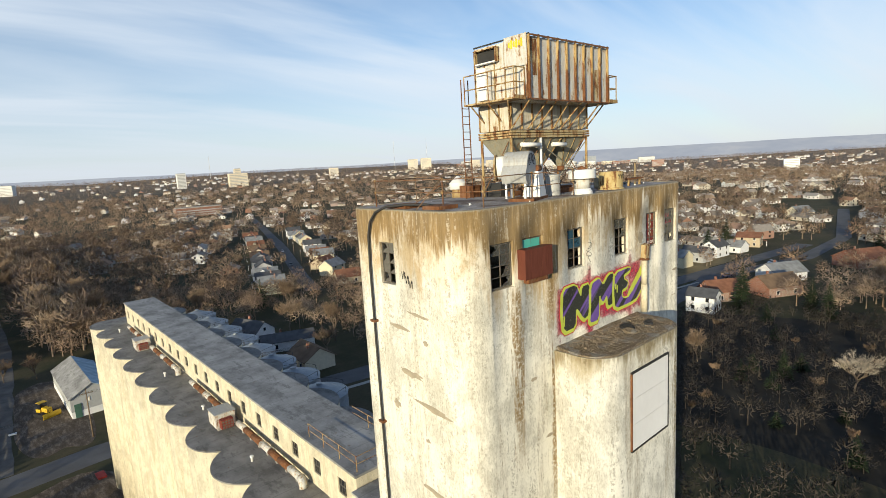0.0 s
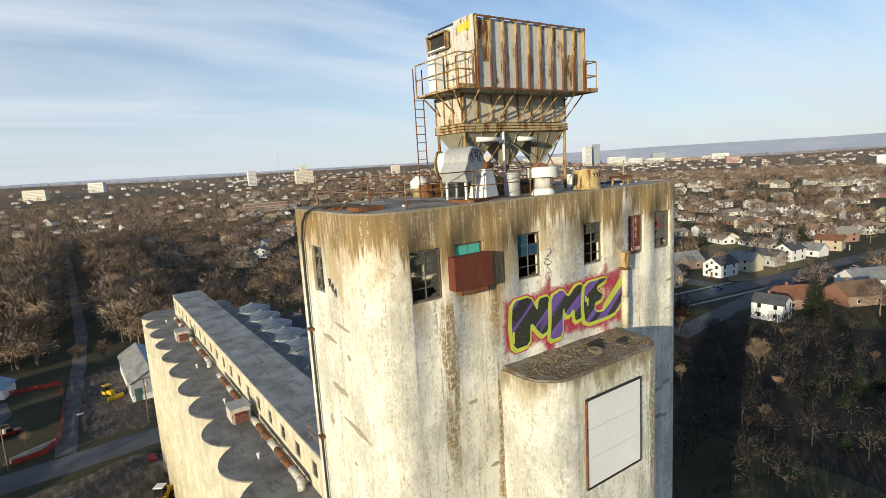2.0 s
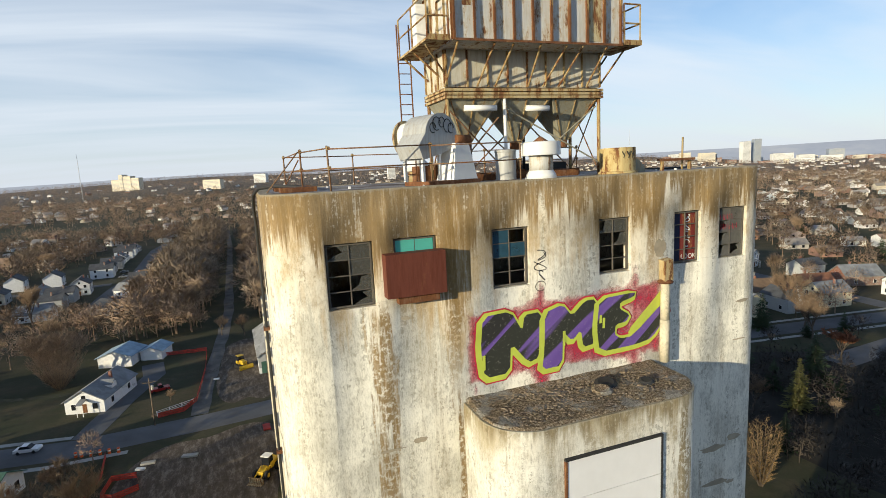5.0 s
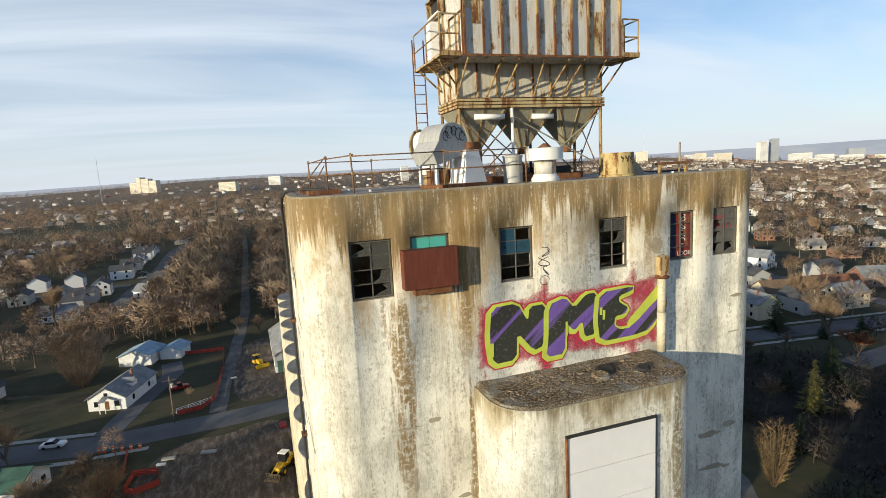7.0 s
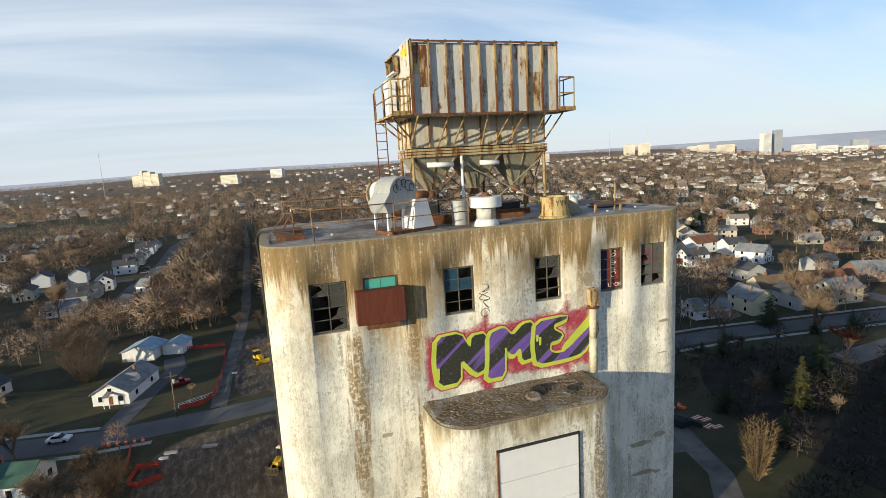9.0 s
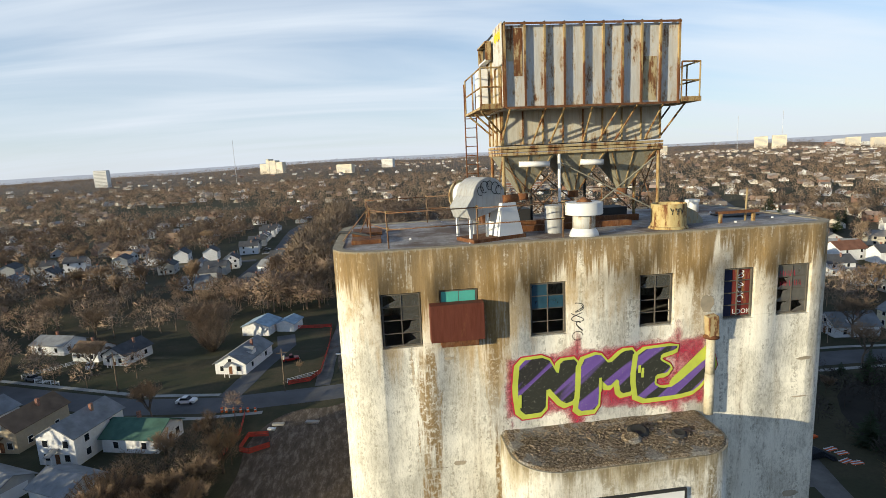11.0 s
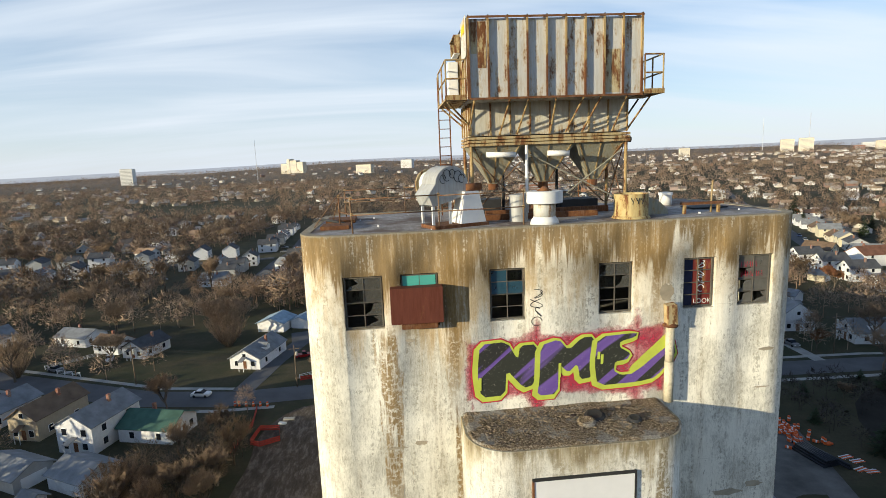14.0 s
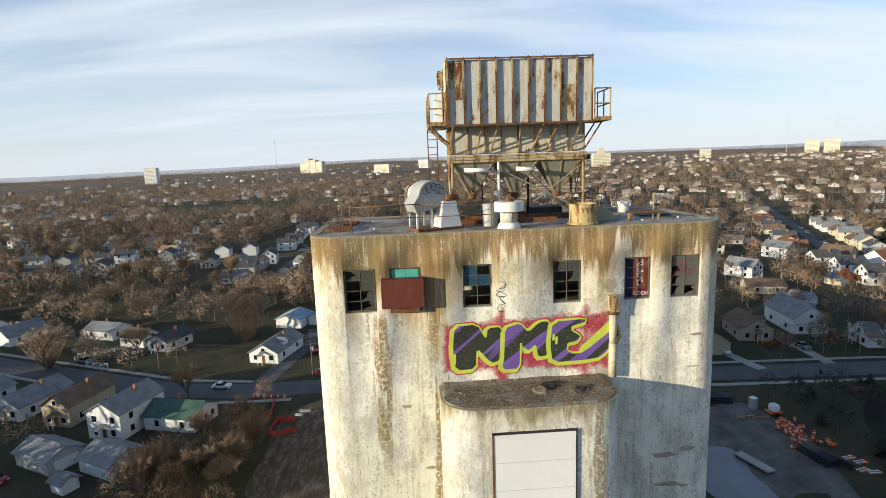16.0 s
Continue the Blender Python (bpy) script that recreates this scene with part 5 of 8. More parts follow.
for y in (38.5, 71.0):
    deck_unit(y, "grey aeration cabinet with a red louvred intake")
    deck_duct(y - 14.5, y - 1.9)
    deck_duct(y + 1.2, y + 12.5)
for k in range(5):
    y = 30.0 + 13.4 * k
    v = thing("deck_vent", "small white pipe vent on the silo deck", "vent", pose(-4.3 + 0.3 * (k % 2), y, STOP), group="silo deck vents")
    part("pipe", lathe([(0.10, 0), (0.10, 0.38), (0.16, 0.39), (0.16, 0.5), (0.06, 0.54)], 12), M_WHITE, v)
grail = thing("gallery_roof_rail", "rusty yellow pipe rail round the gallery roof end", "railing")
ring = [(-1.9, 24.0), (-1.9, 17.3), (1.95, 17.3), (1.95, 24.0)]
for (xa, ya), (xb, yb) in zip(ring, ring[1:]):
    n = max(2, int(math.hypot(xb - xa, yb - ya) / 1.8))
    for k in range(n):
        x, y = xa + (xb - xa) * k / n, ya + (yb - ya) * k / n
        bar("post", grail, M_RAIL, (x, y, GZ + 0.18), (x, y, GZ + 1.25), 0.03)
    for z in (GZ + 0.72, GZ + 1.25):
        bar("rail", grail, M_RAIL, (xa, ya, z), (xb, yb, z), 0.025)

# ---- steel bins beyond the silos ----
M_CORR, nt, b, vec = blank("corrugated_bin_steel", 0.45, 0.55)
wv = nt.nodes.new("ShaderNodeTexWave")
wv.bands_direction, wv.inputs["Scale"].default_value = "Z", 3.0
nt.links.new(vec, wv.inputs["Vector"])
nt.links.new(mix_node(nt, range_node(nt, noise_node(nt, vec, 0.8), 0.3, 0.7), (0.20, 0.235, 0.27), (0.30, 0.33, 0.36)), b.inputs["Base Color"])
bump(nt, b, wv.outputs[0], 0.6, 0.05)
bin_first = None
for k in range(8):
    at = pose(27.5 + 0.3 * k, 81.5 + 12.2 * k, 0)
    if bin_first is None:
        bin_first = thing("steel_grain_bin", "round corrugated steel grain bin with a shallow cone roof", "grain bin", at, "steel grain bins")
        part("shell", lathe([(5.5, 0), (5.5, 8.0)], 40), M_CORR, bin_first)
        part("cone_roof", lathe([(5.6, 7.98), (5.6, 8.05), (0.6, 9.9), (0.6, 10.2), (0.1, 10.3)], 40, smooth=False), M_CORR, bin_first)
        for a in range(0, 360, 45):
            x, y = 5.3 * math.cos(radians(a)), 5.3 * math.sin(radians(a))
            bar("rail_post", bin_first, M_DARK, (x, y, 8.1), (x, y, 9.2), 0.04, 5)
            x2, y2 = 5.3 * math.cos(radians(a + 45)), 5.3 * math.sin(radians(a + 45))
            bar("rail", bin_first, M_DARK, (x, y, 9.2), (x2, y2, 9.2), 0.04, 5)
    else:
        copy_thing(bin_first, at)


# ---- roads, tracks and yards ----
def ribbon(name, pts, width, mat, label, z=0.03, kind="structure", ragged=0.0, category="road"):
    bm = bmesh.new()
    rng = random.Random(len(pts) * 7 + int(width * 10))
    rows, pts = [], [Vector((*p, 0)) for p in pts]
    fine = []
    for a, b in zip(pts, pts[1:]):
        n = max(1, int((b - a).length / 6))
        fine += [a.lerp(b, k / n) for k in range(n)]
    fine.append(pts[-1])
    for i, p in enumerate(fine):
        d = (fine[min(i + 1, len(fine) - 1)] - fine[max(i - 1, 0)]).normalized()
        s = Vector((-d.y, d.x, 0))
        wl_, wr_ = width / 2 + rng.uniform(-ragged, ragged), width / 2 + rng.uniform(-ragged, ragged)
        row = []
        for off, dz in ((-wl_, -0.02), (-wl_ + 0.12, 0.0), (0, 0.02), (wr_ - 0.12, 0.0), (wr_, -0.02)):
            q = p + s * off
            row.append(bm.verts.new((q.x, q.y, land(q.x, q.y) + z + dz + (0.4 if math.hypot(q.x, q.y - 60) > 330 else 0))))
        rows.append(row)
    for a, b in zip(rows, rows[1:]):
        for k in range(4):
            bm.faces.new((a[k], a[k + 1], b[k + 1], b[k]))
    bmesh.ops.recalc_face_normals(bm, faces=bm.faces)
    return solid(name, bm, mat, label, category, kind=kind)


def yard(name, cx, cy, rx, ry, mat, label, z=0.015, seed=1, wob=0.22):
    rng = random.Random(seed)
    ph = [rng.uniform(0, 6.28) for _ in range(4)]
    pts = []
    for k in range(48):
        a = 2 * math.pi * k / 48
        f = 1 + wob * (0.5 * math.sin(2 * a + ph[0]) + 0.3 * math.sin(3 * a + ph[1]) + 0.2 * math.sin(7 * a + ph[2]))
        c, s = math.cos(a), math.sin(a)
        q = (abs(c) ** 4 + abs(s) ** 4) ** -0.25
        pts.append((cx + rx * f * q * c, cy + ry * f * q * s))
    return solid(name, extrude_outline(pts, -0.05, z), mat, label, "ground", kind="structure")


m, nt, b, vec = blank("churned_soil", 1.0)
n1, n2 = noise_node(nt, vec, 0.9, 8, 0.75, (1.0, 0.3, 1)), noise_node(nt, vec, 2.5, 6, 0.7)
c = ramp_node(nt, n1, [(0.36, (0.055, 0.042, 0.03)), (0.5, (0.10, 0.078, 0.058)), (0.62, (0.21, 0.175, 0.14))])
nt.links.new(mix_node(nt, range_node(nt, n2, 0.45, 0.65, 0, 0.5), c, (0.07, 0.052, 0.038)), b.inputs["Base Color"])
bump(nt, b, n2, 0.7, 0.15)
M_SOIL = m
M_ICE = plain("wet_grey_silt", (0.17, 0.185, 0.21), 0.35, 0, 0.2, 0.4, 0.1)
yard("soil_yard", -20.0, 78.5, 14.0, 20.5, M_SOIL, "churned brown building soil with tyre tracks", 0.012, 2, 0.15)
yard("gravel_yard", -12.5, 138, 6.5, 26, M_SOIL, "bare soil yard beside the shed", 0.014, 3, 0.12)
yard("gravel_yard", 53, 69, 11.5, 17, M_GRAVEL, "pale gravel yard", 0.013, 4, 0.2)
# Near-black ground patch: the deep shade beside the yard painted as colour.
M_SHADEFLOOR = plain("shade_dark_floor", (0.030, 0.026, 0.020), 1.0, 0, 0.45, 0.5, 0.5)
yard("woodland_floor", 118, 22, 42, 58, M_SHADEFLOOR, "scrub floor coloured dark for the deep shade there", 0.011, 9, 0.15)
# Dormant grass with the low sun's brightness painted in as paler tan patches.
M_SUNLAWN = plain("sunlit_dormant_lawn", (0.21, 0.165, 0.085), 1.0, 0, 0.3, 0.3, 0.4)
yard("lawn", 268, 118, 40, 22, M_SUNLAWN, "dormant winter lawn, lightened as by low sun", 0.012, 12, 0.25)
yard("lawn", 225, 92, 26, 9, M_SUNLAWN, "dormant winter lawn, lightened as by low sun", 0.012, 13, 0.25)
yard("silt_patch", 45.5, 58, 5.5, 9, M_ICE, "smooth grey silt spread on the yard", 0.03, 6, 0.3)
ribbon("road", [(-420, 262), (-250, 190), (-123, 132.5), (-66, 108), (-45, 104.5), (-21, 105.6), (-7.5, 107), (25, 105), (64, 99.5), (110, 97), (190, 84), (300, 70)], 8.0, M_ASPHALT, "grey asphalt street", 0.04)
ribbon("pavement", [(-400, 259.5), (-250, 196), (-121, 138.5), (-64, 113.6), (-46, 110.2)], 1.4, M_CONC, "pale concrete pavement", 0.06)
ribbon("pavement", [(-121, 126.5), (-68, 102.2), (-47, 98.6), (-34, 98.6)], 1.4, M_CONC, "pale concrete pavement", 0.06)
ribbon("pavement", [(40, 96.5), (64, 93.0), (110, 90.6), (190, 77)], 1.4, M_CONC, "pale concrete pavement", 0.06)
ribbon("pavement", [(64, 106.0), (110, 103.4), (190, 90.5)], 1.4, M_CONC, "pale concrete pavement", 0.06)
ribbon("track", [(-22.5, 110), (-20.8, 148), (-18.9, 200), (-21.5, 312), (-24, 420), (-30, 560)], 3.6, M_GRAVEL, "pale gravel track", 0.035, ragged=0.3)
ribbon("driveway", [(-43.5, 108.5), (-40.0, 126), (-35.6, 142), (-37.5, 152)], 5.2, M_ASPHALT, "cracked asphalt driveway", 0.05, ragged=0.15)
ribbon("dirt_track", [(66, 74), (62, 60), (58, 46), (50, 34)], 4.5, M_GRAVEL, "pale dirt track", 0.03, ragged=0.4)
ribbon("driveway", [(79, 100), (75, 118), (74, 135)], 3.0, M_CONC, "concrete driveway", 0.07)
ribbon("driveway", [(97, 101), (98, 116)], 3.0, M_CONC, "concrete driveway", 0.07)
ribbon("road", [(-72.8, 225), (-72.8, 285), (-70, 320), (-76.5, 436), (-74, 480)], 7.5, M_ASPHALT, "grey asphalt side street", 0.05)
ribbon("road", [(180, 84), (196, 214), (236, 290), (318, 448), (420, 640)], 7.5, M_ASPHALT, "grey asphalt side street", 0.05)
ribbon("road", [(88, 200), (98, 232), (138, 342), (190, 500), (250, 690)], 7.0, M_ASPHALT, "grey asphalt side street", 0.05)
ribbon("road", [(-330, 225), (-230, 280), (-160, 290), (-78, 300)], 6.5, M_ASPHALT, "grey asphalt side street", 0.05)
ribbon("road", [(120, 70), (200, 76), (262, 60), (330, 60), (470, 90)], 7.0, M_ASPHALT, "grey asphalt side street", 0.055)
ribbon("driveway", [(29, 62), (33, 100), (35, 135), (36, 170)], 9.0, M_ASPHALT, "dark asphalt yard between the bins and houses", 0.03)


# ---- houses ----
def paint(name, colour, lap=True):
    m, nt, b, vec = blank(name, 0.75)
    n = noise_node(nt, vec, 1.5, 5)
    c = ramp_node(nt, n, [(0.3, tuple(v * 0.85 for v in colour)), (0.7, colour)])
    nt.links.new(c, b.inputs["Base Color"])
    if lap:
        w = nt.nodes.new("ShaderNodeTexWave")
        w.wave_profile, w.bands_direction, w.inputs["Scale"].default_value = "SAW", "Z", 2.2
        nt.links.new(vec, w.inputs["Vector"])
        bump(nt, b, w.outputs[0], 0.5, 0.03)
    return m


def brick_paint(name, colour):
    m, nt, b, vec = blank(name, 0.9)
    t = nt.nodes.new("ShaderNodeTexBrick")
    t.inputs["Scale"].default_value = 4.0
    t.inputs["Color1"].default_value, t.inputs["Color2"].default_value, t.inputs["Mortar"].default_value = (*colour, 1), (*[v * 0.7 for v in colour], 1), (0.3, 0.27, 0.24, 1)
    mp = nt.nodes.new("ShaderNodeMapping")
    mp.inputs["Rotation"].default_value = (radians(90), 0, 0)
    nt.links.new(vec, mp.inputs[0])
    nt.links.new(mp.outputs[0], t.inputs["Vector"])
    nt.links.new(t.outputs[0], b.inputs["Base Color"])
    return m


def shingle(name, colour):
    return plain(name, colour, 0.9, 0, 0.25, 1.6, 0.3)


W_WHITE, W_CREAM, W_TAN, W_GREY, W_YELLOW, W_BRICK, W_BLUE = (paint("white_siding", (0.76, 0.77, 0.78)), paint("cream_siding", (0.66, 0.60, 0.46)), paint("tan_siding", (0.46, 0.38, 0.27)), paint("grey_siding", (0.42, 0.43, 0.43)), paint("yellow_siding", (0.66, 0.60, 0.43)), brick_paint("red_brick", (0.30, 0.12, 0.075)), paint("pale_blue_siding", (0.52, 0.62, 0.70)))
R_GREY, R_DARK, R_BROWN, R_GREEN, R_RED, R_BLUE = (shingle("grey_shingle", (0.22, 0.23, 0.24)), shingle("charcoal_shingle", (0.085, 0.088, 0.095)), shingle("brown_shingle", (0.17, 0.115, 0.075)), shingle("green_shingle", (0.06, 0.13, 0.10)), shingle("red_shingle", (0.21, 0.098, 0.060)), shingle("blue_grey_metal", (0.30, 0.40, 0.48)))
M_TRIM = plain("white_trim", (0.78, 0.78, 0.77), 0.6, 0, 0.06, 2, 0)


def gable_solid(w, d, h, rise, z0=0.0):
    bm = bmesh.new()
    f = [bm.verts.new(p) for p in ((-w / 2, -d / 2, z0), (w / 2, -d / 2, z0), (w / 2, -d / 2, h), (0, -d / 2, h + rise), (-w / 2, -d / 2, h))]
    k = [bm.verts.new((v.co.x, d / 2, v.co.z)) for v in f]
    bm.faces.new(f), bm.faces.new(k[::-1])
    for i in (0, 1, 4):
        j = (i + 1) % 5
        bm.faces.new((f[i], k[i], k[j], f[j]))
    bmesh.ops.recalc_face_normals(bm, faces=bm.faces)
    return bm


def roof_half(w, d, h, rise, side, over=0.45, thick=0.16):
    """One slope of a gable roof, the ridge along y."""
    L = math.hypot(w / 2, rise)
    ux, uz = (w / 2) / L, -rise / L
    bm = bmesh.new()
    a, e = Vector((0, 0, h + rise + 0.02)), Vector((side * (w / 2 + over * ux), 0, h - over * rise / L + 0.02))
    nrm = Vector((side * -uz, 0, ux)) * thick
    prof = [a, e, e + nrm, a + Vector((0, 0, thick / ux))]
    f = [bm.verts.new((p.x, -d / 2 - over, p.z)) for p in prof]
    k = [bm.verts.new((p.x, d / 2 + over, p.z)) for p in prof]
    bm.faces.new(f), bm.faces.new(k[::-1])
    for i in range(4):
        bm.faces.new((f[i], k[i], k[(i + 1) % 4], f[(i + 1) % 4]))
    bmesh.ops.recalc_face_normals(bm, faces=bm.faces)
    return bm


def house(label, w, d, h, rise, wall, roof, at, storeys=1, porch=True, chimney=True, dormer=False, plain_sides=False, group="", category="house", name="house"):
    o = thing(name, label, category, at, group)
    part("wall", gable_solid(w, d, h, rise, -0.3), wall, o)
    for s in (-1, 1):
        part("roof", roof_half(w, d, h, rise, s), roof, o)

    def window(x, y, z, ww, hh, face):
        bm = bmesh.new()
        m = pose(x, y, z, 0, 0, {"s": 0, "e": 90, "w": -90, "n": 180}[face])
        quad_box(bm, -ww / 2 - 0.09, ww / 2 + 0.09, -0.06, 0.05, -0.09, hh + 0.09, m)
        win = part("window", bm, M_TRIM, o)
        part("pane", quad_box(bmesh.new(), -ww / 2, ww / 2, -0.075, -0.061, 0, hh, m), M_DARKPANE, win)

    for st in range(storeys):
        z = 0.95 + 2.7 * st
        if not plain_sides:
            for y in ((-d * 0.27, d * 0.24)):
                window(w / 2, y, z, 1.0, 1.3, "e"), window(-w / 2, y, z, 1.0, 1.3, "w")
        for x in (-w * 0.27, w * 0.27):
            if not plain_sides or st:
                window(x, -d / 2, z, 1.1, 1.3, "s")
    if rise > 2.2:
        window(0, -d / 2, h + 0.2, 0.9, 1.0, "s")
    if plain_sides:
        part("garage_door", box(-w * 0.32, w * 0.32, -d / 2 - 0.05, -d / 2 + 0.02, 0.0, 2.15), M_TRIM, o)
    else:
        part("door", box(-0.45, 0.45, -d / 2 - 0.05, -d / 2 + 0.04, 0.15, 2.2), M_RUST, o)
    if porch:
        pr = part("porch_roof", roof_half(w * 0.5, 1.0, 2.55, 0.5, 1, 0.2, 0.12), roof, o)
        pr.matrix_basis = pose(0, -d / 2 - 0.02, 0.25, 0, 0, -90) @ pose(0, 0, 0)
        for x in (-0.62, 0.62):
            part("porch_post", box(x - 0.06, x + 0.06, -d / 2 - w * 0.24, -d / 2 - w * 0.24 + 0.12, 0, 2.5), M_TRIM, o)
    if chimney:
        part("chimney", box(w * 0.12, w * 0.12 + 0.6, d * 0.1, d * 0.1 + 0.6, h, h + rise + 0.9, 0.02), W_BRICK, o)
    if dormer:
        dm = part("dormer", gable_solid(2.2, 2.6, 1.0, 0.8), wall, o)
        dm.matrix_basis = pose(w * 0.28, -d * 0.1, h + rise * 0.25, 0, 0, 90)
        for s in (-1, 1):
            part("dormer_roof", roof_half(2.2, 2.6, 1.0, 0.8, s, 0.2, 0.1), roof, dm)
    return o


HOUSES = [  # label, w, d, h, rise, wall, roof, x, y, turn, options
    ("white bungalow with grey shingle roof and gabled porch", 8.5, 15, 3.0, 2.4, W_WHITE, R_GREY, -44.8, 130, -15, dict(dormer=True)),
    ("tan house with brown shingle roof", 6.8, 12.5, 4.6, 2.3, W_TAN, R_BROWN, -80, 97.8, -14, dict(storeys=1)),
    ("white two-storey house with grey roof", 8.0, 12, 5.6, 2.2, W_WHITE, R_GREY, -66, 90.5, -16, dict(storeys=2)),
    ("low white house with green roof", 8.0, 11.5, 3.0, 2.0, W_WHITE, R_GREEN, -55.0, 90.5, 75, dict(porch=False)),
    ("pale house with grey roof", 8.0, 13, 3.2, 2.2, W_WHITE, R_GREY, -93.5, 102.5, -16, dict()),
    ("pale house with grey roof", 7.5, 11, 3.0, 2.0, W_BLUE, R_GREY, -108, 106, -16, dict()),
    ("white ranch house with grey roof", 8.0, 12, 2.9, 1.8, W_WHITE, R_GREY, -106, 156, 70, dict(porch=False)),
    ("small white house with dark roof", 7.5, 10, 3.0, 2.2, W_WHITE, R_DARK, -80, 142, -20, dict()),
    ("small white house with brown roof", 6.5, 9, 2.9, 2.0, W_WHITE, R_BROWN, -91, 146, 70, dict()),
    ("grey ranch house with dark roof", 9.0, 14, 3.0, 2.2, W_GREY, R_DARK, -63, 230, 40, dict(porch=False)),
    ("grey ranch house with dark roof", 8.5, 13, 3.0, 2.0, W_CREAM, R_DARK, -53, 250, 40, dict(porch=False)),
    ("white gabled house with long grey roof", 9.5, 16, 4.6, 3.6, W_WHITE, R_GREY, 109, 130, -8, dict(dormer=True)),
    ("dark brown house with porch", 9.0, 12, 3.4, 2.8, W_TAN, R_BROWN, 91, 125, -10, dict(dormer=True)),
    ("white two-storey house with dark roof", 7.5, 8.5, 5.2, 2.0, W_WHITE, R_DARK, 154, 60, 5, dict(storeys=2, porch=False)),
    ("brown house with red shingle roof", 9.0, 12, 3.6, 3.2, W_BRICK, R_RED, 171, 61, 55, dict()),
    ("red brick house with brown roof", 10, 14, 3.6, 3.4, W_BRICK, R_BROWN, 188, 50, 62, dict()),
    ("white house with grey hipped roof", 10, 14, 3.4, 3.2, W_WHITE, R_GREY, 212, 55, 60, dict(porch=False)),
    ("tan house with orange roof", 10, 11, 5.0, 2.2, W_TAN, R_RED, 284, 91, 10, dict(storeys=2)),
    ("cream house with dark dormered roof", 12, 13, 3.4, 4.2, W_CREAM, R_GREY, 420, 105, 62, dict(dormer=True)),
    ("red brick building with red roof", 12, 17, 3.8, 3.2, W_BRICK, R_RED, 255, 38, 60, dict(porch=False)),
    ("tan house with orange roof", 10, 13, 3.4, 2.8, W_CREAM, R_RED, 292, 24, 55, dict()),
    ("white house with dark roof", 8, 12, 4.0, 3.0, W_WHITE, R_DARK, 40.5, 151, 20, dict(porch=False)),
    ("long low white house with dark roof", 7.5, 15, 3.0, 1.6, W_WHITE, R_DARK, 46, 137, 70, dict(porch=False)),
    ("brick house with red roof", 9, 12, 3.6, 3.4, W_BRICK, R_RED, 178, 117, 70, dict()),
    ("cream house with brown roof", 10, 13, 3.2, 3.2, W_CREAM, R_BROWN, 160, 122, 72, dict()),
    ("white house with grey roof", 9, 12, 5.2, 2.8, W_WHITE, R_GREY, 200, 165, 20, dict(storeys=2)),
    ("brick house with grey dormered roof", 10, 13, 3.6, 3.4, W_BRICK, R_GREY, 205, 119, 65, dict(dormer=True)),
    ("yellow house with brown roof", 9, 12, 5.0, 3.0, W_YELLOW, R_BROWN, 192, 214, 27, dict(storeys=2)),
    ("white house with red-brown roof", 10, 14, 5.2, 3.0, W_WHITE, R_RED, 201, 197, 90, dict(storeys=2, dormer=True)),
    ("white house with grey roof", 9, 12, 5.4, 2.6, W_WHITE, R_GREY, 176, 232, 27, dict(storeys=2)),
    ("low tan house with brown roof", 8.5, 13, 3.0, 1.8, W_CREAM, R_BROWN, 126, 170, 75, dict(porch=False)),
    ("white gabled house with grey roof", 8, 12, 5.0, 2.8, W_WHITE, R_GREY, 135, 196, 27, dict(storeys=2)),
]
for label, w, d, h, rise, wall, roof, x, y, turn, opt in HOUSES:
    house(label, w, d, h, rise, wall, roof, pose(x, y, land(x, y), 0, 0, turn), **opt)
for label, w, d, h, rise, wall, roof, x, y, turn in (
        ("white metal garage with pale blue roof", 9, 9, 3.0, 1.6, W_WHITE, R_BLUE, -46, 158.5, -15), ("open white carport with blue roof", 6, 7, 2.6, 1.2, W_WHITE, R_BLUE, -37.4, 159.5, -15),
        ("grey workshop with low roof", 6.5, 10, 2.6, 1.6, W_GREY, R_GREY, -73.5, 77.5, 62), ("white double garage with grey roof", 7, 8.5, 2.7, 1.6, W_WHITE, R_GREY, -60.5, 74.5, 62),
        ("tiny white wooden garden shed", 2.8, 3.2, 2.0, 0.9, W_WHITE, R_GREY, -65, 68, 62), ("white garage with grey roof", 6, 7, 2.6, 1.6, W_WHITE, R_GREY, 128, 152, 27), ("small pale garage with grey roof", 6, 6, 2.6, 1.4, W_CREAM, R_GREY, 160, 176, 27)):
    house(label, w, d, h, rise, wall, roof, pose(x, y, 0, 0, 0, turn), porch=False, chimney=False, plain_sides=True, category="garage", name="garage")
shed = thing("metal_shed", "long grey metal shed with a white base and pale roof", "shed", pose(-5.2, 143, 0, 0, 0, 2))
part("wall", gable_solid(9.0, 27, 4.6, 2.6), W_GREY, shed)
part("base_band", box(-4.55, 4.55, -13.56, 13.56, 0, 1.5), M_WHITE, shed)
# One roof in two colours: pale sunlit slope, blue painted on the shadowed one.
part("roof", roof_half(9.0, 27, 4.6, 2.6, -1, 0.3, 0.12), M_GALROOF, shed, "pale metal roof slope")
part("roof", roof_half(9.0, 27, 4.6, 2.6, 1, 0.3, 0.12), R_BLUE, shed, "roof slope turned from the sun, coloured shadow blue")
part("door", box(-3.9, -2.6, -13.66, -13.57, 0, 3.2), R_GREEN, shed, "green door")

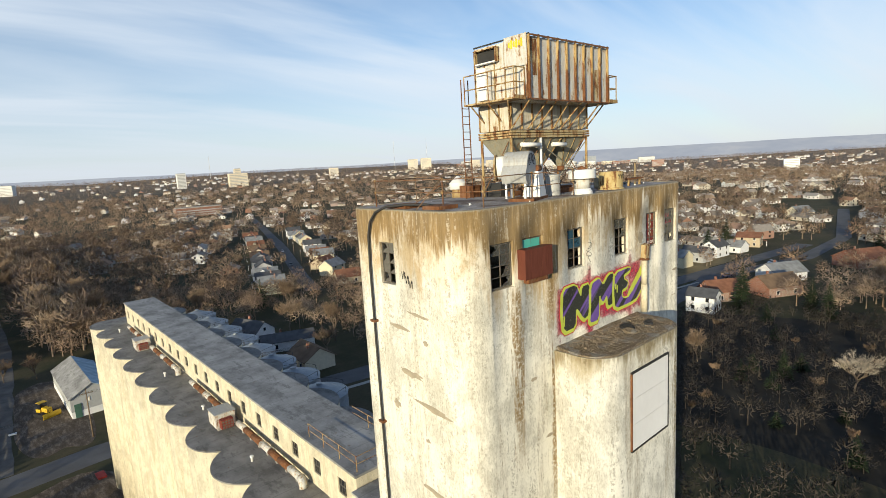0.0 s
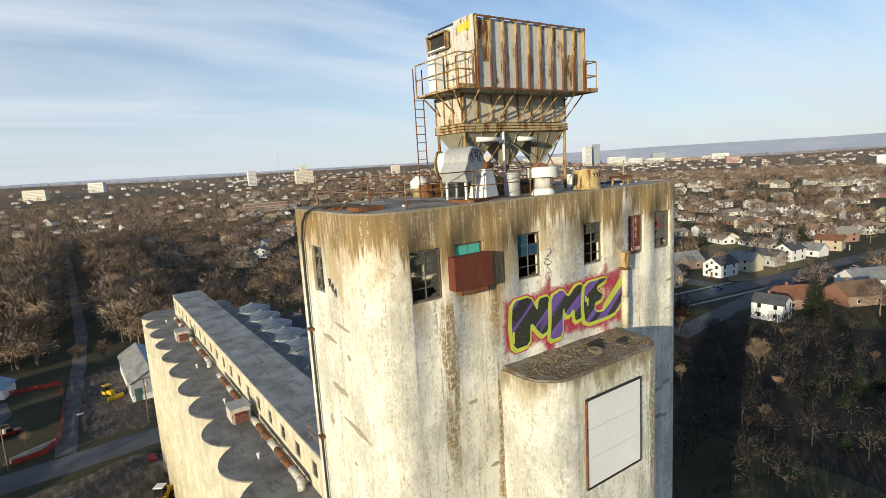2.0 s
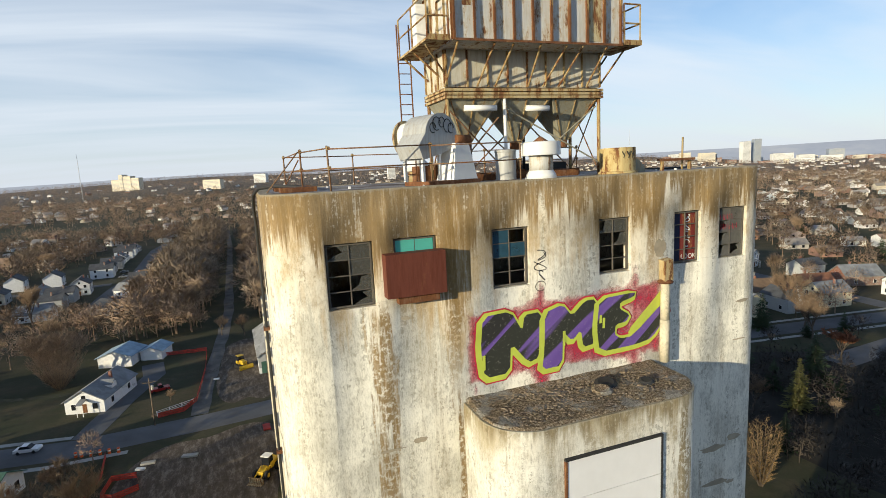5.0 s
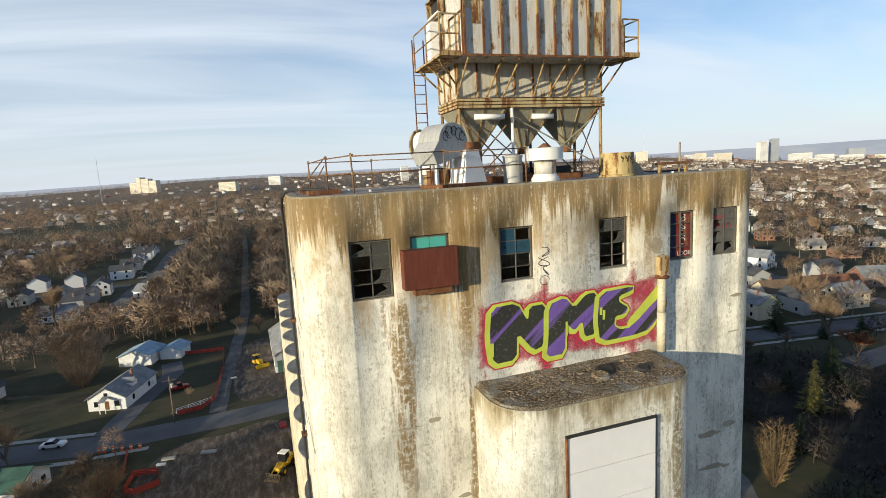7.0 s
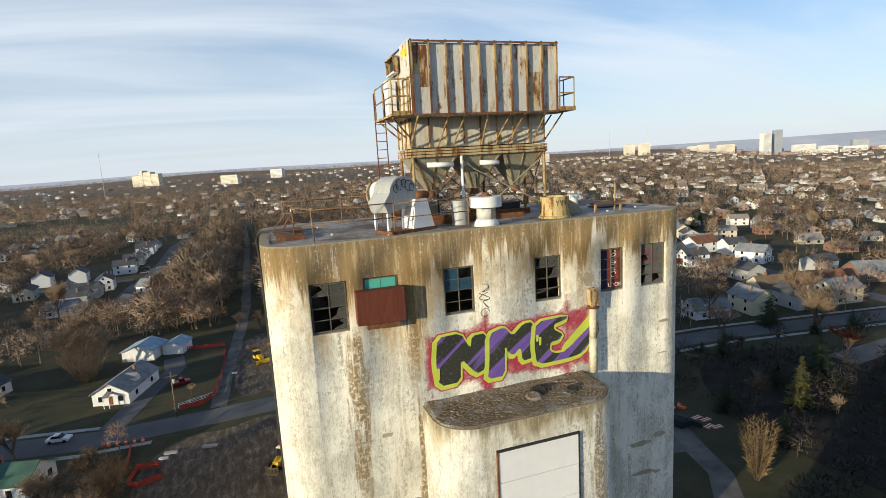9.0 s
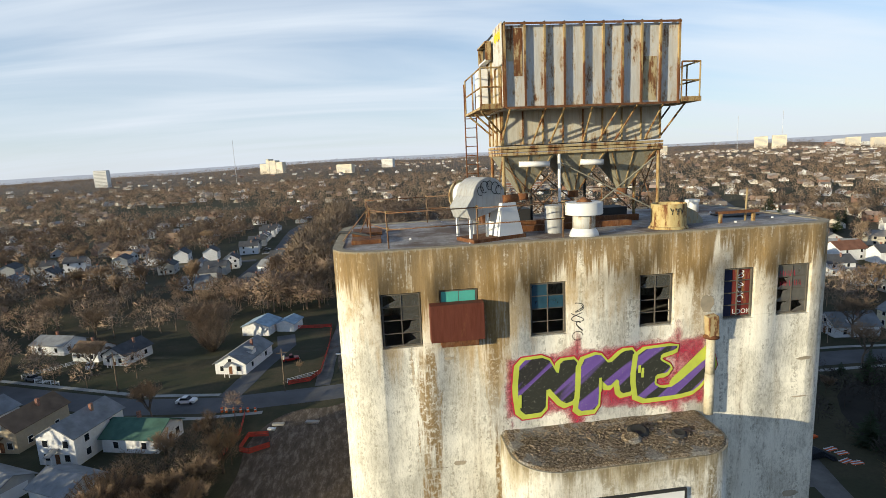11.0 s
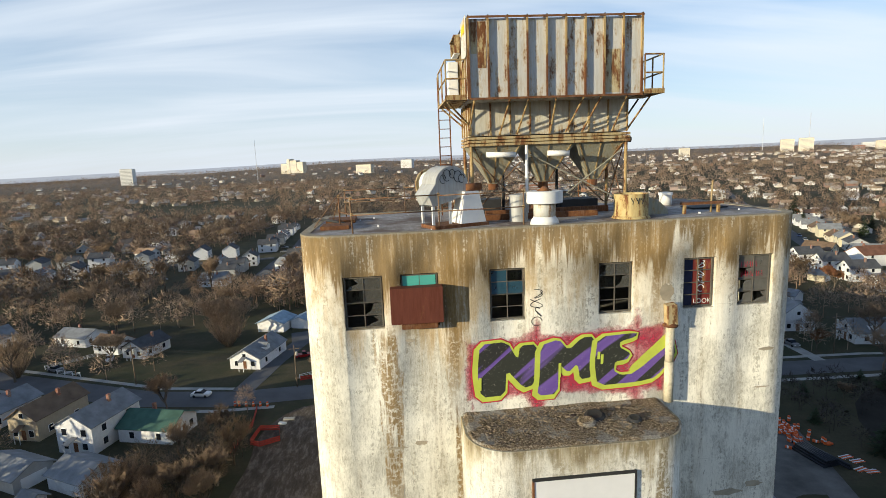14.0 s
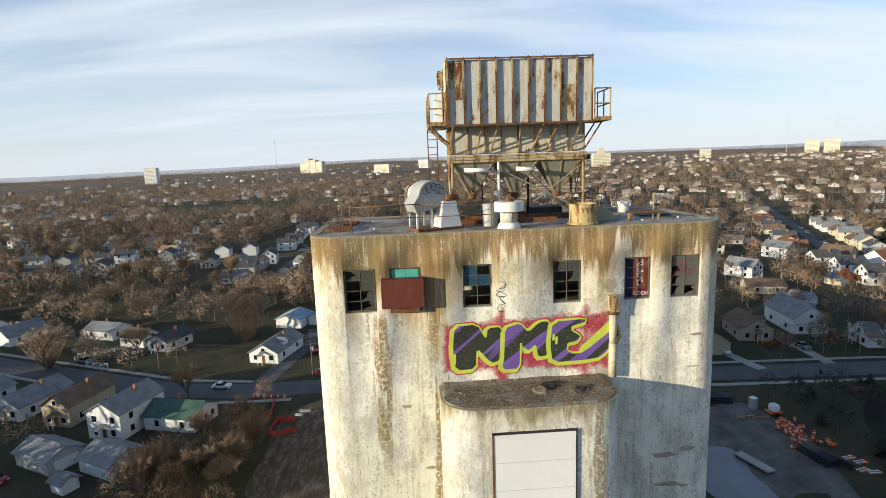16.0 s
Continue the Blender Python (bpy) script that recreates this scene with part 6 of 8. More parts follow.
# repeated houses along the streets
variants = [house("white house with grey shingle roof", 8, 12, 3.2, 2.8, W_WHITE, R_GREY, pose(-62, 262, 0, 0, 0, 55), dormer=True, group="street houses"),
            house("white two-storey house with charcoal roof", 8, 11, 5.3, 2.6, W_WHITE, R_DARK, pose(-60, 280, 0, 0, 0, 85), storeys=2, group="street houses"),
            house("cream house with brown roof", 8.5, 11, 3.2, 2.8, W_CREAM, R_BROWN, pose(-58, 298, 0, 0, 0, 85), group="street houses"),
            house("grey house with charcoal roof", 8, 11, 4.8, 2.2, W_GREY, R_DARK, pose(-57, 316, 0, 0, 0, 85), storeys=1, group="street houses"),
            house("yellow house with grey roof", 8, 11, 5.0, 2.8, W_YELLOW, R_GREY, pose(112, 226, 0, 0, 0, 115), storeys=2, group="street houses"),
            house("tan house with red shingle roof", 9, 11, 3.4, 3.0, W_TAN, R_RED, pose(118, 246, 0, 0, 0, 115), dormer=True, group="street houses")]
TAKEN = [(h[7], h[8], 13) for h in HOUSES] + [(o.location.x, o.location.y, 10) for o in variants] + [(-46, 158, 10), (-37, 159, 8), (-73, 77, 9), (-60, 74, 9)]


def free(x, y, r=11):
    return all((x - a) ** 2 + (y - b) ** 2 > max(r, q) ** 2 for a, b, q in TAKEN)


def seg_dist(x, y, pts):
    best = 1e9
    for (xa, ya), (xb, yb) in zip(pts, pts[1:]):
        dx, dy = xb - xa, yb - ya
        t = min(max(((x - xa) * dx + (y - ya) * dy) / (dx * dx + dy * dy), 0), 1)
        best = min(best, math.hypot(x - xa - t * dx, y - ya - t * dy))
    return best


ROADS = [[(-420, 262), (-250, 190), (-123, 132.5), (-66, 108), (-45, 104.5), (64, 99.5), (110, 97), (190, 84), (300, 70)], [(-22.5, 110), (-20.8, 148), (-18.9, 200), (-21.5, 312), (-24, 420), (-30, 560)],
         [(-72.8, 225), (-72.8, 285), (-70, 320), (-76.5, 436), (-74, 480)], [(180, 84), (196, 214), (236, 290), (318, 448), (420, 640)], [(88, 200), (98, 232), (138, 342), (190, 500), (250, 690)], [(-330, 225), (-230, 280), (-160, 290), (-78, 300)], [(120, 70), (200, 76), (262, 60), (330, 60), (470, 90)]]


def clear_of_roads(x, y, r):
    return all(seg_dist(x, y, p) > r for p in ROADS)


def on_site(x, y):
    """The elevator's own grounds and the views kept open round it."""
    return (-36 < x < 72 and -80 < y < 172) and not (x > 40 and y > 108) or (-70 < x < -20 and 108 < y < 172)


rng = random.Random(77)
for pts, side_turn, lo, hi in ((ROADS[0], 0, 0, 12), (ROADS[2], 0, 0, 40), (ROADS[3], 0, 4, 40), (ROADS[4], 0, 2, 40), (ROADS[5], 0, 0, 30)):
    for (xa, ya), (xb, yb) in zip(pts, pts[1:]):
        L = math.hypot(xb - xa, yb - ya)
        dx, dy = (xb - xa) / L, (yb - ya) / L
        n = int(L / 16)
        for k in range(n):
            for s in (-1, 1):
                x, y = xa + dx * (k + 0.5) * 16 + s * dy * 17, ya + dy * (k + 0.5) * 16 - s * dx * 17
                r = math.hypot(x, y - 60)
                if r > 400 or on_site(x, y) or -60 < x < -20 and 60 < y < 100 or not free(x, y, 12) or not clear_of_roads(x, y, 12) or abs(x + 20) < 26 and y > 150 or 36 < x < 185 and y < 93:
                    continue
                turn = math.degrees(math.atan2(dy, dx)) + (180 if s < 0 else 0) + rng.choice((0, 0, 90))
                copy_thing(rng.choice(variants if x > 40 else variants[:2] + variants[3:4]), pose(x, y, land(x, y) - 0.1, 0, 0, turn))
                TAKEN.append((x, y, 10))



# ---- vehicles and site things ----
M_CAT = plain("machine_yellow_paint", (0.62, 0.40, 0.03), 0.55, 0, 0.2, 3, 0.05)
M_TYRE = plain("tyre_rubber", (0.02, 0.02, 0.02), 0.85, 0, 0.2, 5)
M_ORANGE = plain("orange_plastic", (0.75, 0.13, 0.025), 0.6, 0, 0.15, 4, 0.05)
M_REDNET = plain("orange_red_safety_net", (0.42, 0.05, 0.035), 0.7, 0, 0.2, 4, 0.05)
M_REDCAR, M_WHITECAR, M_GREYCAR, M_BLUECAR = (plain(n, c, 0.3, 0.1, 0.06, 2, 0) for n, c in (("red_car_paint", (0.28, 0.02, 0.02)), ("white_car_paint", (0.75, 0.75, 0.75)), ("grey_car_paint", (0.2, 0.21, 0.22)), ("blue_car_paint", (0.05, 0.09, 0.2))))
M_BLACKPIPE = plain("black_plastic_pipe", (0.02, 0.022, 0.028), 0.45, 0, 0.15, 4)
M_POLE = plain("weathered_pole_wood", (0.20, 0.15, 0.105), 0.9, 0, 0.25, 4, 0.2)


def dozer(at):
    o = thing("bulldozer", "yellow bulldozer parked on bare soil", "bulldozer", at)
    part("hood", box(-0.6, 0.6, -1.9, 0.2, 1.1, 2.1, 0.08), M_CAT, o)
    part("body", box(-0.9, 0.9, 0.2, 1.8, 0.9, 1.7, 0.06), M_CAT, o)
    cab = part("cab", box(-0.75, 0.75, 0.25, 1.5, 1.75, 3.05, 0.05), M_DARKPANE, o, "glazed operator cab")
    part("cab_roof", box(-0.85, 0.85, 0.1, 1.65, 3.06, 3.18, 0.03), M_CAT, cab)
    for s in (-1, 1):
        bm = extrude_outline([(-1.9, 0.45), (-1.5, 0.05), (1.4, 0.05), (1.9, 0.5), (1.5, 0.95), (-1.5, 0.95)], s * 1.25 - 0.3, s * 1.25 + 0.3)
        for v in bm.verts:
            v.co = Vector((v.co.z, v.co.x, v.co.y))
        bmesh.ops.recalc_face_normals(bm, faces=bm.faces)
        part("track", bm, M_TYRE, o)
        part("push_arm", rod(bmesh.new(), (s * 1.0, 0.2, 0.6), (s * 1.0, -2.5, 0.55), 0.12, None, 6), M_CAT, o)
    bm = extrude_outline([(-2.5, 0.05), (-2.62, 0.05), (-2.78, 0.6), (-2.6, 1.25), (-2.5, 1.25), (-2.66, 0.6)], -1.9, 1.9)
    for v in bm.verts:
        v.co = Vector((v.co.z, v.co.x, v.co.y))
    bmesh.ops.recalc_face_normals(bm, faces=bm.faces)
    part("blade", bm, M_CAT, o)
    part("exhaust", rod(bmesh.new(), (0.3, -1.0, 2.1), (0.3, -1.0, 2.8), 0.07), M_DARK, o)
    return o


def loader(at):
    o = thing("wheel_loader", "yellow wheel loader with lowered bucket", "loader", at)
    part("rear_body", box(-0.85, 0.85, 0.4, 2.9, 0.9, 2.0, 0.1), M_CAT, o)
    part("front_frame", box(-0.6, 0.6, -1.8, 0.35, 0.8, 1.4, 0.06), M_CAT, o)
    cab = part("cab", box(-0.7, 0.7, 0.0, 1.3, 1.6, 3.1, 0.05), M_DARKPANE, o, "glazed operator cab")
    part("cab_roof", box(-0.78, 0.78, -0.1, 1.4, 3.11, 3.25, 0.03), M_WHITE, cab)
    for s in (-1, 1):
        for y in (-1.3, 1.9):
            w = part("wheel", rod(bmesh.new(), (s * 0.85, y, 0.72), (s * 1.35, y, 0.72), 0.72, None, 20), M_TYRE, o)
            part("rim", rod(bmesh.new(), (s * 1.352, y, 0.72), (s * 1.37, y, 0.72), 0.36, None, 14), M_CAT, w)
        part("lift_arm", rod(bmesh.new(), (s * 0.55, -0.4, 1.7), (s * 0.6, -2.9, 0.55), 0.11, None, 6), M_CAT, o)
    bm = extrude_outline([(-2.85, 0.1), (-3.75, 0.05), (-3.7, 0.12), (-2.95, 0.2), (-2.9, 0.9), (-3.2, 1.15), (-2.8, 1.0)], -1.35, 1.35)
    for v in bm.verts:
        v.co = Vector((v.co.z, v.co.x, v.co.y))
    bmesh.ops.recalc_face_normals(bm, faces=bm.faces)
    part("bucket", bm, M_STEEL_RUST, o)
    return o


def car(label, paint_m, at, pickup=False):
    o = thing("car" if not pickup else "pickup_truck", label, "car", at)
    prof = [(-2.2, 0.35), (2.2, 0.35), (2.25, 0.75), (2.0, 0.95), (0.9, 1.0), (-1.5, 1.0), (-2.15, 0.9)]
    cabin = [(-1.3, 1.0), (1.0, 1.0), (0.35, 1.5), (-0.9, 1.52)] if not pickup else [(-0.4, 1.0), (1.0, 1.0), (0.6, 1.7), (-0.3, 1.72)]
    for nm, pf, hw, mt in (("body", prof, 0.9, paint_m), ("glasshouse", cabin, 0.78, M_DARKPANE)):
        bm = extrude_outline(pf, -hw, hw)
        for v in bm.verts:
            v.co = Vector((v.co.z, -v.co.x, v.co.y))
        bmesh.ops.recalc_face_normals(bm, faces=bm.faces)
        part(nm, bm, mt, o)
    part("roof", box(-0.74, 0.74, -0.3 if not pickup else -0.55, 0.85 if not pickup else 0.28, 1.525 if not pickup else 1.725, 1.56 if not pickup else 1.76, 0.01), paint_m, o)
    for s in (-1, 1):
        for y in (-1.4, 1.35):
            part("wheel", rod(bmesh.new(), (s * 0.72, y, 0.33), (s * 0.92, y, 0.33), 0.33, None, 14), M_TYRE, o)
        part("headlight", box(s * 0.62 - 0.2, s * 0.62 + 0.2, -2.29, -2.2, 0.62, 0.78), M_WHITE, o)
    return o


dozer(pose(-13.6, 137, 0, 0, 0, 25))
loader(pose(-9.4, 79.0, 0, 0, 0, -35))
car("red pickup truck on the verge", M_REDCAR, pose(-32.6, 129, 0, 0, 0, 105), True)
car("white estate car on the street", M_WHITECAR, pose(-52.6, 107.2, 0.06, 0, 0, 80))
car("red car parked beside a workshop", M_REDCAR, pose(-79, 71.5, 0, 0, 0, 70))
c0 = car("white car parked along the street", M_WHITECAR, pose(-69.0, 300, 0.05, 0, 0, 0))
c1 = car("grey car parked along the street", M_GREYCAR, pose(-76, 318, 0.05, 0, 0, 90))
c2 = car("blue car parked along the street", M_BLUECAR, pose(98, 238, 0.05, 0, 0, -20))
for k, (x, y, a) in enumerate(((-70, 330, 90), (-79, 336, 90), (-66, 256, 90), (-88, 137, 20), (-99, 131, 65), (199, 226, -27), (205, 236, -27), (224, 262, -27), (231, 275, -27), (243, 300, -27), (254, 320, -27), (205, 72, 80), (241, 67, 80), (110, 270, -20), (120, 300, -20), (130, 325, -20), (-120, 250, 60), (175, 88, 80), (76, 112, 10), (98, 112, 0), (38, 118, 0), (40, 126, 10))):
    copy_thing((c0, c1, c2)[k % 3], pose(x, y, land(x, y) + 0.07, 0, 0, a))


def utility_pole(x, y, turn, h=10.5):
    o = thing("utility_pole", "weathered wooden utility pole with crossarm", "pole", pose(x, y, land(x, y), 0, 0, turn), "utility poles")
    part("pole", rod(bmesh.new(), (0, 0, 0), (0, 0, h), 0.16, 0.11, 8), M_POLE, o)
    part("crossarm", box(-1.2, 1.2, -0.22, -0.1, h - 1.0, h - 0.86), M_POLE, o)
    part("transformer", lathe([(0.05, h - 2.6), (0.28, h - 2.55), (0.28, h - 1.75), (0.1, h - 1.65)], 12, (0.45, 0)), M_STEEL, o)
    for x2 in (-1.1, -0.5, 0.5, 1.1):
        part("insulator", rod(bmesh.new(), (x2, -0.16, h - 0.86), (x2, -0.16, h - 0.66), 0.05, 0.03, 6), M_DARK, o)
    return o


poles = [(-158, 155, 25), (-112, 136, 25), (-72, 117.5, 20), (-30.8, 108.8, 0), (-7.2, 116, 0), (61, 107.5, 0), (104, 105, 5), (146, 99, 8), (186, 91, 10)]
for p in poles:
    utility_pole(*p)
for k in range(8):
    utility_pole(103 + 38 * k * 0.36, 232 + 38 * k, 70, 9.5)
wire = bmesh.new()
for (xa, ya, _), (xb, yb, _) in zip(poles, poles[1:]):
    for off in (-1.0, 0.0, 1.0):
        pts = [Vector((xa + (xb - xa) * k / 8, ya + off * 0.6 + (yb - ya) * k / 8, 9.7 - 1.1 * (1 - (k / 4 - 1) ** 2))) for k in range(9)]
        pipe(wire, pts, 0.018, 4)
solid("overhead_wires", wire, M_DARK, "slack black overhead wires between the poles", "wires", kind="stuff")


def net_fence(pts, label):
    o = thing("safety_fence", label, "fence")
    for (xa, ya), (xb, yb) in zip(pts, pts[1:]):
        n = max(1, int(math.hypot(xb - xa, yb - ya) / 2.5))
        for k in range(n):
            a, b = Vector((xa + (xb - xa) * k / n, ya + (yb - ya) * k / n, 0)), Vector((xa + (xb - xa) * (k + 1) / n, ya + (yb - ya) * (k + 1) / n, 0))
            part("post", rod(bmesh.new(), a, a + Vector((0, 0, 1.25)), 0.03, None, 5), M_DARK, o)
            d = (b - a).normalized()
            s = Vector((-d.y, d.x, 0)) * 0.012
            bm = bmesh.new()
            for z0, z1 in ((0.1, 0.42), (0.5, 0.8), (0.88, 1.15)):
                sag = 0.06 * ((k * 7) % 3)
                vs = [bm.verts.new(p) for p in (a - s + Vector((0, 0, z0)), b - s + Vector((0, 0, z0 - sag)), b - s + Vector((0, 0, z1 - sag)), a - s + Vector((0, 0, z1)), a + s + Vector((0, 0, z0)), b + s + Vector((0, 0, z0 - sag)), b + s + Vector((0, 0, z1 - sag)), a + s + Vector((0, 0, z1)))]
                for f in ((0, 1, 2, 3), (7, 6, 5, 4), (0, 4, 5, 1), (3, 2, 6, 7)):
                    bm.faces.new([vs[i] for i in f])
            part("net", bm, M_REDNET, o)
    return o


net_fence([(-35, 158), (-23.7, 157), (-22.9, 140), (-23.4, 118), (-25.7, 113.2), (-30.7, 112.4)], "sagging orange safety net fence along the track")
net_fence([(-35, 82.6), (-34.5, 88), (-30.5, 87.5), (-29.5, 83.2), (-33, 81.5), (-35, 82.6)], "orange safety net round a pit")
net_fence([(-37.5, 98), (-36.5, 90), (-38, 80)], "orange safety net at the soil yard edge")


def white_fence(xa, ya, xb, yb):
    o = thing("rail_fence", "white three-rail garden fence", "fence")
    n = max(2, int(math.hypot(xb - xa, yb - ya) / 2.4))
    for k in range(n + 1):
        x, y = xa + (xb - xa) * k / n, ya + (yb - ya) * k / n
        part("post", box(x - 0.07, x + 0.07, y - 0.07, y + 0.07, 0, 1.2), M_TRIM, o)
    for z in (0.4, 0.75, 1.1):
        part("rail", rod(bmesh.new(), (xa, ya, z), (xb, yb, z), 0.06, None, 4), M_TRIM, o)


white_fence(-103, 133, -88, 146), white_fence(-97.5, 129, -90, 126), white_fence(-31, 113.5, -24, 117)


def barrel(at):
    o = thing("traffic_drum", "orange and white striped traffic drum", "traffic drum", at, "traffic drums")
    for k in range(4):
        part("band", lathe([(0.29 - 0.012 * k, 0.25 * k), (0.28 - 0.012 * k, 0.25 * k + 0.245)], 14), M_WHITE if k == 2 else M_ORANGE, o)
    return o


drum0 = barrel(pose(-43, 100.6, 0.06))
rng = random.Random(31)
for k in range(26):
    if k < 5:
        m = pose(-42 + 1.6 * k, 100.3 - 0.3 * k, 0.06)
    else:
        x, y = 66 + rng.uniform(-2.6, 2.6), 71 + rng.uniform(-5, 4)
        m = pose(x, y, 0.0 if k % 3 else 0.3, 0 if k % 3 else 88, 0, rng.uniform(0, 360))
    copy_thing(drum0, m)


def pipe_bundle(x, y, turn, n, length, label):
    o = thing("pipe_stack", label, "pipes", pose(x, y, 0, 0, 0, turn))
    for r in range(3):
        for k in range(n - r):
            part("pipe", rod(bmesh.new(), (0.46 * (k + r / 2), -length / 2, 0.23 + 0.4 * r), (0.46 * (k + r / 2), length / 2, 0.23 + 0.4 * r), 0.22, None, 10), M_BLACKPIPE, o)


pipe_bundle(57.5, 84.5, 78, 8, 8, "stack of black plastic pipes on gravel")
pipe_bundle(62.3, 62.5, 8, 7, 6, "stack of black plastic pipes on gravel")
pipe_bundle(65.5, 61.5, 14, 2, 6, "two long black pipes on gravel")
wc = thing("portable_toilet", "grey portable toilet cabin", "toilet", pose(64.2, 81.3, 0, 0, 0, 20))
part("cabin", box(-0.6, 0.6, -0.6, 0.6, 0.0, 2.2, 0.04), W_GREY, wc)
part("roof", box(-0.64, 0.64, -0.64, 0.64, 2.201, 2.35, 0.05), M_WHITE, wc)
part("door", box(-0.42, 0.42, -0.63, -0.601, 0.15, 2.0), M_FAN, wc)
tank = thing("site_tank", "white round tank on an orange trailer", "tank", pose(66.5, 78.2, 0))
part("tank", lathe([(0.3, 0.8), (0.95, 0.95), (1.05, 1.5), (0.95, 2.0), (0.35, 2.25), (0.3, 2.4)], 20), M_WHITE, tank)
part("trailer", box(-1.3, 1.3, -0.9, 0.9, 0.45, 0.79, 0.03), M_ORANGE, tank)
for s in (-1, 1):
    part("wheel", rod(bmesh.new(), (0, s * 0.92, 0.36), (0, s * 1.12, 0.36), 0.36, None, 14), M_TYRE, tank)
for x, y, a in ((68.6, 62.0, 10), (69.4, 60.6, 5), (68.0, 58.4, 14), (69.2, 57.6, 0)):
    o = thing("road_barricade", "folded striped road barricade lying on gravel", "barricade", pose(x, y, 0.02, 0, 0, a), "road barricades")
    for k in range(4):
        part("board", box(-1.1, 1.1, -0.55 + 0.28 * k, -0.36 + 0.28 * k, 0.05, 0.09), M_WHITE if k % 2 else M_ORANGE, o)
    part("leg", box(-0.8, -0.74, -0.7, 0.7, 0, 0.049), M_STEEL, o), part("leg", box(0.74, 0.8, -0.7, 0.7, 0, 0.049), M_STEEL, o)
slab = thing("dock_section", "long grey mud-caked trailer bed on the silt", "trailer", pose(51.8, 62, 0.03, 0, 0, 18))
part("bed", box(-0.9, 0.9, -3.2, 3.2, 0.3, 0.55, 0.03), M_CONC, slab)
part("skid", box(-0.7, -0.5, -3.0, 3.0, 0, 0.299), M_DARK, slab), part("skid", box(0.5, 0.7, -3.0, 3.0, 0, 0.299), M_DARK, slab)
rng = random.Random(41)
for k, (x, y, sx, sy, mt, lab) in enumerate(((-29.5, 92, 2.4, 0.9, M_CONC, "pale concrete slab on the soil"), (-22.5, 91.5, 2.8, 1.0, M_CONC, "pale concrete slab on the soil"), (-30.5, 90.2, 1.6, 0.7, M_WHITE, "white scrap panel on the soil"), (-29.5, 114.5, 5.5, 0.5, M_POLE, "stack of timber on the verge"), (-19.8, 130.5, 1.4, 0.5, M_WHITE, "small white barrier on the soil"), (60, 77.5, 4.5, 0.4, M_RAIL, "loose yellow planks on gravel"), (63, 77, 4.0, 0.3, M_RAIL, "loose yellow planks on gravel"), (64, 68, 1.4, 1.2, M_DARK, "black tarpaulin heap on gravel"), (69, 66, 1.2, 0.8, M_ORANGE, "folded orange tarpaulin on the grass"), (-8.7, 97, 1.4, 2.6, M_REDNET, "red rolled hoses beside the silos"))):
    o = solid("site_scrap", box(-sx / 2, sx / 2, -sy / 2, sy / 2, 0, 0.35, 0.06), mt, lab, "scrap")
    o.matrix_basis = pose(x, y, 0.01, 0, 0, rng.uniform(-25, 25))


rng = random.Random(77)
for k in range(34):
    y, tip = rng.uniform(65.5, 75.5), rng.choice((86, 90, 0))
    copy_thing(drum0, pose(63.2 + 0.28 * (y - 65.5) + rng.gauss(0, 0.9), y, 0.28 if tip else 0.0, tip, 0, rng.uniform(0, 360)))


# ---- trees ----
def tree_material(name, tones, rough=0.95):
    m, nt, b, vec = blank(name, rough)
    geo = nt.nodes.new("ShaderNodeNewGeometry")
    oi = nt.nodes.new("ShaderNodeObjectInfo")
    pos = nt.nodes.new("ShaderNodeVectorMath")
    pos.operation = "ADD"
    nt.links.new(geo.outputs["Position"], pos.inputs[0])
    patch = noise_node(nt, pos.outputs[0], 0.05, 2, 0.5)
    fine = noise_node(nt, pos.outputs[0], 0.35, 2, 0.5)
    c = ramp_node(nt, patch, [(0.3, tones[0]), (0.5, tones[1]), (0.68, tones[2])])
    hsv = nt.nodes.new("ShaderNodeHueSaturation")
    v = math_node(nt, "ADD", range_node(nt, geo.outputs["Random Per Island"], 0, 1, 0.55, 0.95), range_node(nt, oi.outputs["Random"], 0, 1, 0.0, 0.45))
    nt.links.new(math_node(nt, "MULTIPLY", v, range_node(nt, fine, 0.3, 0.7, 0.75, 1.25)), hsv.inputs["Value"])
    nt.links.new(c, hsv.inputs["Color"])
    nt.links.new(hsv.outputs[0], b.inputs["Base Color"])
    return m


M_BARK = tree_material("grey_brown_bark", ((0.10, 0.077, 0.058), (0.12, 0.094, 0.071), (0.145, 0.118, 0.092)))
M_TWIG = tree_material("bare_twigs", ((0.215, 0.145, 0.092), (0.24, 0.17, 0.112), (0.27, 0.20, 0.138)))
M_PALETWIG = tree_material("pale_bare_twigs", ((0.36, 0.31, 0.24), (0.40, 0.35, 0.28), (0.44, 0.39, 0.31)))
# Lit copy of the bare twigs: golden sunlight mixed into the colour.
M_SUNTWIG = tree_material("sun_gilded_twigs", ((0.30, 0.20, 0.09), (0.33, 0.22, 0.10), (0.36, 0.25, 0.12)))
M_FARTWIG = tree_material("far_bare_twigs", ((0.225, 0.150, 0.098), (0.26, 0.185, 0.130), (0.30, 0.232, 0.168)))
# Twig tones darkened so the scrub carries its shade in the colour.
M_SHADESCRUB = tree_material("shade_dark_scrub", ((0.044, 0.037, 0.030), (0.053, 0.044, 0.036), (0.068, 0.056, 0.046)))
M_NEEDLE = tree_material("dark_green_needles", ((0.03, 0.048, 0.02), (0.036, 0.055, 0.024), (0.048, 0.06, 0.028)))
M_LEAF = tree_material("russet_leaves", ((0.20, 0.08, 0.04), (0.24, 0.10, 0.05), (0.26, 0.13, 0.06)))


